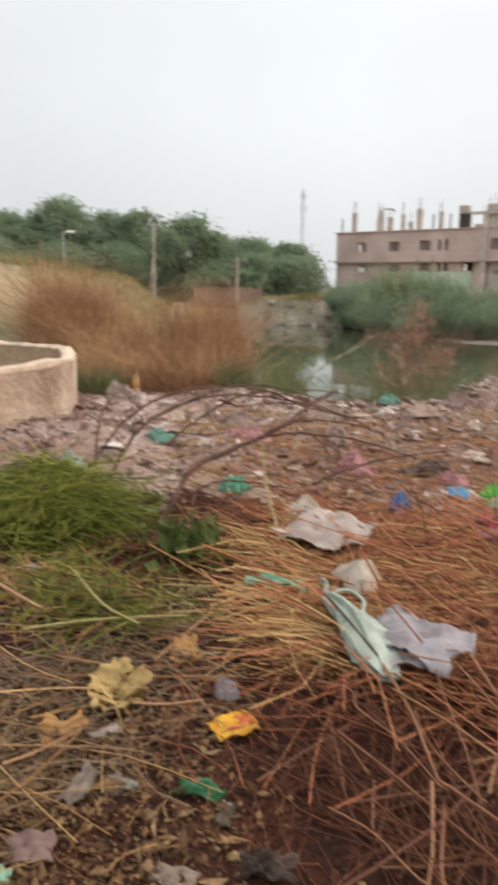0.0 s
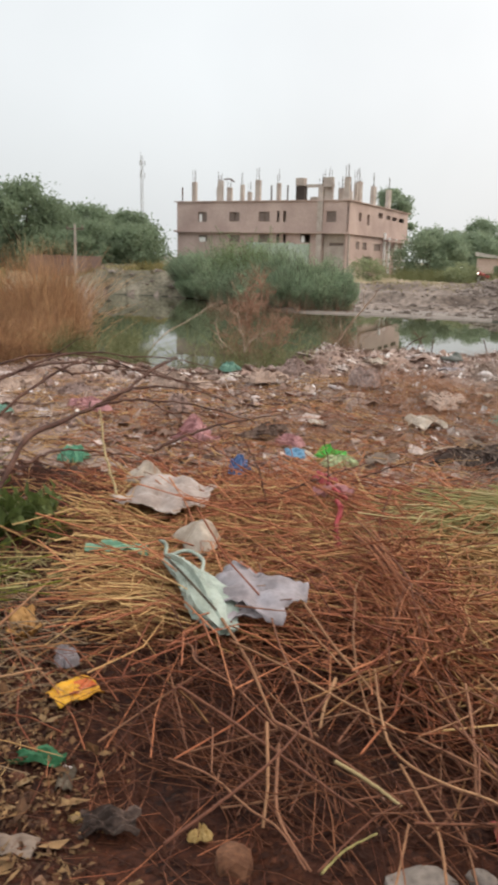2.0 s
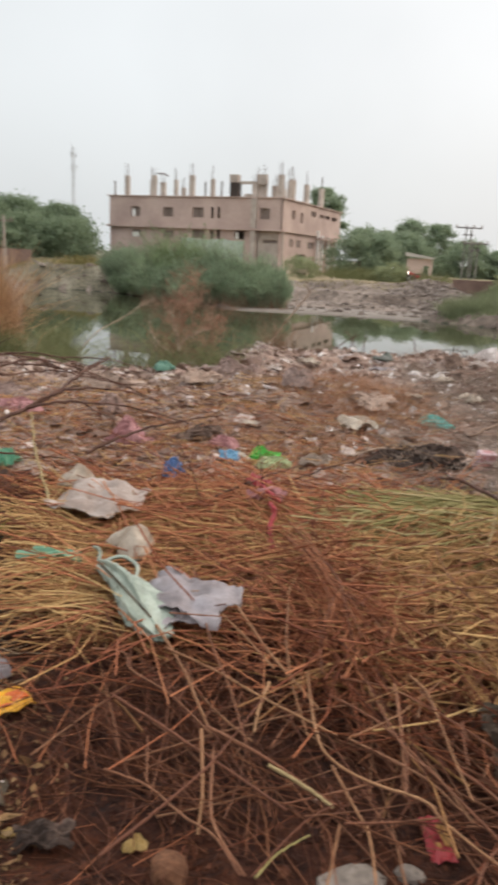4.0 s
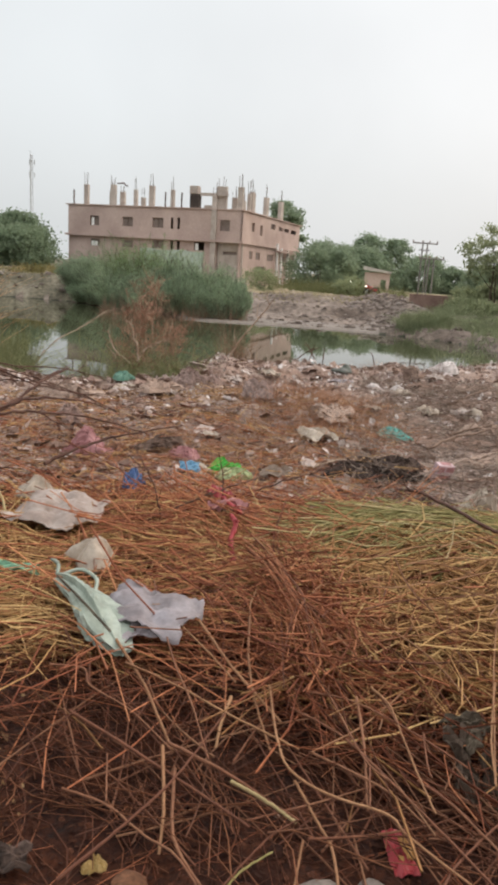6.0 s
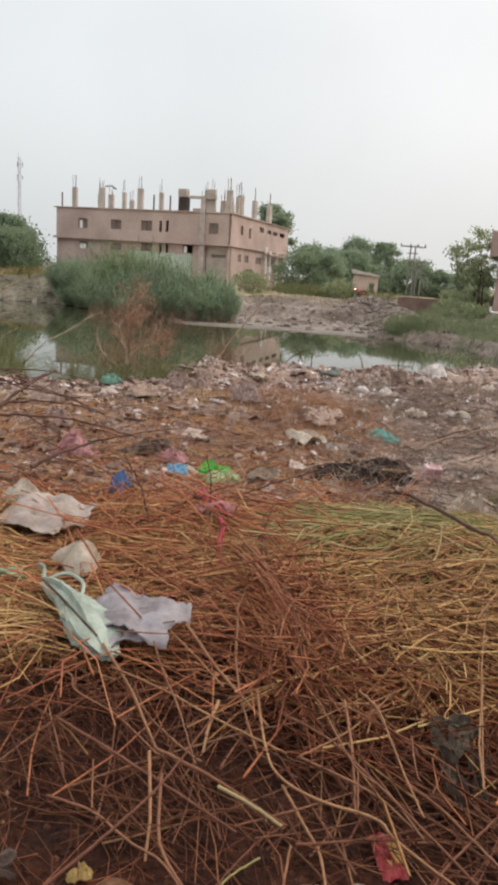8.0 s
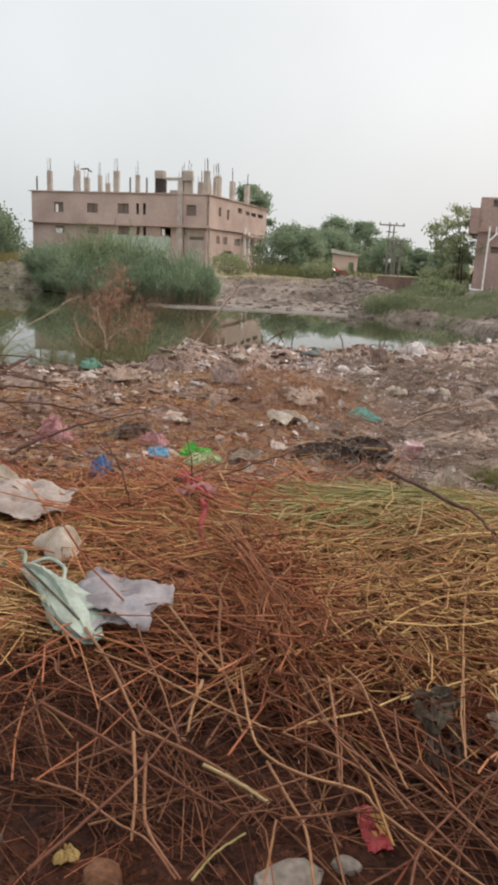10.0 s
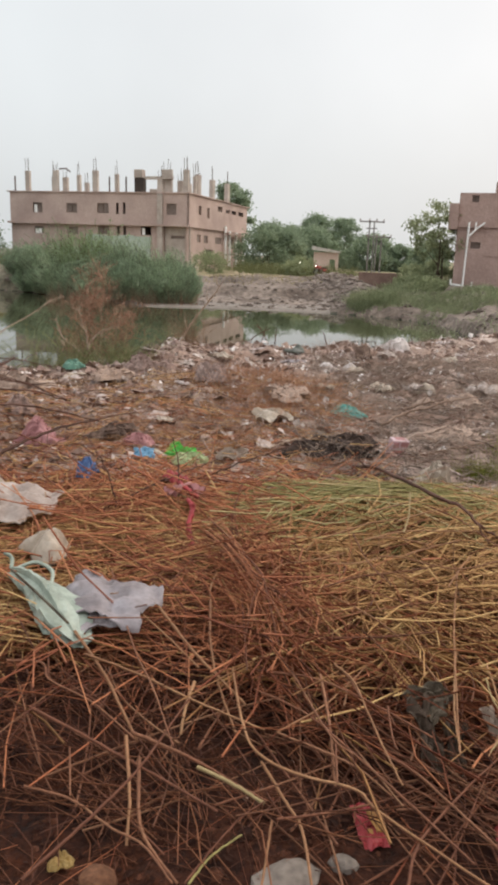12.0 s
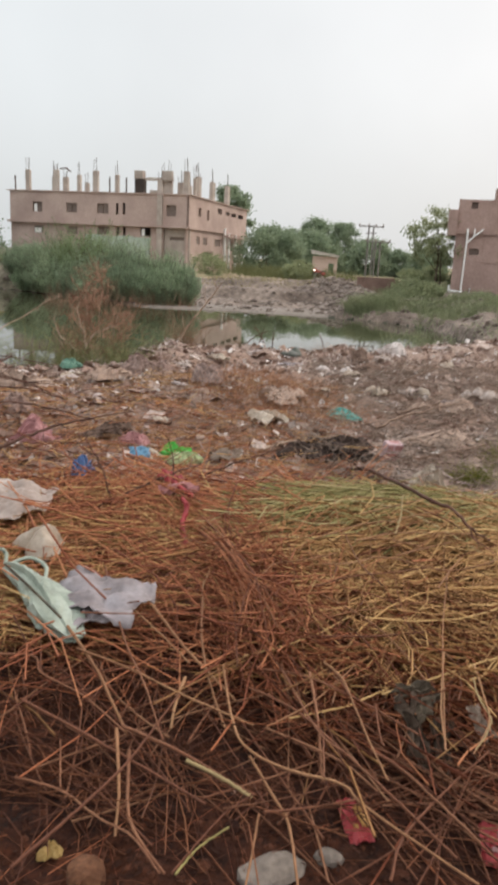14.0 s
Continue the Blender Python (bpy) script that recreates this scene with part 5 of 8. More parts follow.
def build_pole(x, y, top, label, lamp=False, stay=False, r=0.12, mat=None):
    z0 = ground_at(x, y)
    ob = thing("utility_pole", pose(x, y, z0), label, "pole")
    h = top - z0
    mat = mat or CONCRETE
    part("post", mesh_of("post", *tubes([[(0, 0, -0.2), (0, 0, h * 0.5), (0, 0, h)]], [[r, r * 0.85, r * 0.65]], 8), mat, smooth=True), ob)
    if lamp:
        rod_part("bracket", ob, [(0, 0, h - 0.1), (0.2, 0, h), (0.5, 0, h + 0.02)], 0.03, GALVANISED)
        box_part("lamp_head", ob, 0.3, 0.75, -0.09, 0.09, h - 0.05, h + 0.05, PIPE_WHITE, "white lamp head", 0.02)
    else:
        rod_part("crossarm", ob, [(-0.7, 0, h - 0.35), (0, 0.02, h - 0.35), (0.7, 0, h - 0.35)], 0.05, IRON, sides=4)
        for s in (-0.6, 0.0, 0.6):
            rod_part("insulator", ob, [(s, 0, h - 0.3), (s, 0, h - 0.2), (s, 0, h - 0.1)], 0.045, DARK)
    if stay:
        rod_part("stay", ob, [(-0.08, 0, h * 0.55), (-0.35, 0, h * 0.28), (-0.65, 0, -0.1)], 0.06, mat)
    return ob


def build_frame_pole(x, y, top, span, label):
    """Two legs side by side with long cross-arms."""
    z0 = ground_at(x, y)
    ob = thing("power_pole", pose(x, y, z0), label, "power pole")
    h = top - z0
    for s in (-0.3, 0.3):
        rod_part("post", ob, [(s, 0, -0.3), (s, 0, h * 0.5), (s * 0.9, 0, h + 0.1)], 0.09, WEATHERED)
    rod_part("crossarm", ob, [(-span / 2, 0, h), (0, 0, h), (span / 2, 0, h - 0.03)], 0.085, WEATHERED, sides=4)
    rod_part("crossarm", ob, [(-span * 0.22, 0, h - 0.8), (0, 0, h - 0.8), (span * 0.22, 0, h - 0.8)], 0.06, WEATHERED, sides=4)
    for s in (-0.48, -0.1, 0.18, 0.47):
        rod_part("insulator", ob, [(s * span, 0, h + 0.05), (s * span, 0, h + 0.2), (s * span, 0, h + 0.32)], 0.08, DARK)


def brick_wall(x0, y0, x1, y1, z0, z1, label):
    L = math.hypot(x1 - x0, y1 - y0)
    ob = thing("brick_wall", pose(x0, y0, 0, 0, 0, math.degrees(math.atan2(y1 - y0, x1 - x0))), label, "wall")
    box_part("wall", ob, 0, L, 0, 0.25, z0, z1, BRICK)
    box_part("coping", ob, -0.04, L + 0.04, -0.03, 0.28, z1, z1 + 0.06, BRICK)
    n = max(2, int(L / 2.6))
    for k in range(n):
        s = L * (k + 0.5) / n
        box_part("pier", ob, s - 0.16, s + 0.16, -0.1, 0.0, z0, z1 - 0.02, BRICK)
    return ob


def build_hut():
    x, y = 7.35, 84.7
    z0 = ground_at(x, y) - 0.1
    ob = thing("hut", pose(x, y, z0, 0, 0, -6), "small pinkish hut with a pale lean-to roof", "hut")
    h = 2.4 - z0
    part("wall", wall_mesh(2.7, 0, h - 0.32, [(1.75, 2.35, 0.2, 1.5)], 0.2, HUT_WALL), ob, "", pose(-1.35, 0, 0))
    part("wall", wall_mesh(2.4, 0, h - 0.34, [], 0.2, HUT_WALL), ob, "", pose(1.349, 0.22, 0) @ pose(0, 0, 0, 0, 0, 90))
    part("wall", wall_mesh(2.4, 0, h - 0.34, [], 0.2, HUT_WALL), ob, "", pose(-1.149, 0.22, 0) @ pose(0, 0, 0, 0, 0, 90))
    bm = bmesh.new()
    bmesh.ops.create_cube(bm, size=1)
    for v in bm.verts:
        v.co = Vector((v.co.x * 3.1, 1.25 + v.co.y * 3.2, h + 0.12 + v.co.z * (0.42 - 0.25 * (v.co.x + 0.5)) - 0.4 * (v.co.x + 0.5)))
    me = bpy.data.meshes.new("roof")
    bm.to_mesh(me)
    bm.free()
    me.materials.append(ROOF_SHEET)
    part("roof", me, ob, "pale sheet roof")


def build_second_house():
    """The brick house at the bank, with pale pipes on its face."""
    x, y, = 12.45, 49.45
    z0 = ground_at(x, y) - 0.6
    ob = thing("house", pose(x, y, 0, 0, 0, -14), "two-storey pinkish brick house with white pipes on its face", "house")
    part("wall", wall_mesh(9.0, z0, 5.7, [(0.75, 1.15, 5.15, 5.55), (0.9, 1.5, 2.35, 2.75), (4.2, 5.4, 2.2, 3.3)], 0.25, PLASTER_TWO), ob, "", pose(0.02, 0, 0))
    part("wall", wall_mesh(8.0, z0, 5.695, [(2.0, 3.0, 2.0, 3.2)], 0.25, PLASTER_TWO), ob, "", pose(0.27, 0.253, 0) @ pose(0, 0, 0, 0, 0, 90))
    # the same boards added here to keep the openings from going black
    for x0, x1, low, high in ((0.75, 1.15, 5.15, 5.55), (0.9, 1.5, 2.35, 2.75), (4.2, 5.4, 2.2, 3.3)):
        box_part("shutter", ob, x0 + 0.022, x1 + 0.018, 0.16, 0.2, low + 0.002, high - 0.002, OPENING_FILL)
    box_part("balcony", ob, -0.55, 0.015, -0.3, 3.0, 3.5, 5.05, PLASTER_TWO, "projecting brick bay")
    box_part("roof", ob, 0.3, 9.0, 0.27, 8.0, 5.2, 5.35, CONCRETE)
    box_part("partition", ob, 0.3, 9.0, 2.6, 2.8, z0, 5.15, DARK, "dark inner wall")
    box_part("water_tank", ob, 2.2, 3.6, 0.8, 2.2, 5.36, 6.5, PLASTER_TWO, "brick tank block on the roof", 0.03)
    # no parapet: a near-black box added so that the roof opening looks dark
    box_part("parapet", ob, 0.3, 1.8, 0.6, 0.8, 5.36, 5.75, NEAR_BLACK, "near-black box added behind the roof opening")
    box_part("panel", ob, 1.75, 4.0, -0.05, -0.005, 1.9, 3.6, PLASTER_TWO, "rendered wall panel")
    box_part("ledge", ob, 0.03, 9.0, -0.16, -0.003, 3.62, 3.75, PLASTER_TWO)
    box_part("plinth", ob, 0.03, 9.0, -0.2, -0.006, z0, -0.05, CONCRETE, "grey plinth")
    rod_part("drain_pipe", ob, [(0.72, -0.24, 3.95), (0.69, -0.24, 2.0), (0.66, -0.24, 0.02)], 0.065, PIPE_WHITE, "white drain pipe")
    rod_part("drain_pipe", ob, [(0.72, -0.24, 3.05), (1.15, -0.24, 3.5), (1.65, -0.24, 3.92)], 0.06, PIPE_WHITE, "white drain pipe")
    rod_part("drain_pipe", ob, [(1.12, -0.24, 3.45), (1.12, -0.24, 3.7), (1.13, -0.24, 3.95)], 0.05, PIPE_WHITE, "white drain pipe")
    rod_part("drain_pipe", ob, [(-0.1, -0.24, 0.42), (-0.1, -0.24, 0.12), (0.0, -0.24, 0.08), (0.66, -0.24, 0.02), (1.2, -0.24, -0.02), (1.22, -0.24, 0.3)], 0.08, PIPE_WHITE, "white drain pipe")
    rod_part("drain_pipe", ob, [(1.2, -0.24, -0.02), (1.24, -0.24, -0.25), (1.35, -0.24, -0.6)], 0.06, PIPE_WHITE, "white drain pipe")


def build_tank():
    """A round concrete tank, open on top, its rim worn."""
    cx, cy, R, wall, top = -8.34, 6.34, 2.8, 0.16, 0.6
    rng = np.random.default_rng(5)
    n = 96
    a = np.linspace(0, 2 * np.pi, n, endpoint=False)
    w = 0.02 * np.sin(a * 7 + 1) + 0.012 * rng.normal(size=n)
    rings = [(R, -0.5), (R + 0.0, top - 0.075), (R + 0.012, top - 0.06), (R + 0.014, top - 0.02), (R - 0.005, top), (R - wall + 0.02, top), (R - wall, top - 0.03), (R - wall, -0.1), (0.02, -0.12)]
    verts = []
    for i, (r, z) in enumerate(rings):
        rr = r + (rng.normal(0, 0.008, n) if 0 < i < 8 else 0)
        zz = z + (w if 2 < i < 7 else 0)
        verts.append(np.stack([rr * np.cos(a), rr * np.sin(a), np.broadcast_to(zz, n)], -1))
    ob = thing("water_tank", pose(cx, cy, 0), "open round sandy concrete tank with worn rim", "tank")
    for name, i0, i1, label in (("wall", 0, 2, ""), ("rim", 2, 6, "worn paler rim"), ("lining", 6, 8, "rough inner face")):
        v = np.concatenate(verts[i0:i1 + 1])
        i, j = np.meshgrid(np.arange(i1 - i0), np.arange(n), indexing="ij")
        quads = np.stack([i * n + j, i * n + (j + 1) % n, (i + 1) * n + (j + 1) % n, (i + 1) * n + j], -1).reshape(-1, 4)
        part(name, mesh_of(name, v, quads, TANK_INSIDE if name == "lining" else TANKWALL, smooth=True), ob, label)


build_mast()
build_pole(-38.85, 64.2, 7.2, "concrete power pole with a stay before the trees", stay=True, r=0.14)
build_pole(-27.5, 35.65, 4.3, "thin lamp pole with a white head", lamp=True, r=0.05, mat=GALVANISED)
build_pole(-25.4, 54.4, 3.6, "short pale concrete pole on the bank", r=0.12)
build_frame_pole(13.46, 94.0, 5.9, 3.0, "dark twin power pole with wide cross-arm")
build_frame_pole(14.4, 94.0, 4.15, 3.0, "dark twin power pole with low cross-arm")
brick_wall(7.55, 57.9, 10.6, 57.4, -1.6, 0.46, "dark brick yard wall at the bank")
brick_wall(-33.2, 61.7, -27.6, 64.4, -0.8, 1.2, "low brown brick wall beyond the dry grass")
sheet_fence = thing("fence", pose(-13.2, 72.0, 0, 0, 0, 0), "pale green sheet fence before the house", "fence")
for k in range(4):
    box_part("panel", sheet_fence, -2.9 + 1.5 * k, -1.42 + 1.5 * k, 0, 0.05, ground_at(-13.2, 72.0) - 0.3, 2.95 - 0.08 * (k % 2), NET)
for k in range(5):
    box_part("post", sheet_fence, -2.95 + 1.5 * k, -2.87 + 1.5 * k, 0.05, 0.13, ground_at(-13.2, 72.0) - 0.3, 3.0, IRON)
build_hut()


def wheel(ob, x):
    a = np.linspace(0, 2 * np.pi, 20)
    ring = np.stack([x + 0.28 * np.cos(a), np.zeros(20), 0.3 + 0.28 * np.sin(a)], -1)
    w = part("wheel", mesh_of("wheel", *tubes((ring * [1, 1, 1])[None], np.full((1, 20), 0.05), 6), NEAR_BLACK, smooth=True), ob, "dark tyre")
    for k in range(3):
        c, t = math.cos(math.pi * k / 3), math.sin(math.pi * k / 3)
        rod_part("spoke", w, [(x - 0.26 * c, 0, 0.3 - 0.26 * t), (x, 0, 0.3), (x + 0.26 * c, 0, 0.3 + 0.26 * t)], 0.012, GALVANISED)


def build_motorcycle():
    x, y = at_bearing(4.66, 70.0)
    ob = thing("motorcycle", pose(x, y, ground_at(x, y), 0, 0, 215), "small red motorcycle parked before the hut, headlamp lit", "motorcycle")
    wheel(ob, -0.62)
    wheel(ob, 0.62)
    box_part("tank", ob, 0.0, 0.42, -0.14, 0.14, 0.62, 0.86, RED_PAINT, "red fuel tank", 0.07)
    box_part("seat", ob, -0.62, 0.02, -0.13, 0.13, 0.66, 0.78, NEAR_BLACK, "dark seat", 0.04)
    box_part("side_panel", ob, -0.6, 0.0, -0.15, 0.15, 0.42, 0.655, RED_PAINT, "red side panel", 0.05)
    box_part("engine", ob, -0.1, 0.3, -0.14, 0.14, 0.24, 0.6, IRON, "", 0.05)
    box_part("fairing", ob, 0.44, 0.66, -0.16, 0.16, 0.66, 1.0, RED_PAINT, "red front fairing", 0.06)
    for side in (-0.09, 0.09):
        rod_part("fork", ob, [(0.46, side, 0.95), (0.54, side, 0.62), (0.62, side, 0.3)], 0.025, GALVANISED)
    rod_part("handlebar", ob, [(0.36, -0.36, 1.02), (0.46, 0, 1.0), (0.36, 0.36, 1.02)], 0.018, GALVANISED)
    box_part("headlamp", ob, 0.665, 0.72, -0.06, 0.06, 0.78, 0.9, LAMP_GLOW, "lit headlamp", 0.025)


build_motorcycle()


def build_lamp_post():
    x, y = at_bearing(3.06, 82.0)
    ob = thing("lamp_post", pose(x, y, ground_at(x, y)), "short post with a lit lamp beside the hut", "lamp post")
    rod_part("post", ob, [(0, 0, -0.1), (0, 0, 0.6), (0, 0, 1.1)], 0.03, IRON)
    box_part("lamp", ob, -0.06, 0.06, -0.06, 0.06, 1.08, 1.2, LAMP_GLOW, "small lit lamp", 0.03)


build_lamp_post()
build_second_house()
build_tank()


# ---- litter ----
def crumple_mesh(name, w, d, h, seed, mat, rings=9, around=22, folds=0.5, smooth=False):
    """A creased, slumped heap of thin plastic with a ragged outline, its underside closed."""
    rng = np.random.default_rng(seed)
    a = np.linspace(0, 2 * np.pi, around, endpoint=False)
    edge = 1 + 0.25 * np.sin(2 * a + rng.uniform(0, 6)) + 0.18 * np.sin(3 * a + rng.uniform(0, 6)) + rng.normal(0, 0.13, around)
    off = rng.uniform(-50, 50, 2)
    verts, r0 = [], np.linspace(1, 0.08, rings)
    for r in r0:
        x, y = r * edge * np.cos(a) * w / 2, r * edge * np.sin(a) * d / 2
        bulge = (1 - r ** 2) ** 0.6
        u, v = x / w * 3 + off[0], y / d * 3 + off[1]
        ridge = 1 - np.abs(vnoise(u * 1.6, v * 1.6, 1.0, seed))
        fine = 1 - np.abs(vnoise(u * 4, v * 4, 1.0, seed + 1))
        low = 0.5 + 0.5 * vnoise(u * 0.8, v * 0.8, 1.0, seed + 2)
        z = h * bulge * (0.25 + 0.75 * low) * (1 - folds + folds * ridge ** 2 * 1.5) + h * folds * 0.35 * fine * min(1, 3 * (1 - r)) + rng.normal(0, 0.03 * h, around)
        shift = rng.normal(0, 0.02, (2, around)) * (1 if r < 1 else 0)
        verts.append(np.stack([x + shift[0] * w, y + shift[1] * d, np.maximum(z, 0.004) if r < 1 else np.zeros(around)], -1))
    verts = np.concatenate(verts + [[[0, 0, verts[-1][:, 2].mean()]], [[0, 0, -0.005]]])
    i, j = np.meshgrid(np.arange(rings - 1), np.arange(around), indexing="ij")
    quads = np.stack([i * around + j, i * around + (j + 1) % around, (i + 1) * around + (j + 1) % around, (i + 1) * around + j], -1).reshape(-1, 4)
    j = np.arange(around)
    top, low = rings * around, rings * around + 1
    tris = np.concatenate([np.stack([(rings - 1) * around + j, (rings - 1) * around + (j + 1) % around, np.full(around, top)], -1),
                           np.stack([(j + 1) % around, j, np.full(around, low)], -1)])
    return mesh_of(name, verts, [quads, tris], mat, smooth=smooth)


def slack_mesh(name, w, d, h, seed, mat, lobes=0.14, tented=False):
    """A slack plastic bag lying down: a soft pillow with a lobed outline, long creases and a closed underside."""
    rng = np.random.default_rng(seed)
    rings, around = 16, 48
    a = np.linspace(0, 2 * np.pi, around, endpoint=False)
    q = rng.uniform(0, 6.28, 6)
    edge = 1 + lobes * np.sin(2 * a + q[0]) + 0.8 * lobes * np.sin(3 * a + q[1]) + 0.05 * np.sin(7 * a + q[2]) + 0.025 * np.sin(13 * a + q[3])
    verts = []
    for r in np.linspace(1, 0.05, rings):
        x, y = r * edge * np.cos(a), r * edge * np.sin(a)
        puff = np.sqrt(max(0.0, 1 - r * r)) * (0.55 + 0.45 * vnoise(x * 1.3 + 9 * q[4], y * 1.3, 1.0, seed))
        crease = 0.12 * (1 - r) * (1 - np.abs(np.sin(4 * x + 2 * y + q[5]))) + 0.16 * (1 - r) * (1 - np.abs(vnoise(x * 3 + q[4], y * 3, 1.0, seed + 3))) ** 2
        if tented:
            puff = 0.8 * (1 - r) ** 0.8 * (1 + 0.7 * vnoise(x * 2.2 + q[4], y * 2.2, 1.0, seed + 5) * r + 0.12 * np.sin(5 * a + q[2]) * r)
            x = x + 0.35 * (1 - r) ** 1.3
        z = h * (puff + crease) if r < 1 else 0.02 * h * np.abs(np.sin(9 * a))
        verts.append(np.stack([x * w / 2, y * d / 2, np.maximum(z, 0.002)], -1))
    verts = np.concatenate(verts + [[[0, 0, verts[-1][:, 2].mean()]], [[0, 0, -0.004]]])
    i, j = np.meshgrid(np.arange(rings - 1), np.arange(around), indexing="ij")
    quads = np.stack([i * around + j, i * around + (j + 1) % around, (i + 1) * around + (j + 1) % around, (i + 1) * around + j], -1).reshape(-1, 4)
    j = np.arange(around)
    tris = np.concatenate([np.stack([(rings - 1) * around + j, (rings - 1) * around + (j + 1) % around, np.full(around, rings * around)], -1),
                           np.stack([(j + 1) % around, j, np.full(around, rings * around + 1)], -1)])
    return mesh_of(name, verts, [quads, tris], mat, smooth=True)


def slack(name, x, y, z, w, d, h, mat, label, category, seed, turn=0.0, tilt=0.0, lobes=0.14, tented=False):
    return tagged(part(name, slack_mesh(name, w, d, h, seed, mat, lobes, tented), m=pose(x, y, z, tilt, 0, turn)), label, category)


def on_soil(x, y):
    """The soil near the camera lies lower than the dump: move such a place out by as much."""
    k = 1.075 if math.hypot(x, y) < 2.7 else 1.0
    return k * x, k * y


def heap(name, x, y, w, d, h, mat, label, category, seed, turn=0.0, z=None, folds=0.34, tilt=0.0, fine=1):
    if z is None:
        x, y = on_soil(x, y)
        z = ground_at(x, y) + 0.015
    me = crumple_mesh(name, 1.25 * w, 1.2 * d, 1.15 * h, seed, mat, 12, 34, folds)
    return tagged(part(name, me, m=pose(x, y, z, tilt, 0, turn)), label, category)


def sheet_mesh(name, w, d, seed, mat, n=9, relief=0.12, notch=0.1, smooth=False):
    """A thin torn sheet with folds and a ragged edge, closed on both sides."""
    rng = np.random.default_rng(seed)
    u, v = np.meshgrid(np.linspace(-0.5, 0.5, n), np.linspace(-0.5, 0.5, n))
    x = u * w * (1 + notch * np.sin(9 * v + rng.uniform(0, 6))) + rng.normal(0, notch * w / n * 1.2, u.shape)
    y = v * d * (1 + notch * np.sin(8 * u + rng.uniform(0, 6))) + rng.normal(0, notch * d / n * 1.2, u.shape)
    q = rng.uniform(0, 6, 3)
    s = max(w, d)
    z = relief * s * (0.5 * np.abs(np.sin(6 * u + 3 * v + q[0])) + 0.4 * np.abs(np.sin(8 * v - 3 * u + q[1])) + 0.3 * (1 - 4 * u * u)) + rng.normal(0, 0.012 * s, u.shape)
    z = z - z.min() + 0.003
    top = np.stack([x, y, z], -1).reshape(-1, 3)
    verts = np.concatenate([top, top - [0, 0, 0.003]])
    i, j = np.meshgrid(np.arange(n - 1), np.arange(n - 1), indexing="ij")
    f = np.stack([i * n + j, i * n + j + 1, (i + 1) * n + j + 1, (i + 1) * n + j], -1).reshape(-1, 4)
    ring = [*range(n), *[k * n + n - 1 for k in range(1, n)], *[(n - 1) * n + k for k in range(n - 2, -1, -1)], *[k * n for k in range(n - 2, 0, -1)]]
    ring = np.array(ring)
    side = np.stack([ring, np.roll(ring, -1), np.roll(ring, -1) + n * n, ring + n * n], -1)[:, ::-1]
    return mesh_of(name, verts, np.concatenate([f, f[:, ::-1] + n * n, side]), mat, smooth=smooth)


def sheet(name, x, y, w, d, mat, label, category, seed, turn=0.0, z=None, relief=0.12, n=9, tilt=0.0, notch=0.1, smooth=False):
    if z is None:
        x, y = on_soil(x, y)
        z = ground_at(x, y) + 0.004
    return tagged(part(name, sheet_mesh(name, w, d, seed, mat, n, relief, notch, smooth), m=pose(x, y, z, tilt, 0, turn)), label, category)


def build_mint_bag():
    """A carrier bag pulled long, its handles knotted at one end."""
    ob = thing("carrier_bag", pose(-0.82, 2.86, 0.02, 0, 0, -49) @ Matrix.Scale(0.8, 4), "pale mint green plastic carrier bag lying stretched on straw", "plastic bag")
    rng = np.random.default_rng(31)
    n, k = 22, 26
    s, a = np.linspace(0, 1, n), np.linspace(0, 2 * np.pi, k, endpoint=False)
    verts = []
    for t in s:
        half = 0.022 + 0.07 * step(t, 0.05, 0.55) * (1 - 0.55 * step(t, 0.8, 1.0)) + 0.012 * math.sin(11 * t)
        high = 0.022 + 0.05 * math.sin(math.pi * min(1, t * 1.05)) ** 0.8
        crease = 1 + 0.24 * np.sin(5 * a + 1.2 * t) + 0.16 * np.sin(9 * a - 1.5 * t) + rng.normal(0, 0.06, k)
        x = np.full(k, -0.42 + 0.84 * t) + 0.025 * np.sin(3 * a + 1)
        verts.append(np.stack([x, half * np.cos(a) * crease + 0.012 * math.sin(5 * t), high * (np.sin(a) * crease * 0.9 + 0.75) + 0.05 * (1 - t)], -1))
    verts = np.concatenate(verts)
    i, j = np.meshgrid(np.arange(n - 1), np.arange(k), indexing="ij")
    quads = np.stack([i * k + j, i * k + (j + 1) % k, (i + 1) * k + (j + 1) % k, (i + 1) * k + j], -1).reshape(-1, 4)
    ends = np.concatenate([np.stack([np.zeros(k - 2, int), np.arange(2, k), np.arange(1, k - 1)], -1), (n - 1) * k + np.stack([np.zeros(k - 2, int), np.arange(1, k - 1), np.arange(2, k)], -1)])
    part("body", mesh_of("body", verts, [quads, ends], MINT_BAG), ob)
    for p, name in (([(-0.40, 0.02, 0.09), (-0.36, 0.12, 0.12), (-0.24, 0.16, 0.10), (-0.12, 0.10, 0.09), (-0.02, 0.06, 0.10)], "handle"), ([(-0.41, 0, 0.09), (-0.47, 0.03, 0.13), (-0.50, 0.0, 0.16)], "handle")):
        c = curve_through(p, 16)
        part(name, mesh_of(name, *tubes(c[None], np.full((1, 16), 0.012), 5), MINT_BAG, smooth=True), ob)
    # a thin dark rod along the fold stands for the crease's shade
    fold = curve_through([(-0.34, -0.03, 0.12), (-0.1, -0.05, 0.135), (0.15, -0.06, 0.13), (0.36, -0.05, 0.10)], 16)
    part("crease", mesh_of("crease", *tubes(fold[None], np.full((1, 16), 0.007), 5), DARK_BAG, smooth=True), ob, "dark rod drawn as the shade of a fold")


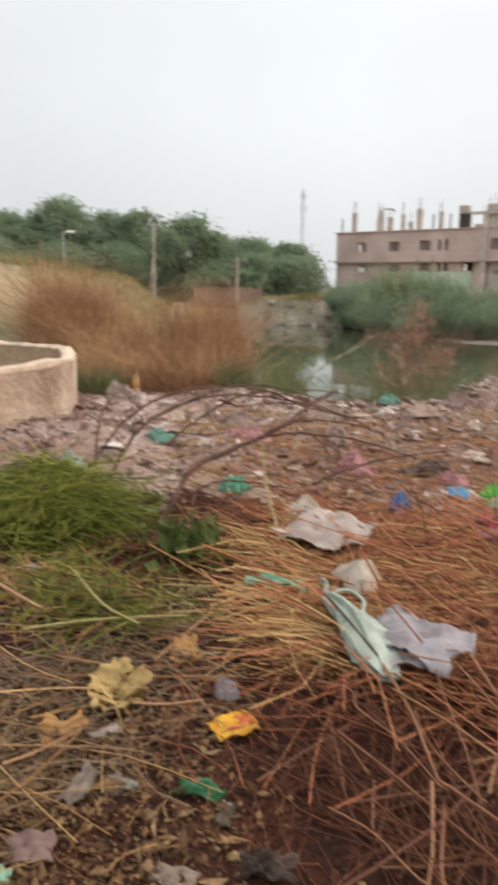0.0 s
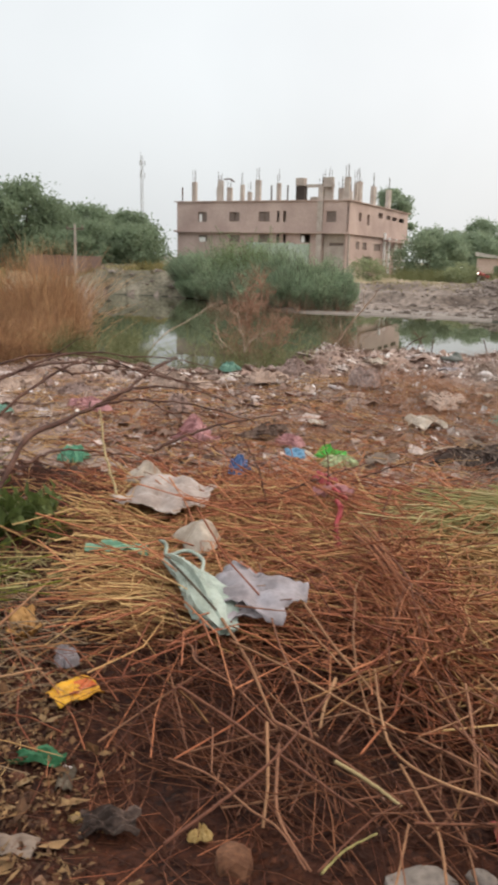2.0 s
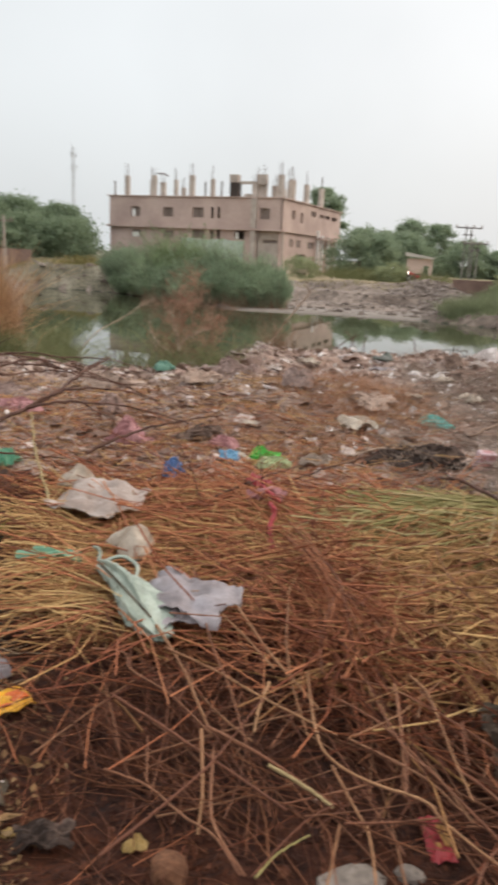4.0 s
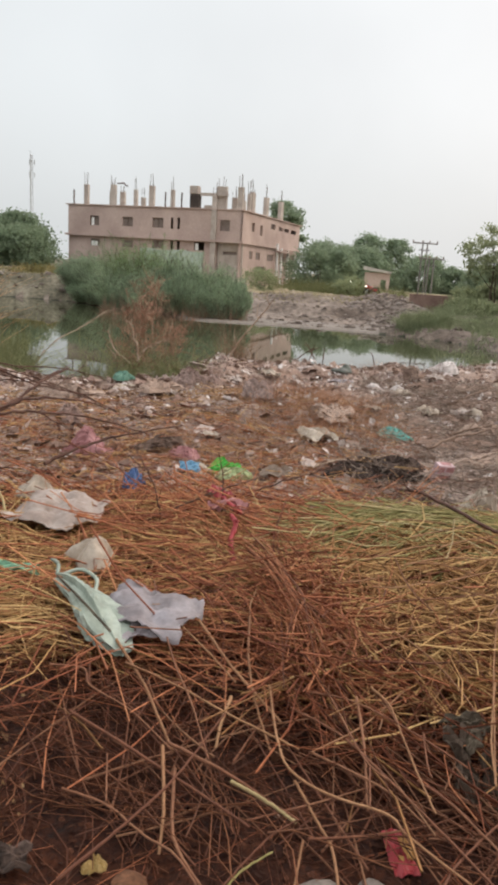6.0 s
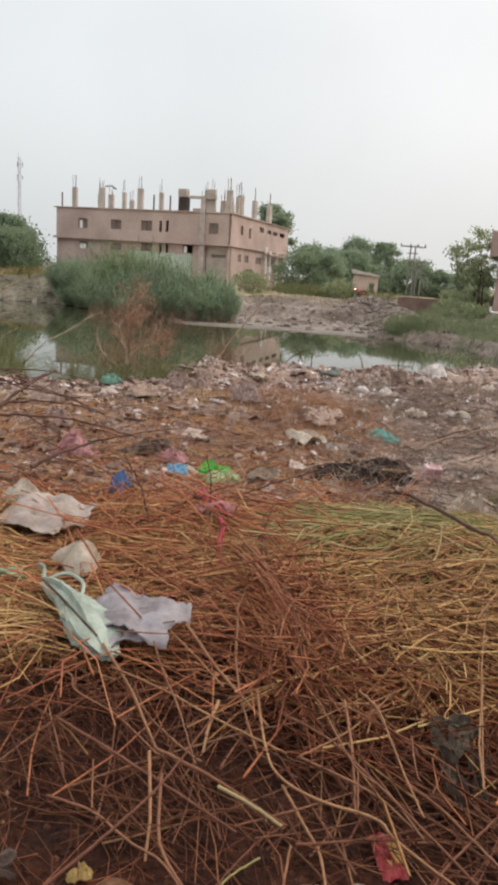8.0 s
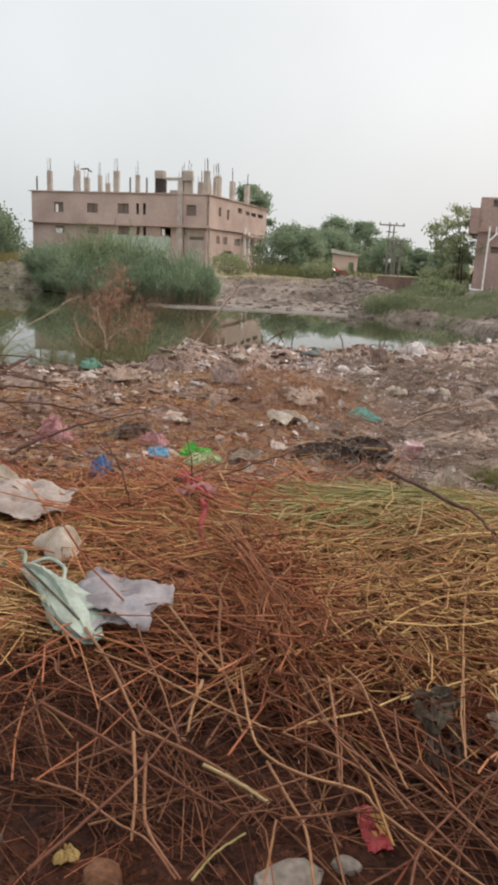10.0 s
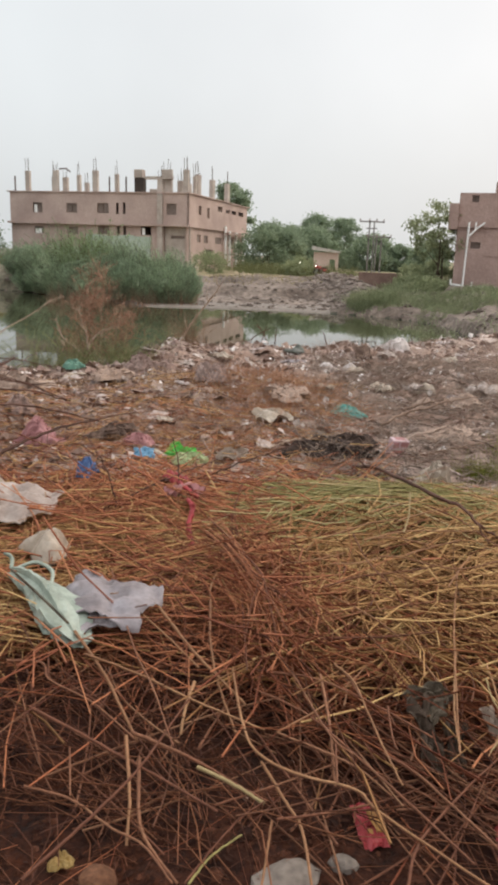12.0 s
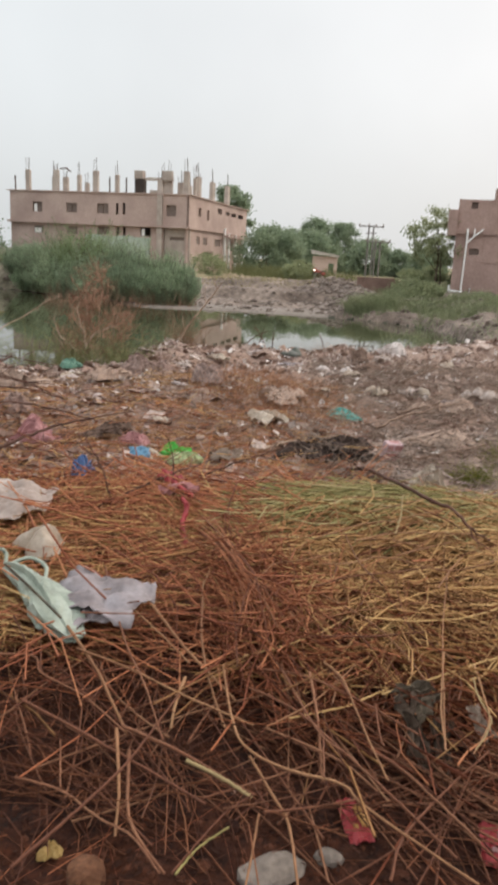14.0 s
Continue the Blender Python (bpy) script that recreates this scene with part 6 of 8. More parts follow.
def box_carton():
    ob = thing("carton", pose(1.2, 6.05, ground_at(1.2, 6.05) + 0.06, 12, 6, 20), "small pink and white printed carton on the dump", "carton")
    box_part("body", ob, -0.075, 0.075, -0.04, 0.04, -0.06, 0.11, CARTON, "", 0.004)
    for x0, x1, z0, z1 in ((-0.068, -0.02, 0.045, 0.095), (0.0, 0.066, 0.06, 0.1), (-0.06, 0.05, 0.0, 0.025), (-0.066, 0.066, -0.05, -0.02)):
        box_part("print", ob, x0, x1, -0.046, -0.042, z0, z1, DUSTY_ROSE, "pink printed bar")
    box_part("print", ob, -0.04, 0.05, -0.02, 0.025, 0.112, 0.115, DUSTY_ROSE, "pink printed bar")


def packet(x, y, w, d, turn, mat, second, label, seed, z=None, tilt=0):
    x, y = on_soil(x, y)
    ob = thing("snack_packet", pose(x, y, ground_at(x, y) + 0.012, tilt, 0, turn), label, "packet")
    part("wrapper", sheet_mesh("wrapper", w, d, seed, mat, 9, 0.16, 0.015), ob)
    part("print", sheet_mesh("print", w * 0.34, d * 0.5, seed + 1, second, 6, 0.10, 0.1), ob, "", pose(w * 0.24, d * 0.02, 0.024, 0, 0, 8))
    part("print", sheet_mesh("print", w * 0.2, d * 0.1, seed + 2, second, 5, 0.10, 0.1), ob, "", pose(-w * 0.08, -d * 0.16, 0.022, 0, 0, -15))


def bottle(x, y, lean, turn, mat, label, h=0.24, r=0.035):
    ob = thing("bottle", pose(x, y, ground_at(x, y) + 0.01, lean, 0, turn), label, "bottle")
    prof = [(0.0, 0.002), (r * 0.9, 0.0), (r, 0.02), (r, h * 0.3), (r * 0.93, h * 0.34), (r, h * 0.38), (r, h * 0.62), (r * 0.4, h * 0.84), (r * 0.38, h * 0.93)]
    a = np.linspace(0, 2 * np.pi, 14, endpoint=False)
    v = np.concatenate([np.stack([q * np.cos(a), q * np.sin(a), np.full(14, z)], -1) for q, z in prof])
    i, j = np.meshgrid(np.arange(len(prof) - 1), np.arange(14), indexing="ij")
    f = np.stack([i * 14 + j, i * 14 + (j + 1) % 14, (i + 1) * 14 + (j + 1) % 14, (i + 1) * 14 + j], -1).reshape(-1, 4)
    part("body", mesh_of("body", v, f, mat, smooth=True), ob)
    rod_part("cap", ob, [(0, 0, h * 0.92), (0, 0, h * 0.97), (0, 0, h)], r * 0.45, WHITE_BAG, "white cap", 10)


def stone(x, y, w, d, h, seed, mat, label, z=None):
    x, y = on_soil(x, y)
    rng = np.random.default_rng(seed)
    bm = bmesh.new()
    bmesh.ops.create_icosphere(bm, subdivisions=2, radius=0.5)
    for v in bm.verts:
        q = v.co.copy()
        v.co = Vector((q.x * w, q.y * d, max(q.z, -0.3) * h)) * (1 + 0.28 * noise.noise(q * 2.3 + Vector((seed, 0, 0))))
    me = bpy.data.meshes.new("stone")
    bm.to_mesh(me)
    bm.free()
    me.materials.append(mat)
    tagged(part("stone", me, m=pose(x, y, (ground_at(x, y) if z is None else z) + 0.2 * h, 0, 0, rng.uniform(0, 360))), label, "stone")


def branch(points, r0, r1, mat, label, seed, name="branch", twigs=0, category="branch", group="", wobble=0.004):
    """A bent stick with side twigs, one thing."""
    rng = np.random.default_rng(seed)
    c = curve_through(points, 26, wobble, seed)
    pieces = [tubes(c[None], (np.linspace(r0, r1, 26) * (1 + 15 * wobble * rng.normal(size=26)))[None], 6)]
    for _ in range(twigs):
        i = rng.integers(3, 24)
        along = c[min(i + 1, 25)] - c[i - 1]
        along /= np.linalg.norm(along)
        side = np.cross(along, rng.normal(size=3))
        side /= np.linalg.norm(side)
        L = rng.uniform(0.1, 0.45) * np.linalg.norm(c[-1] - c[0]) * 0.5
        tip = c[i] + L * (along * 0.75 + side * 0.6)
        t = curve_through([c[i], (c[i] + tip) / 2 + side * 0.06 * L, tip], 7, 0.003, seed + i)
        pieces.append(tubes(t[None], np.linspace(r0 * 0.45, r1 * 0.5, 7)[None], 4))
    return tagged(part(name, mesh_of(name, *join(*pieces), mat, smooth=True)), label, category, group)


def build_shredded_bag():
    """Torn strips of a dark bag caught on stalks."""
    ob = thing("plastic_bag", pose(0.64, 2.22, -0.1), "dark shredded plastic bag hanging in straw", "plastic bag")
    for n, (x, y, z, w, d, tilt, turn, m) in enumerate([(0.0, 0.1, 0.12, 0.13, 0.07, 20, 10, 1), (-0.03, 0.0, 0.06, 0.07, 0.17, 35, 12, 0), (0.06, -0.05, 0.03, 0.06, 0.15, 30, -14, 0), (-0.02, -0.1, 0.02, 0.06, 0.1, 30, 35, 0), (0.02, 0.03, 0.11, 0.05, 0.09, 25, -40, 1)]):
        part("strip", sheet_mesh("strip", w, d, 860 + n, (SHREDS, DARK_BAG)[m], 13, 0.34, 0.3), ob, ("", "paler torn edge")[m], pose(x, y, z, tilt, 0, turn))


build_mint_bag()
sheet("plastic_bag", -0.56, 2.85, 0.40, 0.27, GREY_BAG, "greyish lilac thin plastic bag torn flat on straw", "plastic bag", 41, -18, 0.05, 0.13, 19, 10, 0.1, True)
sheet("plastic_bag", -0.55, 2.74, 0.2, 0.12, GREY_BAG, "crumpled end of a grey plastic bag", "plastic bag", 42, 30, 0.03, 0.2, 11)
slack("plastic_bag", -0.97, 3.42, 0.05, 0.25, 0.21, 0.14, CREAM_BAG, "cream plastic bag tented over straw", "plastic bag", 43, 20, 8, 0.2, True)
sheet("plastic_sheet", -1.33, 4.0, 0.48, 0.42, WHITE_BAG, "dirty white plastic sheet folded over straw", "plastic sheet", 44, -22, 0.05, 0.15, 17, 8, 0.1, True)
slack("plastic_bag", -1.60, 4.34, 0.06, 0.24, 0.17, 0.14, CREAM_BAG, "white plastic bag bulging behind a sheet", "plastic bag", 45, 40, 0, 0.18, True)
heap("plastic_bag", -1.08, 4.80, 0.13, 0.11, 0.13, BLUE_BAG, "small blue crumpled plastic bag", "plastic bag", 46, 10, 0.03)
sheet("plastic_sheet", -1.0, 4.76, 0.2, 0.12, DARK_BAG, "grey plastic flap beside a blue bag", "plastic sheet", 47, 10)
sheet("plastic_bag", -0.78, 5.36, 0.15, 0.13, SKY_BAG, "light blue plastic wrapper", "plastic bag", 48, 12, ground_at(-0.79, 5.36) + 0.05, 0.25, 9, 18)
heap("plastic_bag", -0.56, 5.80, 0.21, 0.15, 0.14, LIME_BAG, "bright green plastic bag", "plastic bag", 49, 15)
sheet("plastic_bag", -0.44, 5.86, 0.12, 0.07, LIME_BAG, "bright green torn plastic strip", "plastic bag", 50, 10, None, 0.3)
heap("plastic_bag", -0.45, 5.42, 0.20, 0.14, 0.09, PALE_GREEN_BAG, "pale green plastic bag", "plastic bag", 51, -10)
heap("plastic_bag", -1.69, 5.95, 0.34, 0.28, 0.3, DUSTY_ROSE, "dusty pink plastic bag", "plastic bag", 52, 10, None, 0.06)
heap("plastic_bag", -1.08, 5.95, 0.3, 0.2, 0.1, ROTTEN, "dark brown rotten bag", "plastic bag", 53, 30)
heap("cloth", -0.90, 5.82, 0.16, 0.14, 0.08, DUSTY_ROSE, "dull pinkish rag lying on the dump", "rag", 54, 0)
heap("plastic_bag", -0.80, 5.6, 0.24, 0.14, 0.07, CREAM_BAG, "beige plastic bag lying on the dump", "plastic bag", 55, 5)
sheet("plastic_bag", -0.14, 5.5, 0.24, 0.17, PAPER, "tan paper bag lying crumpled", "paper bag", 56, 5, None, 0.3, 9, 8, 0.14)
heap("plastic_bag", 0.95, 7.55, 0.30, 0.18, 0.11, TEAL_BAG, "teal plastic bag lying on the dump", "plastic bag", 57, -10)
sheet("plastic_bag", 0.11, 6.15, 0.15, 0.13, SCRAP, "white crumpled plastic bag", "plastic bag", 58, 40, None, 0.5, 8, 10, 0.16)
sheet("plastic_bag", 0.2, 7.12, 0.34, 0.26, CREAM_BAG, "off-white plastic bag lying on the dump", "plastic bag", 59, 15, None, 0.3, 10, 8, 0.16)
heap("plastic_bag", 1.28, 5.05, 0.18, 0.15, 0.2, CREAM_BAG, "whitish plastic lump lying on the dump", "plastic bag", 61, 20)
slack("plastic_bag", 0.70, 13.2, ground_at(0.70, 13.2), 0.42, 0.3, 0.16, DULL_GREY, "dull grey-green slack bag at the dump's crest", "plastic bag", 790, 15)
sheet("board", 1.78, 12.5, 0.3, 0.26, ROTTEN, "dark broken board leaning on litter", "board", 791, 20, ground_at(1.78, 12.5) + 0.08, 0.05, 7, 50, 0.06)
slack("plastic_bag", 1.18, 11.85, ground_at(1.18, 11.85), 0.42, 0.3, 0.17, SACK, "whitish slack plastic bag on the dump", "plastic bag", 792, 30)
slack("plastic_bag", 1.5, 11.7, ground_at(1.5, 11.7), 0.3, 0.24, 0.13, SACK, "small whitish slack plastic bag on the dump", "plastic bag", 793, -20)
slack("plastic_bag", 2.05, 9.1, ground_at(2.05, 9.1), 0.32, 0.24, 0.2, CREAM_BAG, "dirty cream rounded bag on the dump", "plastic bag", 794, 10)
heap("sack", 2.62, 14.3, 0.44, 0.3, 0.24, SACK, "pale filled sack on the crest of the dump", "sack", 62, 5, -0.16, 0.03)
sheet("plastic_bag", 1.55, 9.0, 0.28, 0.22, CREAM_BAG, "off-white plastic bag lying on the dump", "plastic bag", 63, 60, None, 0.35, 9, 10, 0.16)
sheet("plastic_sheet", 2.95, 9.4, 0.48, 0.40, WHITE_BAG, "whitish thin plastic sheet", "plastic sheet", 64, 10, None, 0.4, 13)
sheet("plastic_sheet", 2.55, 9.0, 0.45, 0.14, GREY_BAG, "grey plastic strip lying on the dump", "plastic sheet", 65, 8)
heap("plastic_bag", -2.25, 4.72, 0.16, 0.14, 0.13, MINT_GREEN, "green crumpled plastic bag", "plastic bag", 66, 0, 0.04)
heap("plastic_bag", -2.95, 6.5, 0.3, 0.2, 0.13, DUSTY_ROSE, "faded red plastic bag under twigs", "plastic bag", 67, 0)
heap("plastic_bag", -3.75, 6.25, 0.26, 0.2, 0.13, DULL_GREEN, "dull greenish plastic bag lying on the dump", "plastic bag", 68, 0)
heap("plastic_bag", -3.9, 5.0, 0.26, 0.2, 0.13, MINT_BAG, "mint and white plastic bag", "plastic bag", 69, 0)
heap("cloth", -4.15, 4.75, 0.4, 0.26, 0.12, PINK_BAG, "dull reddish rag lying on the dump", "rag", 70, 0)
heap("plastic_bag", -5.85, 8.75, 0.3, 0.2, 0.28, WHITE_BAG, "white plastic bag at the dump's edge", "plastic bag", 71, 0)
heap("plastic_bag", -2.41, 9.95, 0.26, 0.2, 0.13, DULL_GREEN, "dull green plastic bag by the water", "plastic bag", 72, 0, -0.05)
sheet("plastic_bag", -1.34, 3.26, 0.3, 0.08, PALE_MINT, "green plastic strip on straw", "plastic strip", 73, 5, 0.0, 0.2)
def torn_film(x, y, size, mat, label, seed, pieces=7):
    """Thin film torn into lobes that stand and curl round a middle."""
    rng = np.random.default_rng(seed)
    ob = thing("plastic_scrap", pose(x, y, ground_at(x, y) + 0.03, 0, 0, 20), label, "plastic scrap")
    for k in range(pieces):
        a = 6.28 * k / pieces + rng.normal(0, 0.3)
        w, d = size * rng.uniform(0.3, 0.5), size * rng.uniform(0.4, 0.6)
        m = pose(0.3 * size * math.cos(a), 0.3 * size * math.sin(a), 0.1 * size + 0.12 * size * math.sin(a), rng.uniform(15, 55), rng.normal(0, 15), math.degrees(a) - 90 + rng.normal(0, 20))
        part("lobe", sheet_mesh("lobe", w, d, seed + k, mat, 9, 0.25, 0.14, True), ob, "", m)


torn_film(-1.545, 2.17, 0.25, STRAW_PLASTIC, "straw-yellow torn plastic film caught in straw", 750, 9)
torn_film(-1.60, 1.89, 0.17, ORANGE_SCRAP, "faded orange torn plastic film on soil", 760, 5)
torn_film(-1.45, 2.55, 0.17, ORANGE_SCRAP, "faded orange plastic shred in straw", 770, 5)
sheet("plastic_scrap", -1.35, 1.68, 0.07, 0.13, GREY_FILM, "dull grey crumpled film on waste", "plastic scrap", 780, -15, -0.06, 0.2, 13, 25, 0.1, True)
sheet("plastic_scrap", -1.27, 1.74, 0.07, 0.07, GREY_FILM, "dull grey crumpled film on waste", "plastic scrap", 781, 25, -0.07, 0.25, 11, 20, 0.12, True)
sheet("plastic_scrap", -1.22, 1.75, 0.05, 0.035, PALE_MINT_DULL, "dull greenish film scrap on waste", "plastic scrap", 782, 10, -0.06, 0.2, 9, 15, 0.12, True)
sheet("plastic_strip", -1.44, 1.94, 0.03, 0.1, WHITE_BAG, "curled dirty white plastic strip", "plastic strip", 783, -50, -0.06, 0.3, 9, 10, 0.08, True)
sheet("plastic_bag", -0.96, 1.72, 0.17, 0.06, GREEN_BAG, "dark green bottle shard", "plastic scrap", 78, 15, None, 0.3)
sheet("plastic_scrap", -0.86, 1.70, 0.05, 0.1, DARK_BAG, "grey plastic strip lying on the dump", "plastic scrap", 79, 15, None, 0.2, notch=0.03)
sheet("paper_scrap", -0.87, 1.42, 0.13, 0.07, PAPER, "beige torn paper lying on the dump", "paper", 81, 8, None, 0.15, notch=0.03)
sheet("plastic_scrap", -1.34, 1.43, 0.13, 0.10, FADED, "faded pinkish plastic film lying on waste", "plastic scrap", 82, 28, -0.09, 0.22, 15, 12, 0.12, True)
sheet("plastic_scrap", -1.36, 1.32, 0.07, 0.06, PALE_MINT, "mint green film scrap on waste", "plastic scrap", 784, 10, -0.1, 0.2, 9, 10, 0.12, True)
heap("plastic_cup", -1.21, 2.42, 0.07, 0.07, 0.07, GREY_BAG, "grey crushed plastic cup", "cup", 83, 0, None, 0.3)
heap("plastic_cup", -1.17, 2.32, 0.055, 0.05, 0.045, WHITE_BAG, "white crushed plastic cup", "cup", 84, 0, None, 0.3)
heap("plastic_scrap", -0.43, 1.6, 0.05, 0.045, 0.03, STRAW_PLASTIC, "yellow plastic scrap on soil", "plastic scrap", 85, 0)
sheet("plastic_bag", -0.72, 1.68, 0.16, 0.09, CHARRED, "crumpled blackened plastic bag on the soil", "plastic bag", 901, 15, -0.14, 0.35, 11, 4)
heap("plastic_scrap", -0.94, 1.87, 0.022, 0.02, 0.015, SACK, "small white plastic scrap on the soil", "plastic scrap", 902, 0, -0.12, 0.1)
heap("plastic_scrap", -0.83, 1.7, 0.03, 0.035, 0.02, STRAW_PLASTIC, "yellow plastic scrap on the soil", "plastic scrap", 903, 0, -0.14, 0.3)
build_shredded_bag()
sheet("plastic_scrap", 0.83, 2.2, 0.05, 0.12, PAPER, "dirty grey torn plastic in straw", "plastic scrap", 87, 20, 0.0, 0.3, 9, 20)
packet(-1.0, 2.06, 0.17, 0.13, 52, YELLOW_BAG, FLAME, "orange-yellow and red snack packet on soil", 88)
packet(0.36, 1.755, 0.075, 0.14, 14, RED_BAG, ORANGE_SCRAP, "red snack packet with yellow print", 90, None, 15)
packet(0.73, 1.69, 0.09, 0.14, -10, RED_BAG, PINK_BAG, "red crumpled snack packet", 92, None, 10)
stone(0.13, 1.575, 0.20, 0.12, 0.07, 3, STONE, "pale grey flat stone on soil")
stone(0.28, 1.635, 0.085, 0.06, 0.05, 4, STONE, "small grey stone on dark soil with stalk shade")
stone(-0.33, 1.55, 0.14, 0.11, 0.07, 5, CLAY, "brown earth clod on dark soil with stalk shade")
stone(0.02, 2.15, 0.06, 0.06, 0.05, 6, CLAY, "brown earth clod on dark soil with stalk shade")
box_carton()
bottle(-6.2, 9.6, -12, 20, GLASS_BROWN, "brown plastic bottle standing in weeds", 0.36, 0.06)
bottle(-2.68, 3.08, 62, 20, SKY_BAG, "small blue capped bottle in the grass", 0.15, 0.026)
sheet("ribbon", -0.37, 4.2, 0.22, 0.07, DUSTY_ROSE, "pinkish plastic ribbon caught on twigs", "plastic ribbon", 95, 20, 0.1, 0.4, 9)
branch([(-0.33, 3.95, 0.16), (-0.3, 3.86, 0.14), (-0.31, 3.76, 0.06), (-0.27, 3.68, -0.02)], 0.013, 0.016, RED_BAG, "red plastic ribbon hanging in straw", 98, "ribbon", 1, "plastic ribbon")
branch([(-0.42, 4.3, 0.15), (-0.36, 4.15, 0.16), (-0.28, 4.05, 0.14)], 0.012, 0.01, RED_BAG, "faded red plastic ribbon on twigs", 99, "ribbon", 2, "plastic ribbon")
sheet("ribbon", -0.45, 4.5, 0.1, 0.2, RED_BAG, "faded red plastic strip on twigs", "plastic ribbon", 97, 40, 0.08, 0.3, 9)
# mounds of matted rubbish and pale bags on the crest
for n, (x, y, w, d, h, m) in enumerate([(-1.44, 9.8, 0.5, 0.4, 0.24, 0), (-0.47, 8.6, 0.34, 0.26, 0.2, 0), (-1.74, 9.0, 0.45, 0.3, 0.14, 1), (-1.13, 6.0, 0.34, 0.2, 0.08, 2), (0.36, 8.1, 0.6, 0.4, 0.13, 1),
                                        (-0.1, 7.7, 0.4, 0.24, 0.1, 0), (-2.6, 8.2, 0.55, 0.34, 0.2, 1), (-3.4, 7.4, 0.5, 0.3, 0.18, 0), (2.1, 8.1, 0.6, 0.36, 0.14, 1), (1.75, 6.5, 0.6, 0.3, 0.1, 1),
                                        (-4.4, 7.8, 0.5, 0.35, 0.2, 1), (0.9, 10.2, 0.6, 0.3, 0.14, 1), (-2.2, 7.0, 0.4, 0.26, 0.1, 0), (2.6, 11.2, 0.6, 0.4, 0.16, 1)]):
    heap("rubbish_mound", x, y, w, d, h, (CLODS, FUZZ, ROTTEN)[m], ("brown lump of earth and rubbish", "grey-brown matted mound of dead weeds", "dark brown rotten mound of rubbish")[m] + " on the dump", "mound", 700 + n, 25 * n, None, 0.5)
for n, (x, y, w, d, h) in enumerate([(1.15, 10.9, 0.32, 0.2, 0.12), (1.49, 11.0, 0.24, 0.18, 0.12), (-1.55, 9.05, 0.16, 0.12, 0.09), (-0.82, 6.9, 0.14, 0.1, 0.06), (-0.22, 6.6, 0.2, 0.1, 0.06), (0.8, 8.6, 0.2, 0.12, 0.08),
                                     (1.98, 9.1, 0.24, 0.18, 0.13), (-2.3, 9.6, 0.3, 0.2, 0.1), (-0.95, 10.4, 0.34, 0.14, 0.08), (-0.5, 11.3, 0.36, 0.14, 0.1), (2.2, 12.6, 0.26, 0.2, 0.1), (3.3, 12.4, 0.3, 0.2, 0.12)]):
    sheet("plastic_bag", x, y, 1.1 * w, 1.4 * d, (WHITE_BAG, CREAM_BAG)[n % 2], "pale crumpled plastic bag half buried on the dump", "plastic bag", 740 + n, 35 * n, None, 0.8 * h / w, 9, 6, 0.18)
sheet("plastic_sheet", 0.65, 12.4, 0.42, 0.24, GREY_BAG, "greyish plastic sheet on the crest", "plastic sheet", 760, 5, None, 0.2, 11)
sheet("board", 1.71, 11.9, 0.3, 0.2, ROTTEN, "dark brown rotten board standing in rubbish", "board", 761, 10, None, 0.06, 7, 50, 0.04)
# low lumps of earth beside the grass heap
for n, (x, y, w, d, h) in enumerate([(-2.0, 2.95, 0.3, 0.2, 0.07), (-2.35, 2.8, 0.3, 0.2, 0.06)]):
    heap("earth_lump", x, y, w, d, h, CLAY, "low brown crumbly lump of earth", "earth", 780 + n, 40 * n, None, 0.3)
# the burnt patch
for n, (x, y, w, d, h) in enumerate([(0.45, 5.8, 0.34, 0.24, 0.09), (0.76, 5.97, 0.4, 0.26, 0.10), (0.62, 5.7, 0.3, 0.16, 0.07)]):
    heap("burnt_ash", x, y, w, d, h, CHARRED, "charred black ash heap on the dump", "ash", 110 + n, 20 * n, None, 0.6, 0, 2)

# bare branches arched over the dump
ARCH = "bare arched branches"


def arched(seed, r, twigs, *points):
    branch(list(points), r * 1.35, r * 0.45, TWIG, "dark bare branch arched over the litter", seed, twigs=twigs, group=ARCH)


arched(300, 0.008, 3, (-2.91, 4.77, 0.52), (-2.76, 4.97, 0.61), (-2.6, 5.17, 0.69), (-2.42, 5.48, 0.7), (-2.21, 5.78, 0.64), (-1.97, 6.07, 0.6), (-1.68, 6.37, 0.5))
arched(301, 0.009, 3, (-2.65, 4.46, 0.39), (-2.57, 4.62, 0.49), (-2.4, 4.94, 0.65), (-2.22, 5.23, 0.69), (-2.04, 5.52, 0.55), (-1.75, 5.83, 0.44), (-1.5, 6, 0.29))
arched(302, 0.016, 3, (-2.3, 3.65, -0.05), (-2.29, 4.09, 0.3), (-2.25, 4.45, 0.35), (-2.14, 4.83, 0.4), (-2.03, 5.2, 0.48), (-1.98, 5.54, 0.56), (-1.88, 5.9, 0.63))
arched(303, 0.009, 2, (-2.14, 4.83, 0.4), (-2.03, 4.99, 0.47), (-1.88, 5.15, 0.51), (-1.63, 5.45, 0.46), (-1.4, 5.62, 0.36))
arched(304, 0.009, 2, (-2.12, 4.84, 0.41), (-1.92, 4.92, 0.45), (-1.73, 5.1, 0.42), (-1.45, 5.29, 0.36), (-1.12, 5.48, 0.23))
arched(305, 0.01, 2, (-1.73, 4.9, 0.1), (-1.55, 5.06, 0.18), (-1.38, 5.32, 0.22), (-1.19, 5.57, 0.23), (-0.91, 5.83, 0.25))
arched(306, 0.009, 2, (-3.16, 4.29, -0.02), (-3.25, 4.47, 0.4), (-3.32, 4.67, 0.57), (-3.32, 4.91, 0.67))
arched(307, 0.008, 1, (-2.24, 4, 0.2), (-2.14, 4.39, 0.2), (-1.85, 4.85, 0.06))
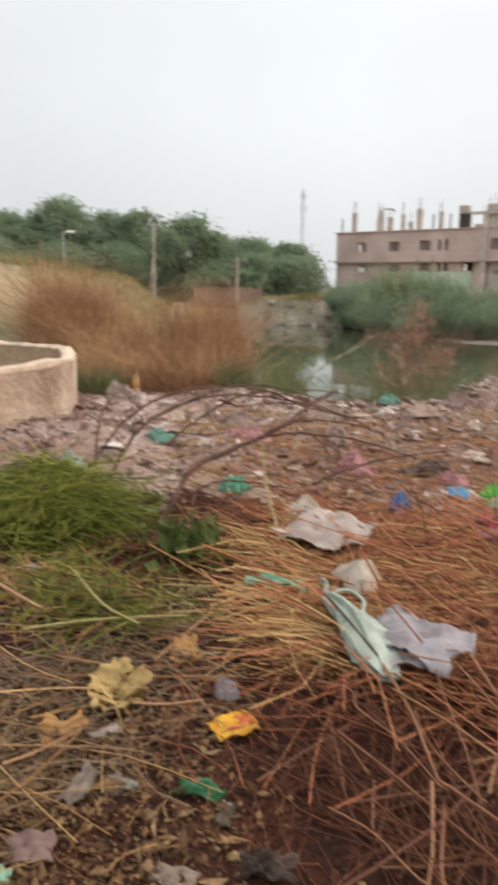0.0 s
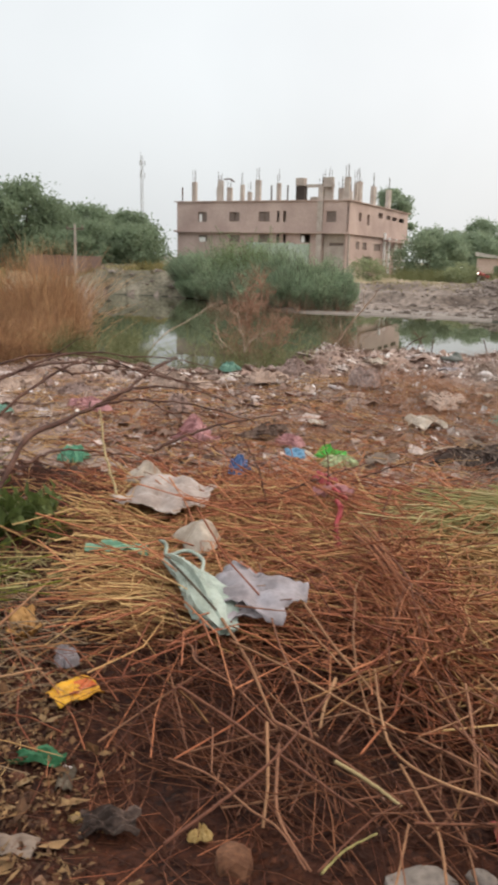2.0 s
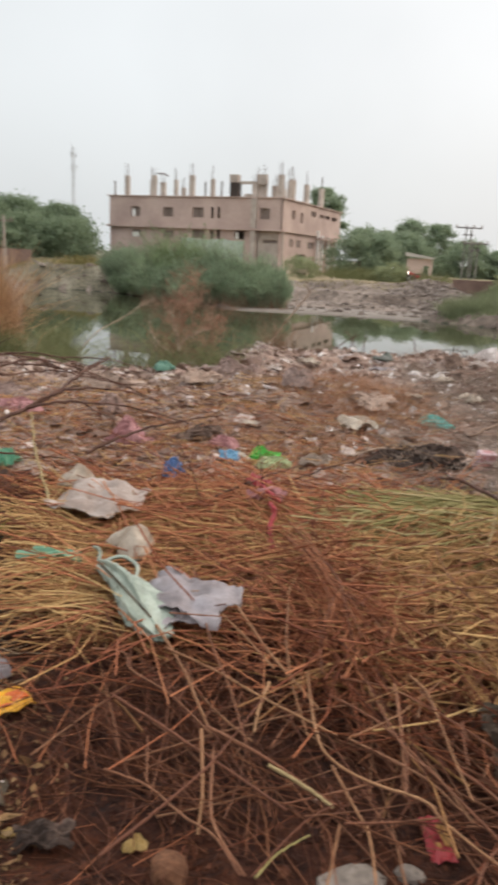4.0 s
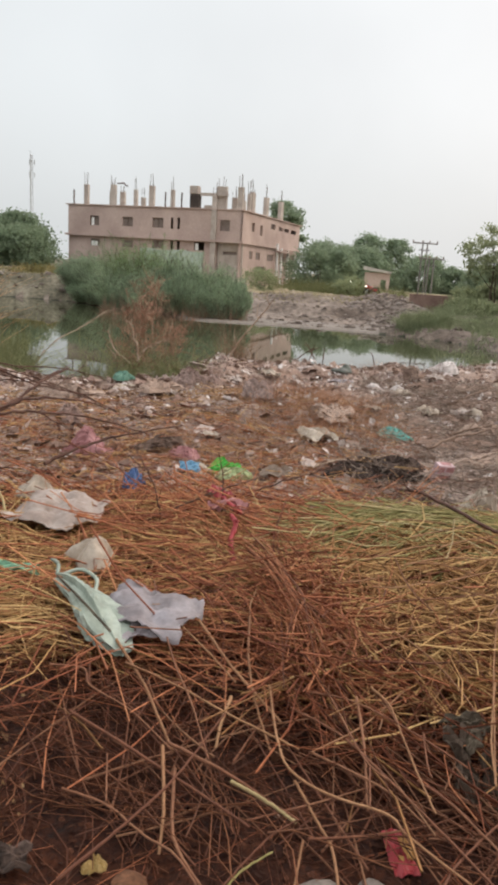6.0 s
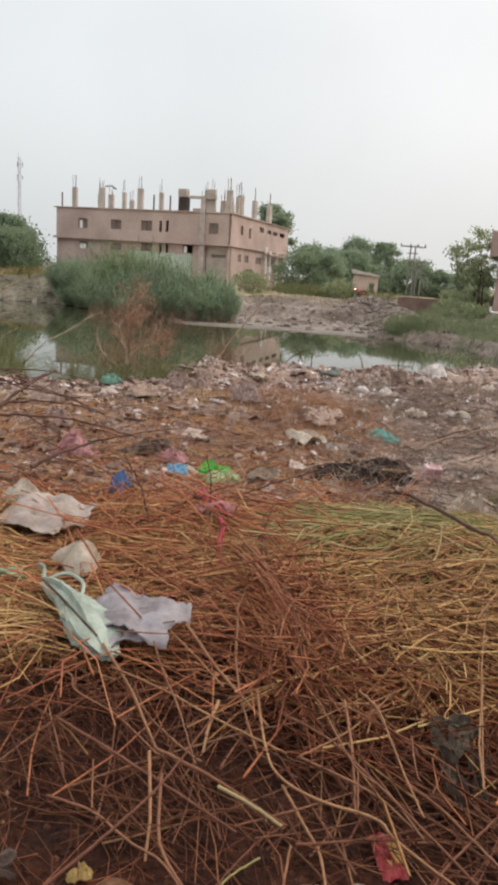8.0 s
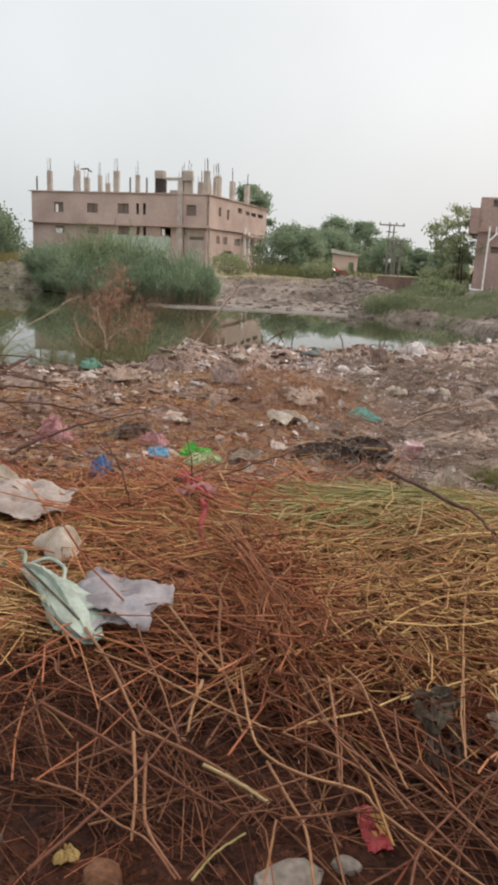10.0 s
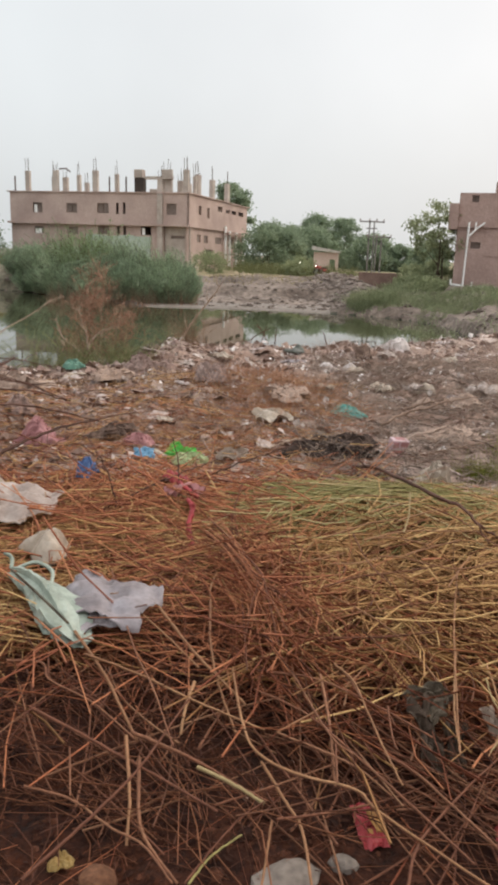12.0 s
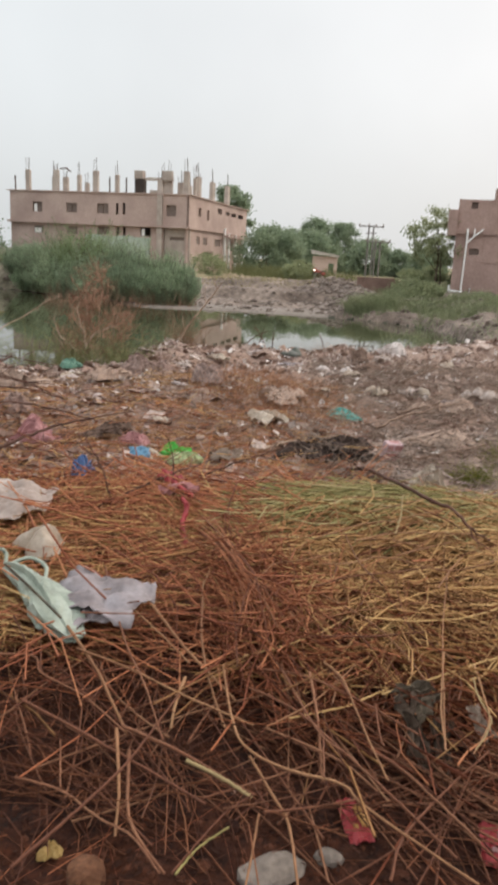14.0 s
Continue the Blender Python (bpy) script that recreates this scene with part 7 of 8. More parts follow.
arched(308, 0.007, 1, (-2.42, 4.81, 0.67), (-2.33, 4.97, 0.61), (-2.11, 5.28, 0.61), (-1.86, 5.59, 0.54))
arched(309, 0.01, 4, (-3.1, 4.3, 0), (-3, 4.7, 0.45), (-2.7, 5.2, 0.62), (-2.3, 5.8, 0.55), (-1.9, 6.3, 0.35))
arched(310, 0.009, 4, (-3.4, 4.4, 0), (-3.2, 4.9, 0.5), (-2.8, 5.5, 0.66), (-2.3, 6.2, 0.5), (-1.9, 6.8, 0.2))
branch([(0.74, 5.26, 0.01), (0.78, 4.83, 0.14), (0.83, 4.3, 0.25), (0.88, 3.86, 0.31), (0.94, 3.62, 0.33), (1.02, 3.56, 0.32), (1.06, 3.45, 0.31), (1.11, 3.43, 0.26), (1.21, 3.52, 0.18), (1.37, 3.75, 0.03)], 0.012, 0.006, TWIG, "dark branch lying on the straw heap", 323, twigs=2)
for n, (p, r) in enumerate([([(1.17, 6.7, 0.02), (1.42, 6.95, 0.08), (1.7, 7.2, 0.1), (2.0, 7.5, 0.12), (2.4, 7.87, 0.1)], 0.014), ([(1.5, 7.4, 0.02), (1.72, 7.5, 0.08), (1.95, 7.7, 0.09)], 0.016),
                           ([(1.95, 9.6, 0.0), (2.2, 9.7, 0.12), (2.5, 9.9, 0.2)], 0.012), ([(1.3, 5.7, 0.0), (1.6, 5.75, 0.06), (2.0, 5.95, 0.1)], 0.009)]):
    branch(p, r, r * 0.45, DRIED, "brown dry branch lying on the dump", 325 + 70 * n, twigs=4, group="branches on the dump")
branch([(0.15, 5.75, 0.02), (0.35, 5.88, 0.05), (0.56, 6.0, 0.04)], 0.008, 0.005, STICK, "pale dry stick beside the burnt patch", 329, "stick", 1, "stick")
branch([(-1.90, 4.39, 0.49), (-1.845, 4.29, 0.36), (-1.75, 4.13, 0.22), (-1.63, 3.96, 0.10), (-1.51, 3.80, -0.05)], 0.006, 0.008, STRAW_PALE, "tan bent reed stem", 321, "reed_stem", 0, "stem")
for n, (p, r) in enumerate([
    ([(-1.32, 12.33, -0.1), (-1.04, 12.26, 0.38), (-0.82, 12.17, 0.67), (-0.53, 11.99, 1.07)], 0.011),
    ([(-4.1, 11.2, -0.1), (-3.82, 11.37, 0.25), (-3.51, 11.78, 0.47), (-3.30, 12.16, 0.66), (-3.12, 12.41, 0.73)], 0.0055),
    ([(-2.54, 10.89, 0.04), (-2.76, 10.84, 0.24), (-2.83, 10.83, 0.41), (-2.86, 10.82, 0.52)], 0.009),
    ([(-2.44, 11.02, 0.07), (-2.47, 11.01, 0.29), (-2.53, 11, 0.46), (-2.56, 10.99, 0.61), (-2.66, 10.97, 0.67)], 0.009),
    ([(-2.44, 10.92, 0.08), (-2.3, 10.95, 0.29), (-2.12, 10.98, 0.38), (-1.98, 11.01, 0.42)], 0.008),
    ([(-2.74, 10.85, 0.12), (-2.81, 10.83, 0.22), (-2.87, 10.81, 0.3)], 0.006),
]):
    branch(p, r * 1.6, r * 0.7, STICK, "pale dry stick at the water's edge", 330 + n, "stick", 5, "stick", "sticks at the water")
# dark sticks standing in the shallows
for n, p in enumerate((
    ((0.42, 14.4, -0.66), (0.2, 14.4, -0.06), (0.02, 14.4, 0.23)),
    ((0.03, 14.4, -0.67), (0.13, 14.4, -0.08), (0.21, 14.4, 0.2)),
    ((0.37, 14.39, -0.58), (0.38, 14.39, -0.07), (0.39, 14.39, 0.15)),
    ((1.4, 14.34, -0.5), (1.33, 14.34, -0.05), (1.27, 14.34, 0.12)),
    ((-0.42, 14.4, -0.51), (-0.04, 14.4, -0.04), (0.28, 14.4, 0.14)),
)):
    branch(list(p), 0.014, 0.007, TWIG, "dark stick standing in the shallow water", 340 + n, "stick", 1, "stick", "sticks in the shallows")
# twigs under the ribbon
for n, (a, b) in enumerate([((-0.6, 4.6, -0.05), (0.3, 4.75, 0.3)), ((-0.5, 4.7, 0.0), (-0.25, 4.0, 0.15)), ((-0.9, 4.1, 0.0), (-0.2, 4.6, 0.22)), ((-0.42, 4.25, -0.08), (-0.46, 4.4, 0.4)), ((-0.75, 4.2, -0.05), (-0.95, 4.3, 0.4))]):
    branch([a, tuple((u + v) / 2 + 0.02 for u, v in zip(a, b)), b], 0.007, 0.003, TWIG, "thin reddish twig in the straw", 350 + n, "twig", 3, "twig", "twigs in the straw")

# single long stalks over the dark soil
LONG = "long dry stalks"
def long_stalk(seed, r, m, *points):
    kind = ((STRAW_DULL, "reddish"), (STRAW_LONG, "tan"), (STRAW_GREEN, "greenish"), (STRAW_PALE, "pale yellow"), (STRAW_SHEAF, "orange-brown"))[m]
    branch(list(points), r * 0.95, r * 0.7, kind[0], kind[1] + " dry stalk lying over dark soil with stalk shade", seed, "stalk", 0, "stalk", LONG, 0.0006)


long_stalk(400, 0.0048, 1, (-0.03, 2.4, 0.06), (0.01, 2.11, 0.05), (0.06, 1.96, 0.05), (0.18, 1.87, 0.05), (0.33, 1.82, 0.05), (0.39, 1.74, 0.04), (0.64, 1.54, 0))
long_stalk(401, 0.0065, 0, (-0.34, 2.11, 0), (-0.2, 2.03, 0), (-0.1, 1.99, -0.02), (0, 1.92, -0.03), (0.09, 1.88, -0.05))
long_stalk(402, 0.006, 0, (-0.68, 2.18, 0.03), (-0.44, 2.03, 0.02), (-0.25, 1.92, 0), (-0.05, 1.81, -0.03))
long_stalk(403, 0.0055, 0, (-0.5, 1.5, 0.02), (-0.38, 1.7, 0.03), (-0.28, 1.89, 0.04), (-0.17, 2.24, 0.04))
long_stalk(404, 0.006, 1, (-0.34, 2.02, 0.05), (-0.3, 1.84, -0.02), (-0.29, 1.73, -0.08))
long_stalk(405, 0.006, 0, (-0.29, 1.96, 0.02), (-0.27, 1.81, -0.03), (-0.23, 1.7, -0.04), (-0.14, 1.61, -0.08))
long_stalk(406, 0.007, 1, (-0.34, 2.81, 0.08), (-0.17, 2.5, 0.06), (0.02, 2.28, -0))
long_stalk(407, 0.007, 1, (-0.64, 2.63, 0.06), (-0.48, 2.37, 0.05), (-0.39, 2.2, 0.03), (-0.32, 2.1, -0.02))
long_stalk(408, 0.0055, 1, (0.07, 1.95, 0.03), (0.13, 1.84, 0), (0.18, 1.74, -0.02), (0.2, 1.57, -0.06))
long_stalk(409, 0.004, 1, (0.1, 1.77, -0.02), (0.08, 1.63, -0.04), (0.06, 1.51, -0.06))
long_stalk(410, 0.006, 1, (-0.14, 2.89, 0.08), (-0.12, 2.59, 0.06), (-0.08, 2.38, 0.02), (-0.01, 2.15, -0.02))
long_stalk(411, 0.004, 0, (-0.12, 1.59, -0.06), (-0.06, 1.68, -0.04), (0.01, 1.77, -0.02), (0.08, 1.82, 0))
long_stalk(412, 0.006, 0, (0.28, 2.42, 0.04), (0.29, 2.15, 0.02), (0.29, 1.94, -0.04))
long_stalk(414, 0.007, 1, (-0.16, 2.36, 0.03), (-0.18, 2.27, 0), (-0.19, 2.18, -0.05))
long_stalk(417, 0.007, 2, (-2.02, 2.21, 0.1), (-1.93, 2.31, 0.1), (-1.78, 2.49, 0.08), (-1.54, 2.71, 0.05))
long_stalk(418, 0.008, 2, (-2.21, 2.79, 0.12), (-1.88, 2.56, 0.1), (-1.65, 2.49, 0.08))
long_stalk(419, 0.009, 1, (-2.47, 2.57, 0.08), (-2.26, 2.49, 0.08), (-2.13, 2.46, 0.07))
long_stalk(420, 0.006, 1, (-1.46, 2.3, 0.05), (-1.45, 2.49, 0.06), (-1.44, 2.75, 0.07))
long_stalk(421, 0.005, 1, (-1.4, 2.05, 0.02), (-1.29, 2.09, 0.02), (-1.17, 2.16, 0.03))
long_stalk(422, 0.006, 1, (-1.57, 1.58, 0.02), (-1.52, 1.67, 0.02), (-1.44, 1.77, 0.05))
long_stalk(424, 0.0048, 1, (-0.56, 2.45, 0.07), (-0.35, 2.39, 0.03), (-0.2, 2.28, 0.03), (-0.03, 2.17, 0.03), (0.08, 2.1, 0.03))
long_stalk(425, 0.0045, 1, (-0.79, 3.21, 0.08), (-0.54, 2.95, 0.07), (-0.32, 2.65, 0.07), (-0.15, 2.42, 0.05))
long_stalk(426, 0.004, 0, (-0.61, 3.21, 0.06), (-0.41, 2.55, 0.07), (-0.29, 2.25, 0.07), (-0.19, 1.96, 0.06))
long_stalk(427, 0.0045, 0, (-0.62, 1.91, -0.05), (-0.47, 1.86, -0.05), (-0.34, 1.76, -0.05), (-0.24, 1.69, -0.04), (-0.15, 1.58, -0.05))
long_stalk(428, 0.004, 2, (-0.11, 1.58, -0.05), (-0.06, 1.68, -0.06), (0.02, 1.74, -0.04))
long_stalk(429, 0.0042, 1, (-0.13, 3.23, 0.06), (-0.15, 3.06, 0.05), (-0.13, 2.84, 0.07))
long_stalk(430, 0.0045, 1, (0.33, 2.46, 0.06), (0.39, 2.37, 0.05), (0.41, 2.18, 0.06), (0.43, 2.02, 0.06), (0.46, 1.83, 0.06))
long_stalk(431, 0.005, 0, (0.05, 2.34, 0.02), (0.21, 2.22, 0.02), (0.35, 1.98, 0.04), (0.49, 1.77, 0.03), (0.6, 1.6, 0.02))
long_stalk(432, 0.0045, 0, (0.12, 2.15, -0.01), (0.33, 1.97, 0.02), (0.44, 1.86, 0))
long_stalk(433, 0.005, 0, (0.44, 2.02, 0.02), (0.52, 1.92, 0.03), (0.61, 1.78, 0.02), (0.68, 1.67, 0.01))
long_stalk(434, 0.0038, 1, (0.96, 3.21, 0.11), (0.8, 2.63, 0.1), (0.65, 1.96, 0.08))
long_stalk(435, 0.0035, 1, (0.88, 2.47, 0.07), (0.86, 2.26, 0.06), (0.83, 2.12, 0.07), (0.74, 1.97, 0.06))
long_stalk(436, 0.0045, 0, (-0.84, 2.44, 0.04), (-0.71, 2.43, 0.04), (-0.65, 2.31, 0.05), (-0.48, 2.2, 0.04), (-0.32, 2.05, 0.02))
long_stalk(437, 0.0035, 0, (-0.88, 2.73, 0.04), (-0.77, 2.54, 0.03), (-0.65, 2.33, 0.04))
long_stalk(438, 0.0035, 0, (-0.52, 2.05, -0.02), (-0.47, 1.85, -0.03))
long_stalk(439, 0.0045, 0, (0.29, 2.68, 0.04), (0.54, 2.67, 0.06), (0.76, 2.69, 0.08))
long_stalk(440, 0.004, 1, (0.33, 3.05, 0.07), (0.51, 2.8, 0.08), (0.62, 2.62, 0.06), (0.69, 2.34, 0.06))
long_stalk(441, 0.0045, 0, (0.06, 2.43, 0.04), (0.26, 2.39, 0.04), (0.44, 2.25, 0.04), (0.6, 2.08, 0.04))
long_stalk(442, 0.0045, 0, (0.08, 2.75, 0.01), (0.18, 2.4, 0.05), (0.28, 2.08, 0.04), (0.34, 1.97, 0.05))
long_stalk(443, 0.004, 1, (0.12, 2.09, 0.03), (0.29, 2.26, 0.03), (0.48, 2.54, 0.03))
long_stalk(444, 0.0045, 0, (0.42, 1.53, 0.01), (0.48, 1.67, 0.02), (0.66, 1.89, 0.01), (0.81, 2.03, 0.03))
long_stalk(445, 0.007, 3, (-0.12, 1.98, -0.02), (-0.01, 1.91, -0.02), (0.08, 1.86, -0.04))
long_stalk(446, 0.004, 1, (0.54, 3.87, 0.24), (0.67, 3.89, 0.24), (0.84, 3.93, 0.22))
long_stalk(447, 0.004, 1, (0.54, 3.28, 0.22), (0.74, 3.38, 0.23), (0.95, 3.38, 0.24), (1.09, 3.39, 0.24))
long_stalk(448, 0.004, 1, (0.59, 3.14, 0.2), (0.69, 3.11, 0.21), (0.78, 3.05, 0.21), (0.92, 3.03, 0.2), (1.09, 3.1, 0.21), (1.16, 3.16, 0.21))
long_stalk(449, 0.004, 3, (0.86, 3.86, 0.27), (0.79, 3.53, 0.26), (0.72, 3.29, 0.26))
long_stalk(450, 0.004, 1, (0.6, 3.58, 0.25), (0.77, 3.74, 0.24), (0.98, 3.9, 0.24))
long_stalk(451, 0.0036, 0, (0.51, 3.44, 0.19), (0.53, 3.19, 0.18), (0.55, 2.98, 0.2), (0.6, 2.86, 0.19))
long_stalk(452, 0.004, 1, (0.69, 3.09, 0.23), (0.81, 3.2, 0.22), (0.98, 3.27, 0.24))
long_stalk(453, 0.004, 1, (0.84, 2.91, 0.17), (0.96, 3.14, 0.17), (1.02, 3.23, 0.18))
long_stalk(454, 0.004, 1, (0.57, 3.33, 0.21), (0.71, 3.37, 0.2), (0.85, 3.26, 0.21))
long_stalk(455, 0.0036, 0, (0.88, 3.93, 0.21), (0.97, 3.81, 0.21), (1.07, 3.63, 0.21), (1.12, 3.37, 0.22), (1.17, 3.17, 0.22))
long_stalk(456, 0.004, 1, (0.73, 3.5, 0.24), (0.9, 3.64, 0.24), (1.04, 3.73, 0.24))
long_stalk(457, 0.0036, 0, (0.35, 2.45, 0.05), (0.38, 2.39, 0.04), (0.4, 2.23, 0.07))
long_stalk(458, 0.0036, 0, (0.48, 2.2, 0.06), (0.47, 2.04, 0.06), (0.47, 1.97, 0.07))
long_stalk(459, 0.004, 1, (0.78, 2.52, 0.09), (0.69, 2.18, 0.08), (0.65, 1.95, 0.08))
long_stalk(460, 0.0026, 3, (0.84, 2.35, 0.09), (0.83, 2.23, 0.08), (0.83, 2.11, 0.09), (0.79, 2.03, 0.08), (0.74, 1.96, 0.08))
long_stalk(461, 0.0036, 0, (0.29, 1.99, 0.07), (0.28, 1.83, 0.06))
long_stalk(462, 0.004, 1, (0.05, 2.94, 0.12), (0.12, 3.1, 0.12), (0.17, 3.18, 0.13), (0.3, 3.19, 0.15), (0.46, 3.29, 0.15))
long_stalk(463, 0.0036, 0, (-0.01, 2.94, 0.07), (0, 2.77, 0.07), (0.02, 2.35, 0.09))
long_stalk(464, 0.004, 1, (0.22, 2.8, 0.08), (0.27, 2.68, 0.08), (0.29, 2.65, 0.08))
long_stalk(465, 0.004, 1, (0.36, 3.36, 0.19), (0.45, 3.4, 0.21), (0.6, 3.51, 0.22), (0.75, 3.61, 0.21))
long_stalk(466, 0.004, 1, (0.38, 3.15, 0.15), (0.5, 3.13, 0.17), (0.64, 3.22, 0.17))
long_stalk(467, 0.0036, 0, (0.33, 2.91, 0.15), (0.48, 3, 0.16), (0.68, 3.03, 0.18), (0.82, 3.09, 0.18))
# a sheaf of red-brown stalks pulled together and fanning out
sheaf = np.random.default_rng(67)
for n in range(18):
    tip = Vector((0.02 + 0.021 * n, 2.52 + 0.012 * n, 0.05)) + Vector(sheaf.normal(0, 0.03, 3))
    root = Vector((-0.18, 3.6, 0.12)) + Vector(sheaf.normal(0, 0.05, 3))
    waist = Vector((0.04, 3.0, 0.15)) + Vector(sheaf.normal(0, 0.018, 3))
    long_stalk(470 + n, sheaf.uniform(0.0022, 0.0042), (4, 4, 0)[n % 3], tuple(root), tuple((root + waist) / 2 + Vector((0, 0, 0.03))), tuple(waist), tuple((waist + tip) / 2 + Vector((0, 0, 0.02))), tuple(tip))


def scatter_stalks():
    """Single stalks over the soil, the ones the camera passes nearest."""
    rng = np.random.default_rng(66)
    shapes = []
    for k in range(14):
        s = np.linspace(-0.5, 0.5, 9)
        bend, kink = rng.normal(0, 0.07), rng.normal(0, 0.05)
        p = np.stack([s, bend * (s ** 2 - 0.1) + kink * np.abs(s - 0.15), 0.25 * rng.normal(0, 0.25) * (s ** 2 - 0.08)], -1)
        r = np.linspace(1.15, 0.55, 9) * rng.uniform(0.0020, 0.0043)
        shapes.append(mesh_of("stalk", *tubes(p[None], r[None], 5), (STRAW_DULL, STRAW_LOOSE_TAN)[k % 2], smooth=True))
    for n in range(215):
        az = rng.uniform(-18, 28) if n % 2 else rng.uniform(7, 28)
        d = math.sqrt(rng.uniform(1.95 ** 2, 3.1 ** 2))
        x, y = at_bearing(az, d)
        L = rng.uniform(0.35, 1.0)
        turn = rng.normal((138, 138, 138, 90, 42)[n % 5], 20)
        dx, dy = 0.5 * L * math.cos(math.radians(turn)), 0.5 * L * math.sin(math.radians(turn))
        z1, z0, zm = ground_at(x + dx, y + dy), ground_at(x - dx, y - dy), ground_at(x, y)
        lift = rng.uniform(0.01, 0.11)
        z = max(zm, (z0 + z1) / 2) + lift
        tip = -math.degrees(math.atan2(z1 - z0 + rng.normal(0, lift), L))
        ob = part("stalk", shapes[rng.integers(0, len(shapes))], m=pose(x, y, z, 0, tip, turn) @ Matrix.Diagonal((L, 1, 1, 1)))
        tagged(ob, "single dry straw stalk lying over the soil", "stalk", "loose dry stalks")


scatter_stalks()


def lumps_at(az, d, w, rng, k=6):
    """Uneven low lumps on the ground at bearings az and distances d."""
    n = len(d)
    x, y = d * np.sin(np.radians(az)), d * np.cos(np.radians(az))
    z = ground_z(x, y)
    ang = np.linspace(0, 2 * np.pi, k, endpoint=False)
    rings = []
    for r, h in ((1.0, -0.2), (0.85, 0.35), (0.4, 0.7)):
        rr = w[:, None] * r * (1 + 0.3 * rng.normal(size=(n, k)))
        rings.append(np.stack([x[:, None] + rr * np.cos(ang), y[:, None] + rr * np.sin(ang), z[:, None] + w[:, None] * h * (1 + 0.35 * rng.normal(size=(n, k)))], -1))
    v = np.stack(rings, 1).reshape(-1, 3)
    b = (np.arange(n) * 3 * k)[:, None]
    j, j2 = np.arange(k), (np.arange(k) + 1) % k
    quads = np.concatenate([np.stack([b + i * k + j, b + i * k + j2, b + (i + 1) * k + j2, b + (i + 1) * k + j], -1).reshape(-1, 4) for i in (0, 1)])
    tops = np.stack([np.broadcast_to(b + 2 * k, (n, k - 2)), b + 2 * k + j[1:-1], b + 2 * k + j[2:]], -1).reshape(-1, 3)
    return v, [quads, tops]


def scatter_scraps():
    """Countable scraps of rubbish over the dump, and the small stuff between them."""
    rng = np.random.default_rng(77)
    shapes = [crumple_mesh("scrap", 1, rng.uniform(0.6, 1.0), rng.uniform(0.25, 0.6), 500 + k, SCRAP, 6, 13, 0.7) for k in range(7)]
    shapes += [sheet_mesh("scrap", 1, rng.uniform(0.35, 1.0), 520 + k, SCRAP, 6, 0.2, 0.2) for k in range(9)]
    for n in range(290):
        az = rng.uniform(-44, 20)
        if az < -20 and rng.uniform() < 0.55:
            continue
        d = 5.3 + (float(crest(az)) - 5.0) * rng.uniform() ** 0.42
        x, y = at_bearing(az, d)
        s = rng.uniform(0.05, 0.14) * (0.8 + d / 30)
        ob = part("scrap", shapes[rng.integers(0, len(shapes))], m=pose(x, y, ground_at(x, y) - 0.01, rng.normal(0, 14), rng.normal(0, 14), rng.uniform(0, 360)) @ Matrix.Diagonal((s, s, s * rng.uniform(0.5, 1.0), 1)))
        tagged(ob, "bleached crumpled plastic and paper scrap on the dump", "litter scrap", "litter scraps on the dump")
    # soft bags, rags and papers of a hand's size and more, thickest towards the crest
    soft = [crumple_mesh("plastic_bag", 1, rng.uniform(0.6, 1.0), rng.uniform(0.3, 0.55), 560 + k, SOFT, 8, 18, 0.5, True) for k in range(5)]
    flat = [sheet_mesh("rag", 1, rng.uniform(0.4, 0.9), 570 + k, RAGS, 8, 0.22, 0.16) for k in range(5)]
    for n in range(150):
        az = rng.uniform(-42, 20)
        if az < -22 and n % 3:
            az += 24
        d = 6.0 + (float(crest(az)) - 5.4) * rng.uniform() ** 0.5
        x, y = at_bearing(az, d)
        s = rng.uniform(0.12, 0.30) * (0.75 + d / 36)
        kind = n % 2
        ob = part(("plastic_bag", "rag")[kind], (soft, flat)[kind][rng.integers(0, 5)], m=pose(x, y, ground_at(x, y) - 0.015, rng.normal(0, 12), rng.normal(0, 12), rng.uniform(0, 360)) @ Matrix.Diagonal((s, s, s * rng.uniform(0.5, 0.9), 1)))
        tagged(ob, ("pale pinkish plastic bag sunk in the rubbish", "dirty brownish rag lying on the rubbish")[kind], ("plastic bag", "rag")[kind], ("bags sunk in the dump", "rags on the dump")[kind])
    # crumbs of litter
    n = 6200
    az = rng.uniform(-46, 22, n)
    d = np.sqrt(rng.uniform(4.9 ** 2, (crest(az) + 0.8) ** 2))
    near = rng.uniform(0, 1, n) < 0.005
    d = np.where((az > 6) & (d < 10.5), d + 3.5 * rng.uniform(0, 1, n), d)
    az = np.where((az < -22) & (rng.uniform(0, 1, n) < 0.55), rng.uniform(-20, 20, n), az)
    d = np.minimum(d, crest(az) + 0.8)
    d = np.where(near, rng.uniform(1.3, 5.2, n), d)
    x, y = d * np.sin(np.radians(az)), d * np.cos(np.radians(az))
    c = np.stack([x, y, ground_z(x, y) + rng.uniform(0, 0.035, n)], -1)
    big = rng.uniform(0, 1, n) ** 3
    size = (0.02 + 0.13 * big) * np.where(near, 0.35, 1) * (0.75 + d / 22)
    v, f = leaves(c, 1.0, rng, long=1.3)
    v = np.repeat(c, 4, 0) + (v - np.repeat(c, 4, 0)) * np.repeat(size, 4)[:, None] * [1, 1, 0.6]
    stuff("litter", [(v, f)], LITTER, "small mixed bleached litter over the dump", "litter", smooth=False)
    n = 2600
    az = np.where(np.arange(n) < 1500, rng.uniform(-40, 20, n), rng.uniform(-2, 20, n))
    d = 4.9 + (crest(az) - 4.3) * rng.uniform(0, 1, n) ** 0.6
    x, y = d * np.sin(np.radians(az)), d * np.cos(np.radians(az))
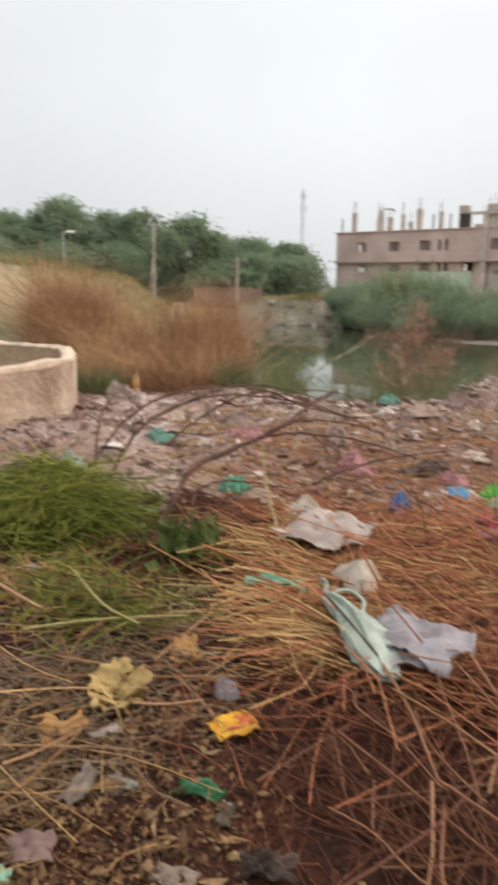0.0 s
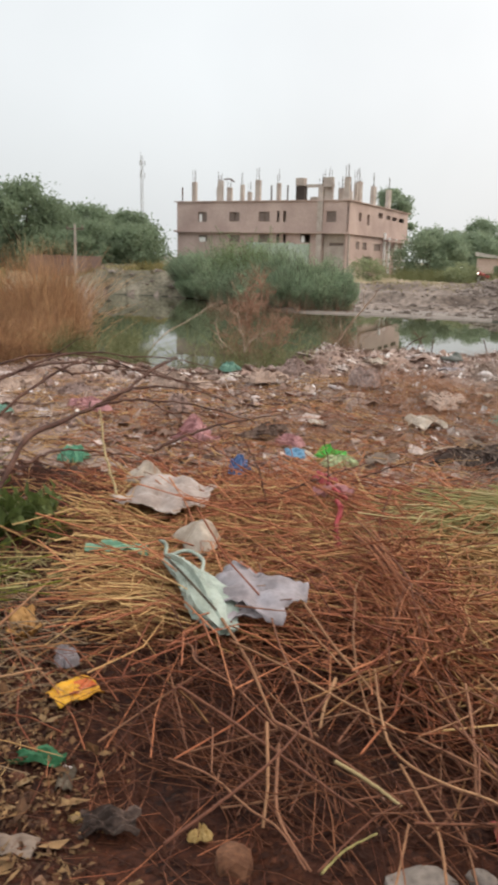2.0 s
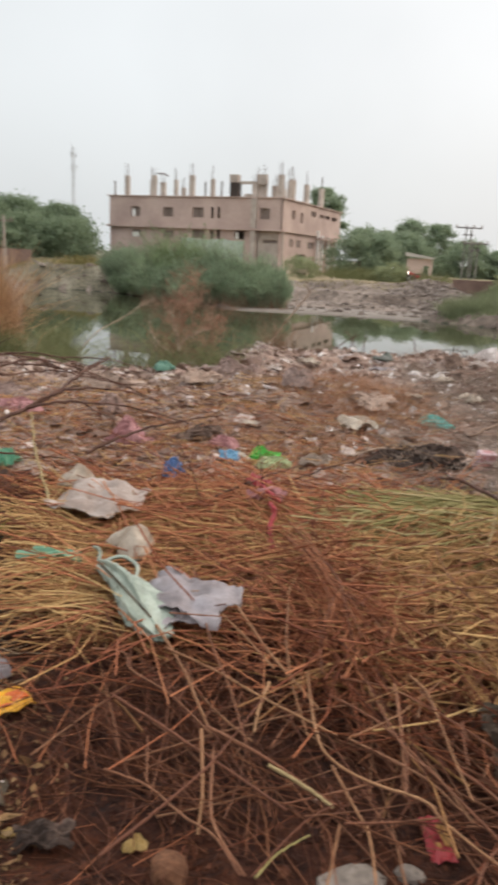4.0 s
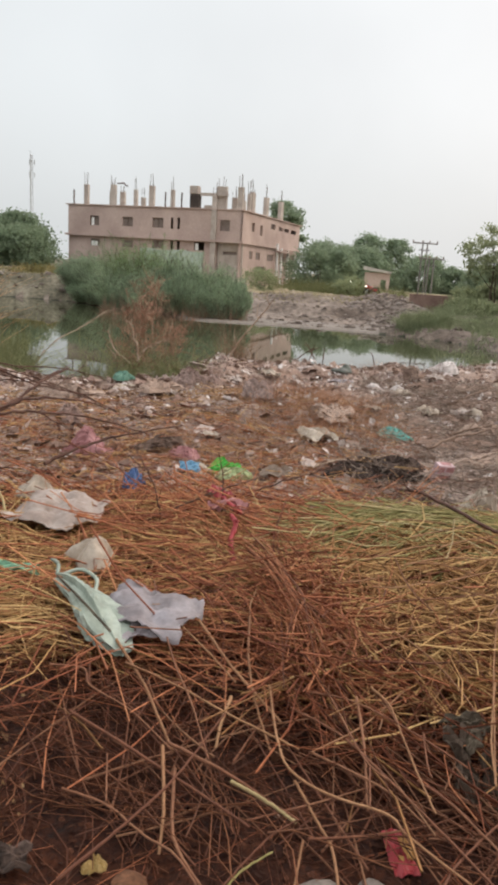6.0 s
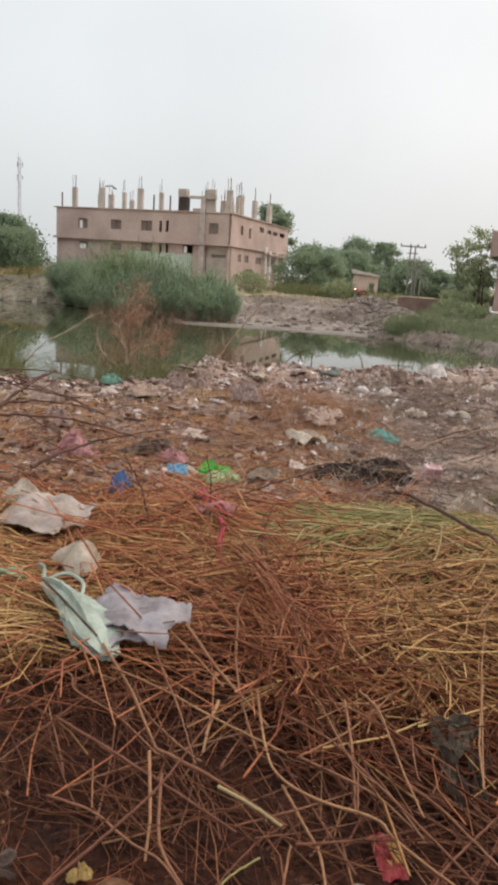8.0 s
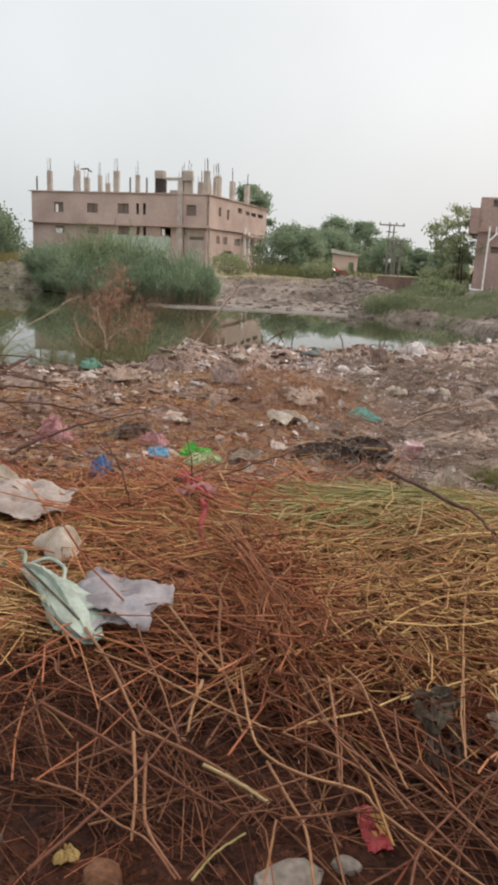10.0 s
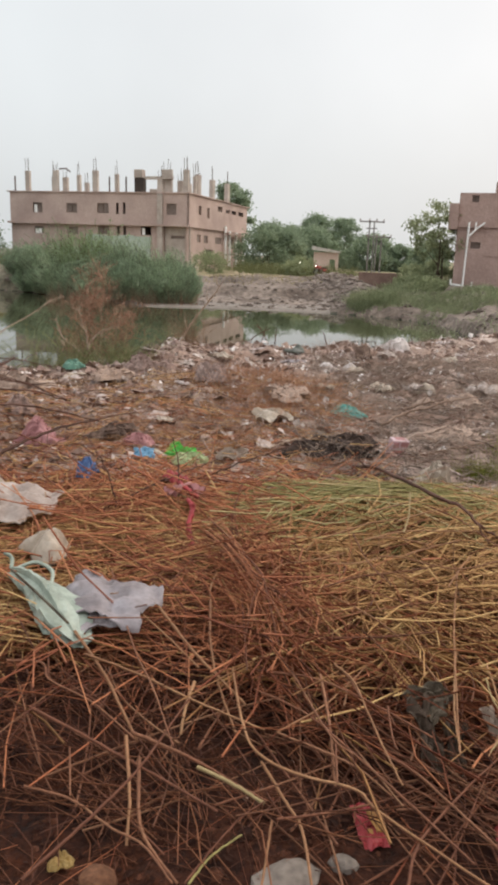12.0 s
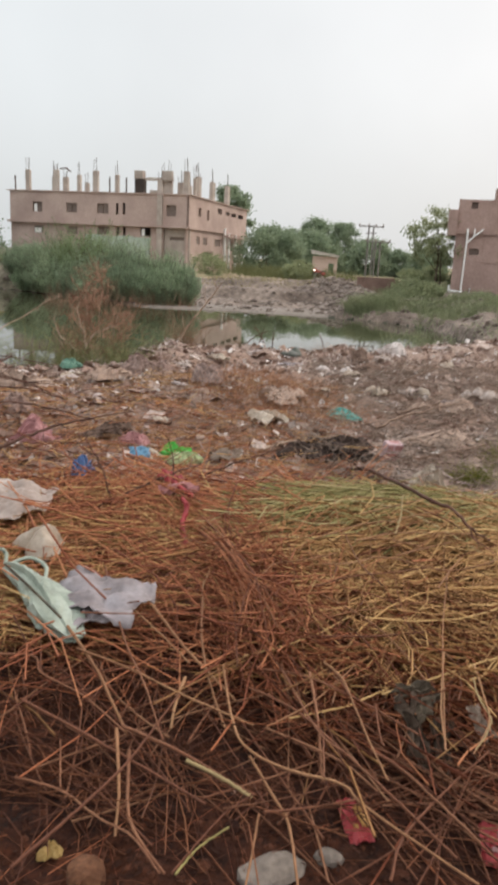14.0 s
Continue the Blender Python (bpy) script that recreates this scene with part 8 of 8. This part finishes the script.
    c = np.stack([x, y, ground_z(x, y) + rng.uniform(0.015, 0.07, n)], -1)
    size = (0.010 + 0.05 * rng.uniform(0, 1, n) ** 4) * (0.6 + d / 16)
    v, f = leaves(c, 1.0, rng, long=1.3)
    v = np.repeat(c, 4, 0) + (v - np.repeat(c, 4, 0)) * np.repeat(size, 4)[:, None]
    stuff("litter_flecks", [(v, f)], FLECK, "tiny whitish flecks of torn plastic and paper", "litter", smooth=False)
    # leaf litter, chips and rotting waste on the soil beside the grass heap
    n = 420
    az = rng.uniform(-52, -25, n)
    d = np.sqrt(rng.uniform(1.1 ** 2, 2.35 ** 2, n))
    stuff("waste_lumps", [lumps_at(az, d, rng.uniform(0.004, 0.012, n) * rng.choice([0.6, 1, 2.6], n, p=[0.5, 0.4, 0.1]), rng)], WASTE, "brown lumps of rotting waste on soil", "rubbish", smooth=False)
    pieces = []
    for n, size, long, flat in ((5200, 0.013, 1.6, 0.5), (1400, 0.022, 1.9, 0.5), (220, 0.040, 2.0, 0.6), (900, 0.010, 7.0, 0.3)):
        az = -50 + 24 * rng.uniform(0, 1, n) ** 1.7 + rng.normal(0, 3.0, n)
        d = np.sqrt(rng.uniform(1.0, 2.75 ** 2, n)) + rng.normal(0, 0.15, n)
        x, y = d * np.sin(np.radians(az)), d * np.cos(np.radians(az))
        c = np.stack([x, y, ground_z(x, y) + rng.uniform(0.004, 0.03, n)], -1)
        v, f = leaves(c, size, rng, long=long)
        v[:, 2] = np.repeat(c[:, 2], 4) + flat * (v[:, 2] - np.repeat(c[:, 2], 4))
        pieces.append((v, f))
    stuff("leaf_litter", pieces, LEAF_LITTER, "tan and brown dead leaves and chips on soil", "leaf litter", smooth=False)
    # clods and half-buried rubbish lumps, then the lumps of soil near by
    n = 2600
    az = rng.uniform(-46, 22, n)
    d = np.sqrt(rng.uniform(4.8 ** 2, (crest(az) + 1.5) ** 2))
    w = rng.uniform(0.012, 0.05, n) * (0.8 + d / 20) * rng.choice([0.6, 0.9, 1.4], n, p=[0.5, 0.42, 0.08])
    stuff("rubbish_clods", [lumps_at(az, d, w, rng)], CLODS, "brown and grey clods of soil and rubbish", "rubbish", smooth=False)
    n = 2800
    az = rng.uniform(-50, 30, n)
    d = np.sqrt(rng.uniform(1.1 ** 2, 3.0 ** 2, n))
    w = rng.uniform(0.004, 0.014, n) * rng.choice([0.7, 1.0, 2.2], n, p=[0.5, 0.42, 0.08])
    stuff("soil_clods", [lumps_at(az, d, w, rng)], EARTH, "crumbly lumps of dark soil with stalk shade", "soil", smooth=False)
    q = 680
    bx, by = patch(0.68, 5.88, 0.38, 0.2, rng)(q)
    bc = np.stack([bx, by, ground_z(bx, by) + rng.uniform(0.0, 0.03, q)], -1)
    stuff("charred_bits", [leaves(bc, 0.05, rng, long=1.4)], CHARRED, "charred bits of burnt rubbish", "ash", smooth=False)


scatter_scraps()


def scatter_strips():
    """Curled strips, straw bits and twigs mixed into the dump's surface, and rubble on the far bank."""
    rng = np.random.default_rng(91)
    place = wedge(-46, 22, 5.0, 12.5, rng)
    stuff("plastic_strips", [stalks(900, place, 0, 70, (0.06, 0.3), (0.003, 0.009), (0.0, 0.06), rng, 14, 0.8)], LITTER, "curled strips of bleached plastic over the dump", "litter")
    stuff("dry_twigs", [stalks(900, wedge(-46, 22, 5.0, 14.0, rng), 0, 60, (0.1, 0.6), (0.002, 0.005), (0.0, 0.08), rng, 12, 0.4)], TWIG, "dark dry twigs over the dump", "twigs")
    n = 2400
    az = np.where(np.arange(n) < 1000, rng.normal(5.6, 1.6, n), rng.uniform(-24, 18, n))
    d = far_shore(az) + 1.0 + 30 * rng.uniform(0, 1, n) ** 1.5
    d = np.where(az > 9, rng.uniform(21, 60, n), d)
    d = np.where(np.arange(n) < 1000, rng.normal(52, 4.5, n), d)
    x, y = d * np.sin(np.radians(az)), d * np.cos(np.radians(az))
    z, w, k = ground_z(x, y), rng.uniform(0.04, 0.14, n) * rng.choice([0.5, 1, 1.7], n, p=[0.5, 0.42, 0.08]), 7
    ang = np.linspace(0, 2 * np.pi, k, endpoint=False)
    rings = []
    for r, h in ((1.0, -0.3), (0.85, 0.3), (0.4, 0.6)):
        rr = w[:, None] * r * (1 + 0.3 * rng.normal(size=(n, k)))
        rings.append(np.stack([x[:, None] + 1.5 * rr * np.cos(ang), y[:, None] + rr * np.sin(ang), z[:, None] + w[:, None] * h * (1 + 0.35 * rng.normal(size=(n, k)))], -1))
    v = np.stack(rings, 1).reshape(-1, 3)
    b = (np.arange(n) * 3 * k)[:, None]
    j, j2 = np.arange(k), (np.arange(k) + 1) % k
    quads = np.concatenate([np.stack([b + i * k + j, b + i * k + j2, b + (i + 1) * k + j2, b + (i + 1) * k + j], -1).reshape(-1, 4) for i in (0, 1)])
    tops = np.stack([np.broadcast_to(b + 2 * k, (n, k - 2)), b + 2 * k + j[1:-1], b + 2 * k + j[2:]], -1).reshape(-1, 3)
    stuff("bank_rubble", [(v, [quads, tops])], RUBBLE, "lumps of mud and rubble on the far bank", "rubble", smooth=False)


scatter_strips()


def build_weed():
    rng = np.random.default_rng(93)
    ob = thing("weed", pose(-2.03, 3.55, ground_at(-2.03, 3.55)), "small leafy green weed beside the cut grass", "weed")
    stems = np.stack([curve_through([(0, 0, 0), (0.04 * math.cos(k), 0.04 * math.sin(k), 0.12), (0.16 * math.cos(k), 0.12 * math.sin(k), 0.2 + 0.02 * k)], 6) for k in range(6)])
    part("stem", mesh_of("stem", *tubes(stems, np.full(stems.shape[:2], 0.004), 4), REED), ob)
    c = rng.normal(0, 1, (120, 3)) * [0.10, 0.08, 0.07] + [0, 0, 0.15]
    part("foliage", mesh_of("foliage", *leaves(c, 0.06, rng, 0.3, 1.9), WEED), ob)


build_weed()
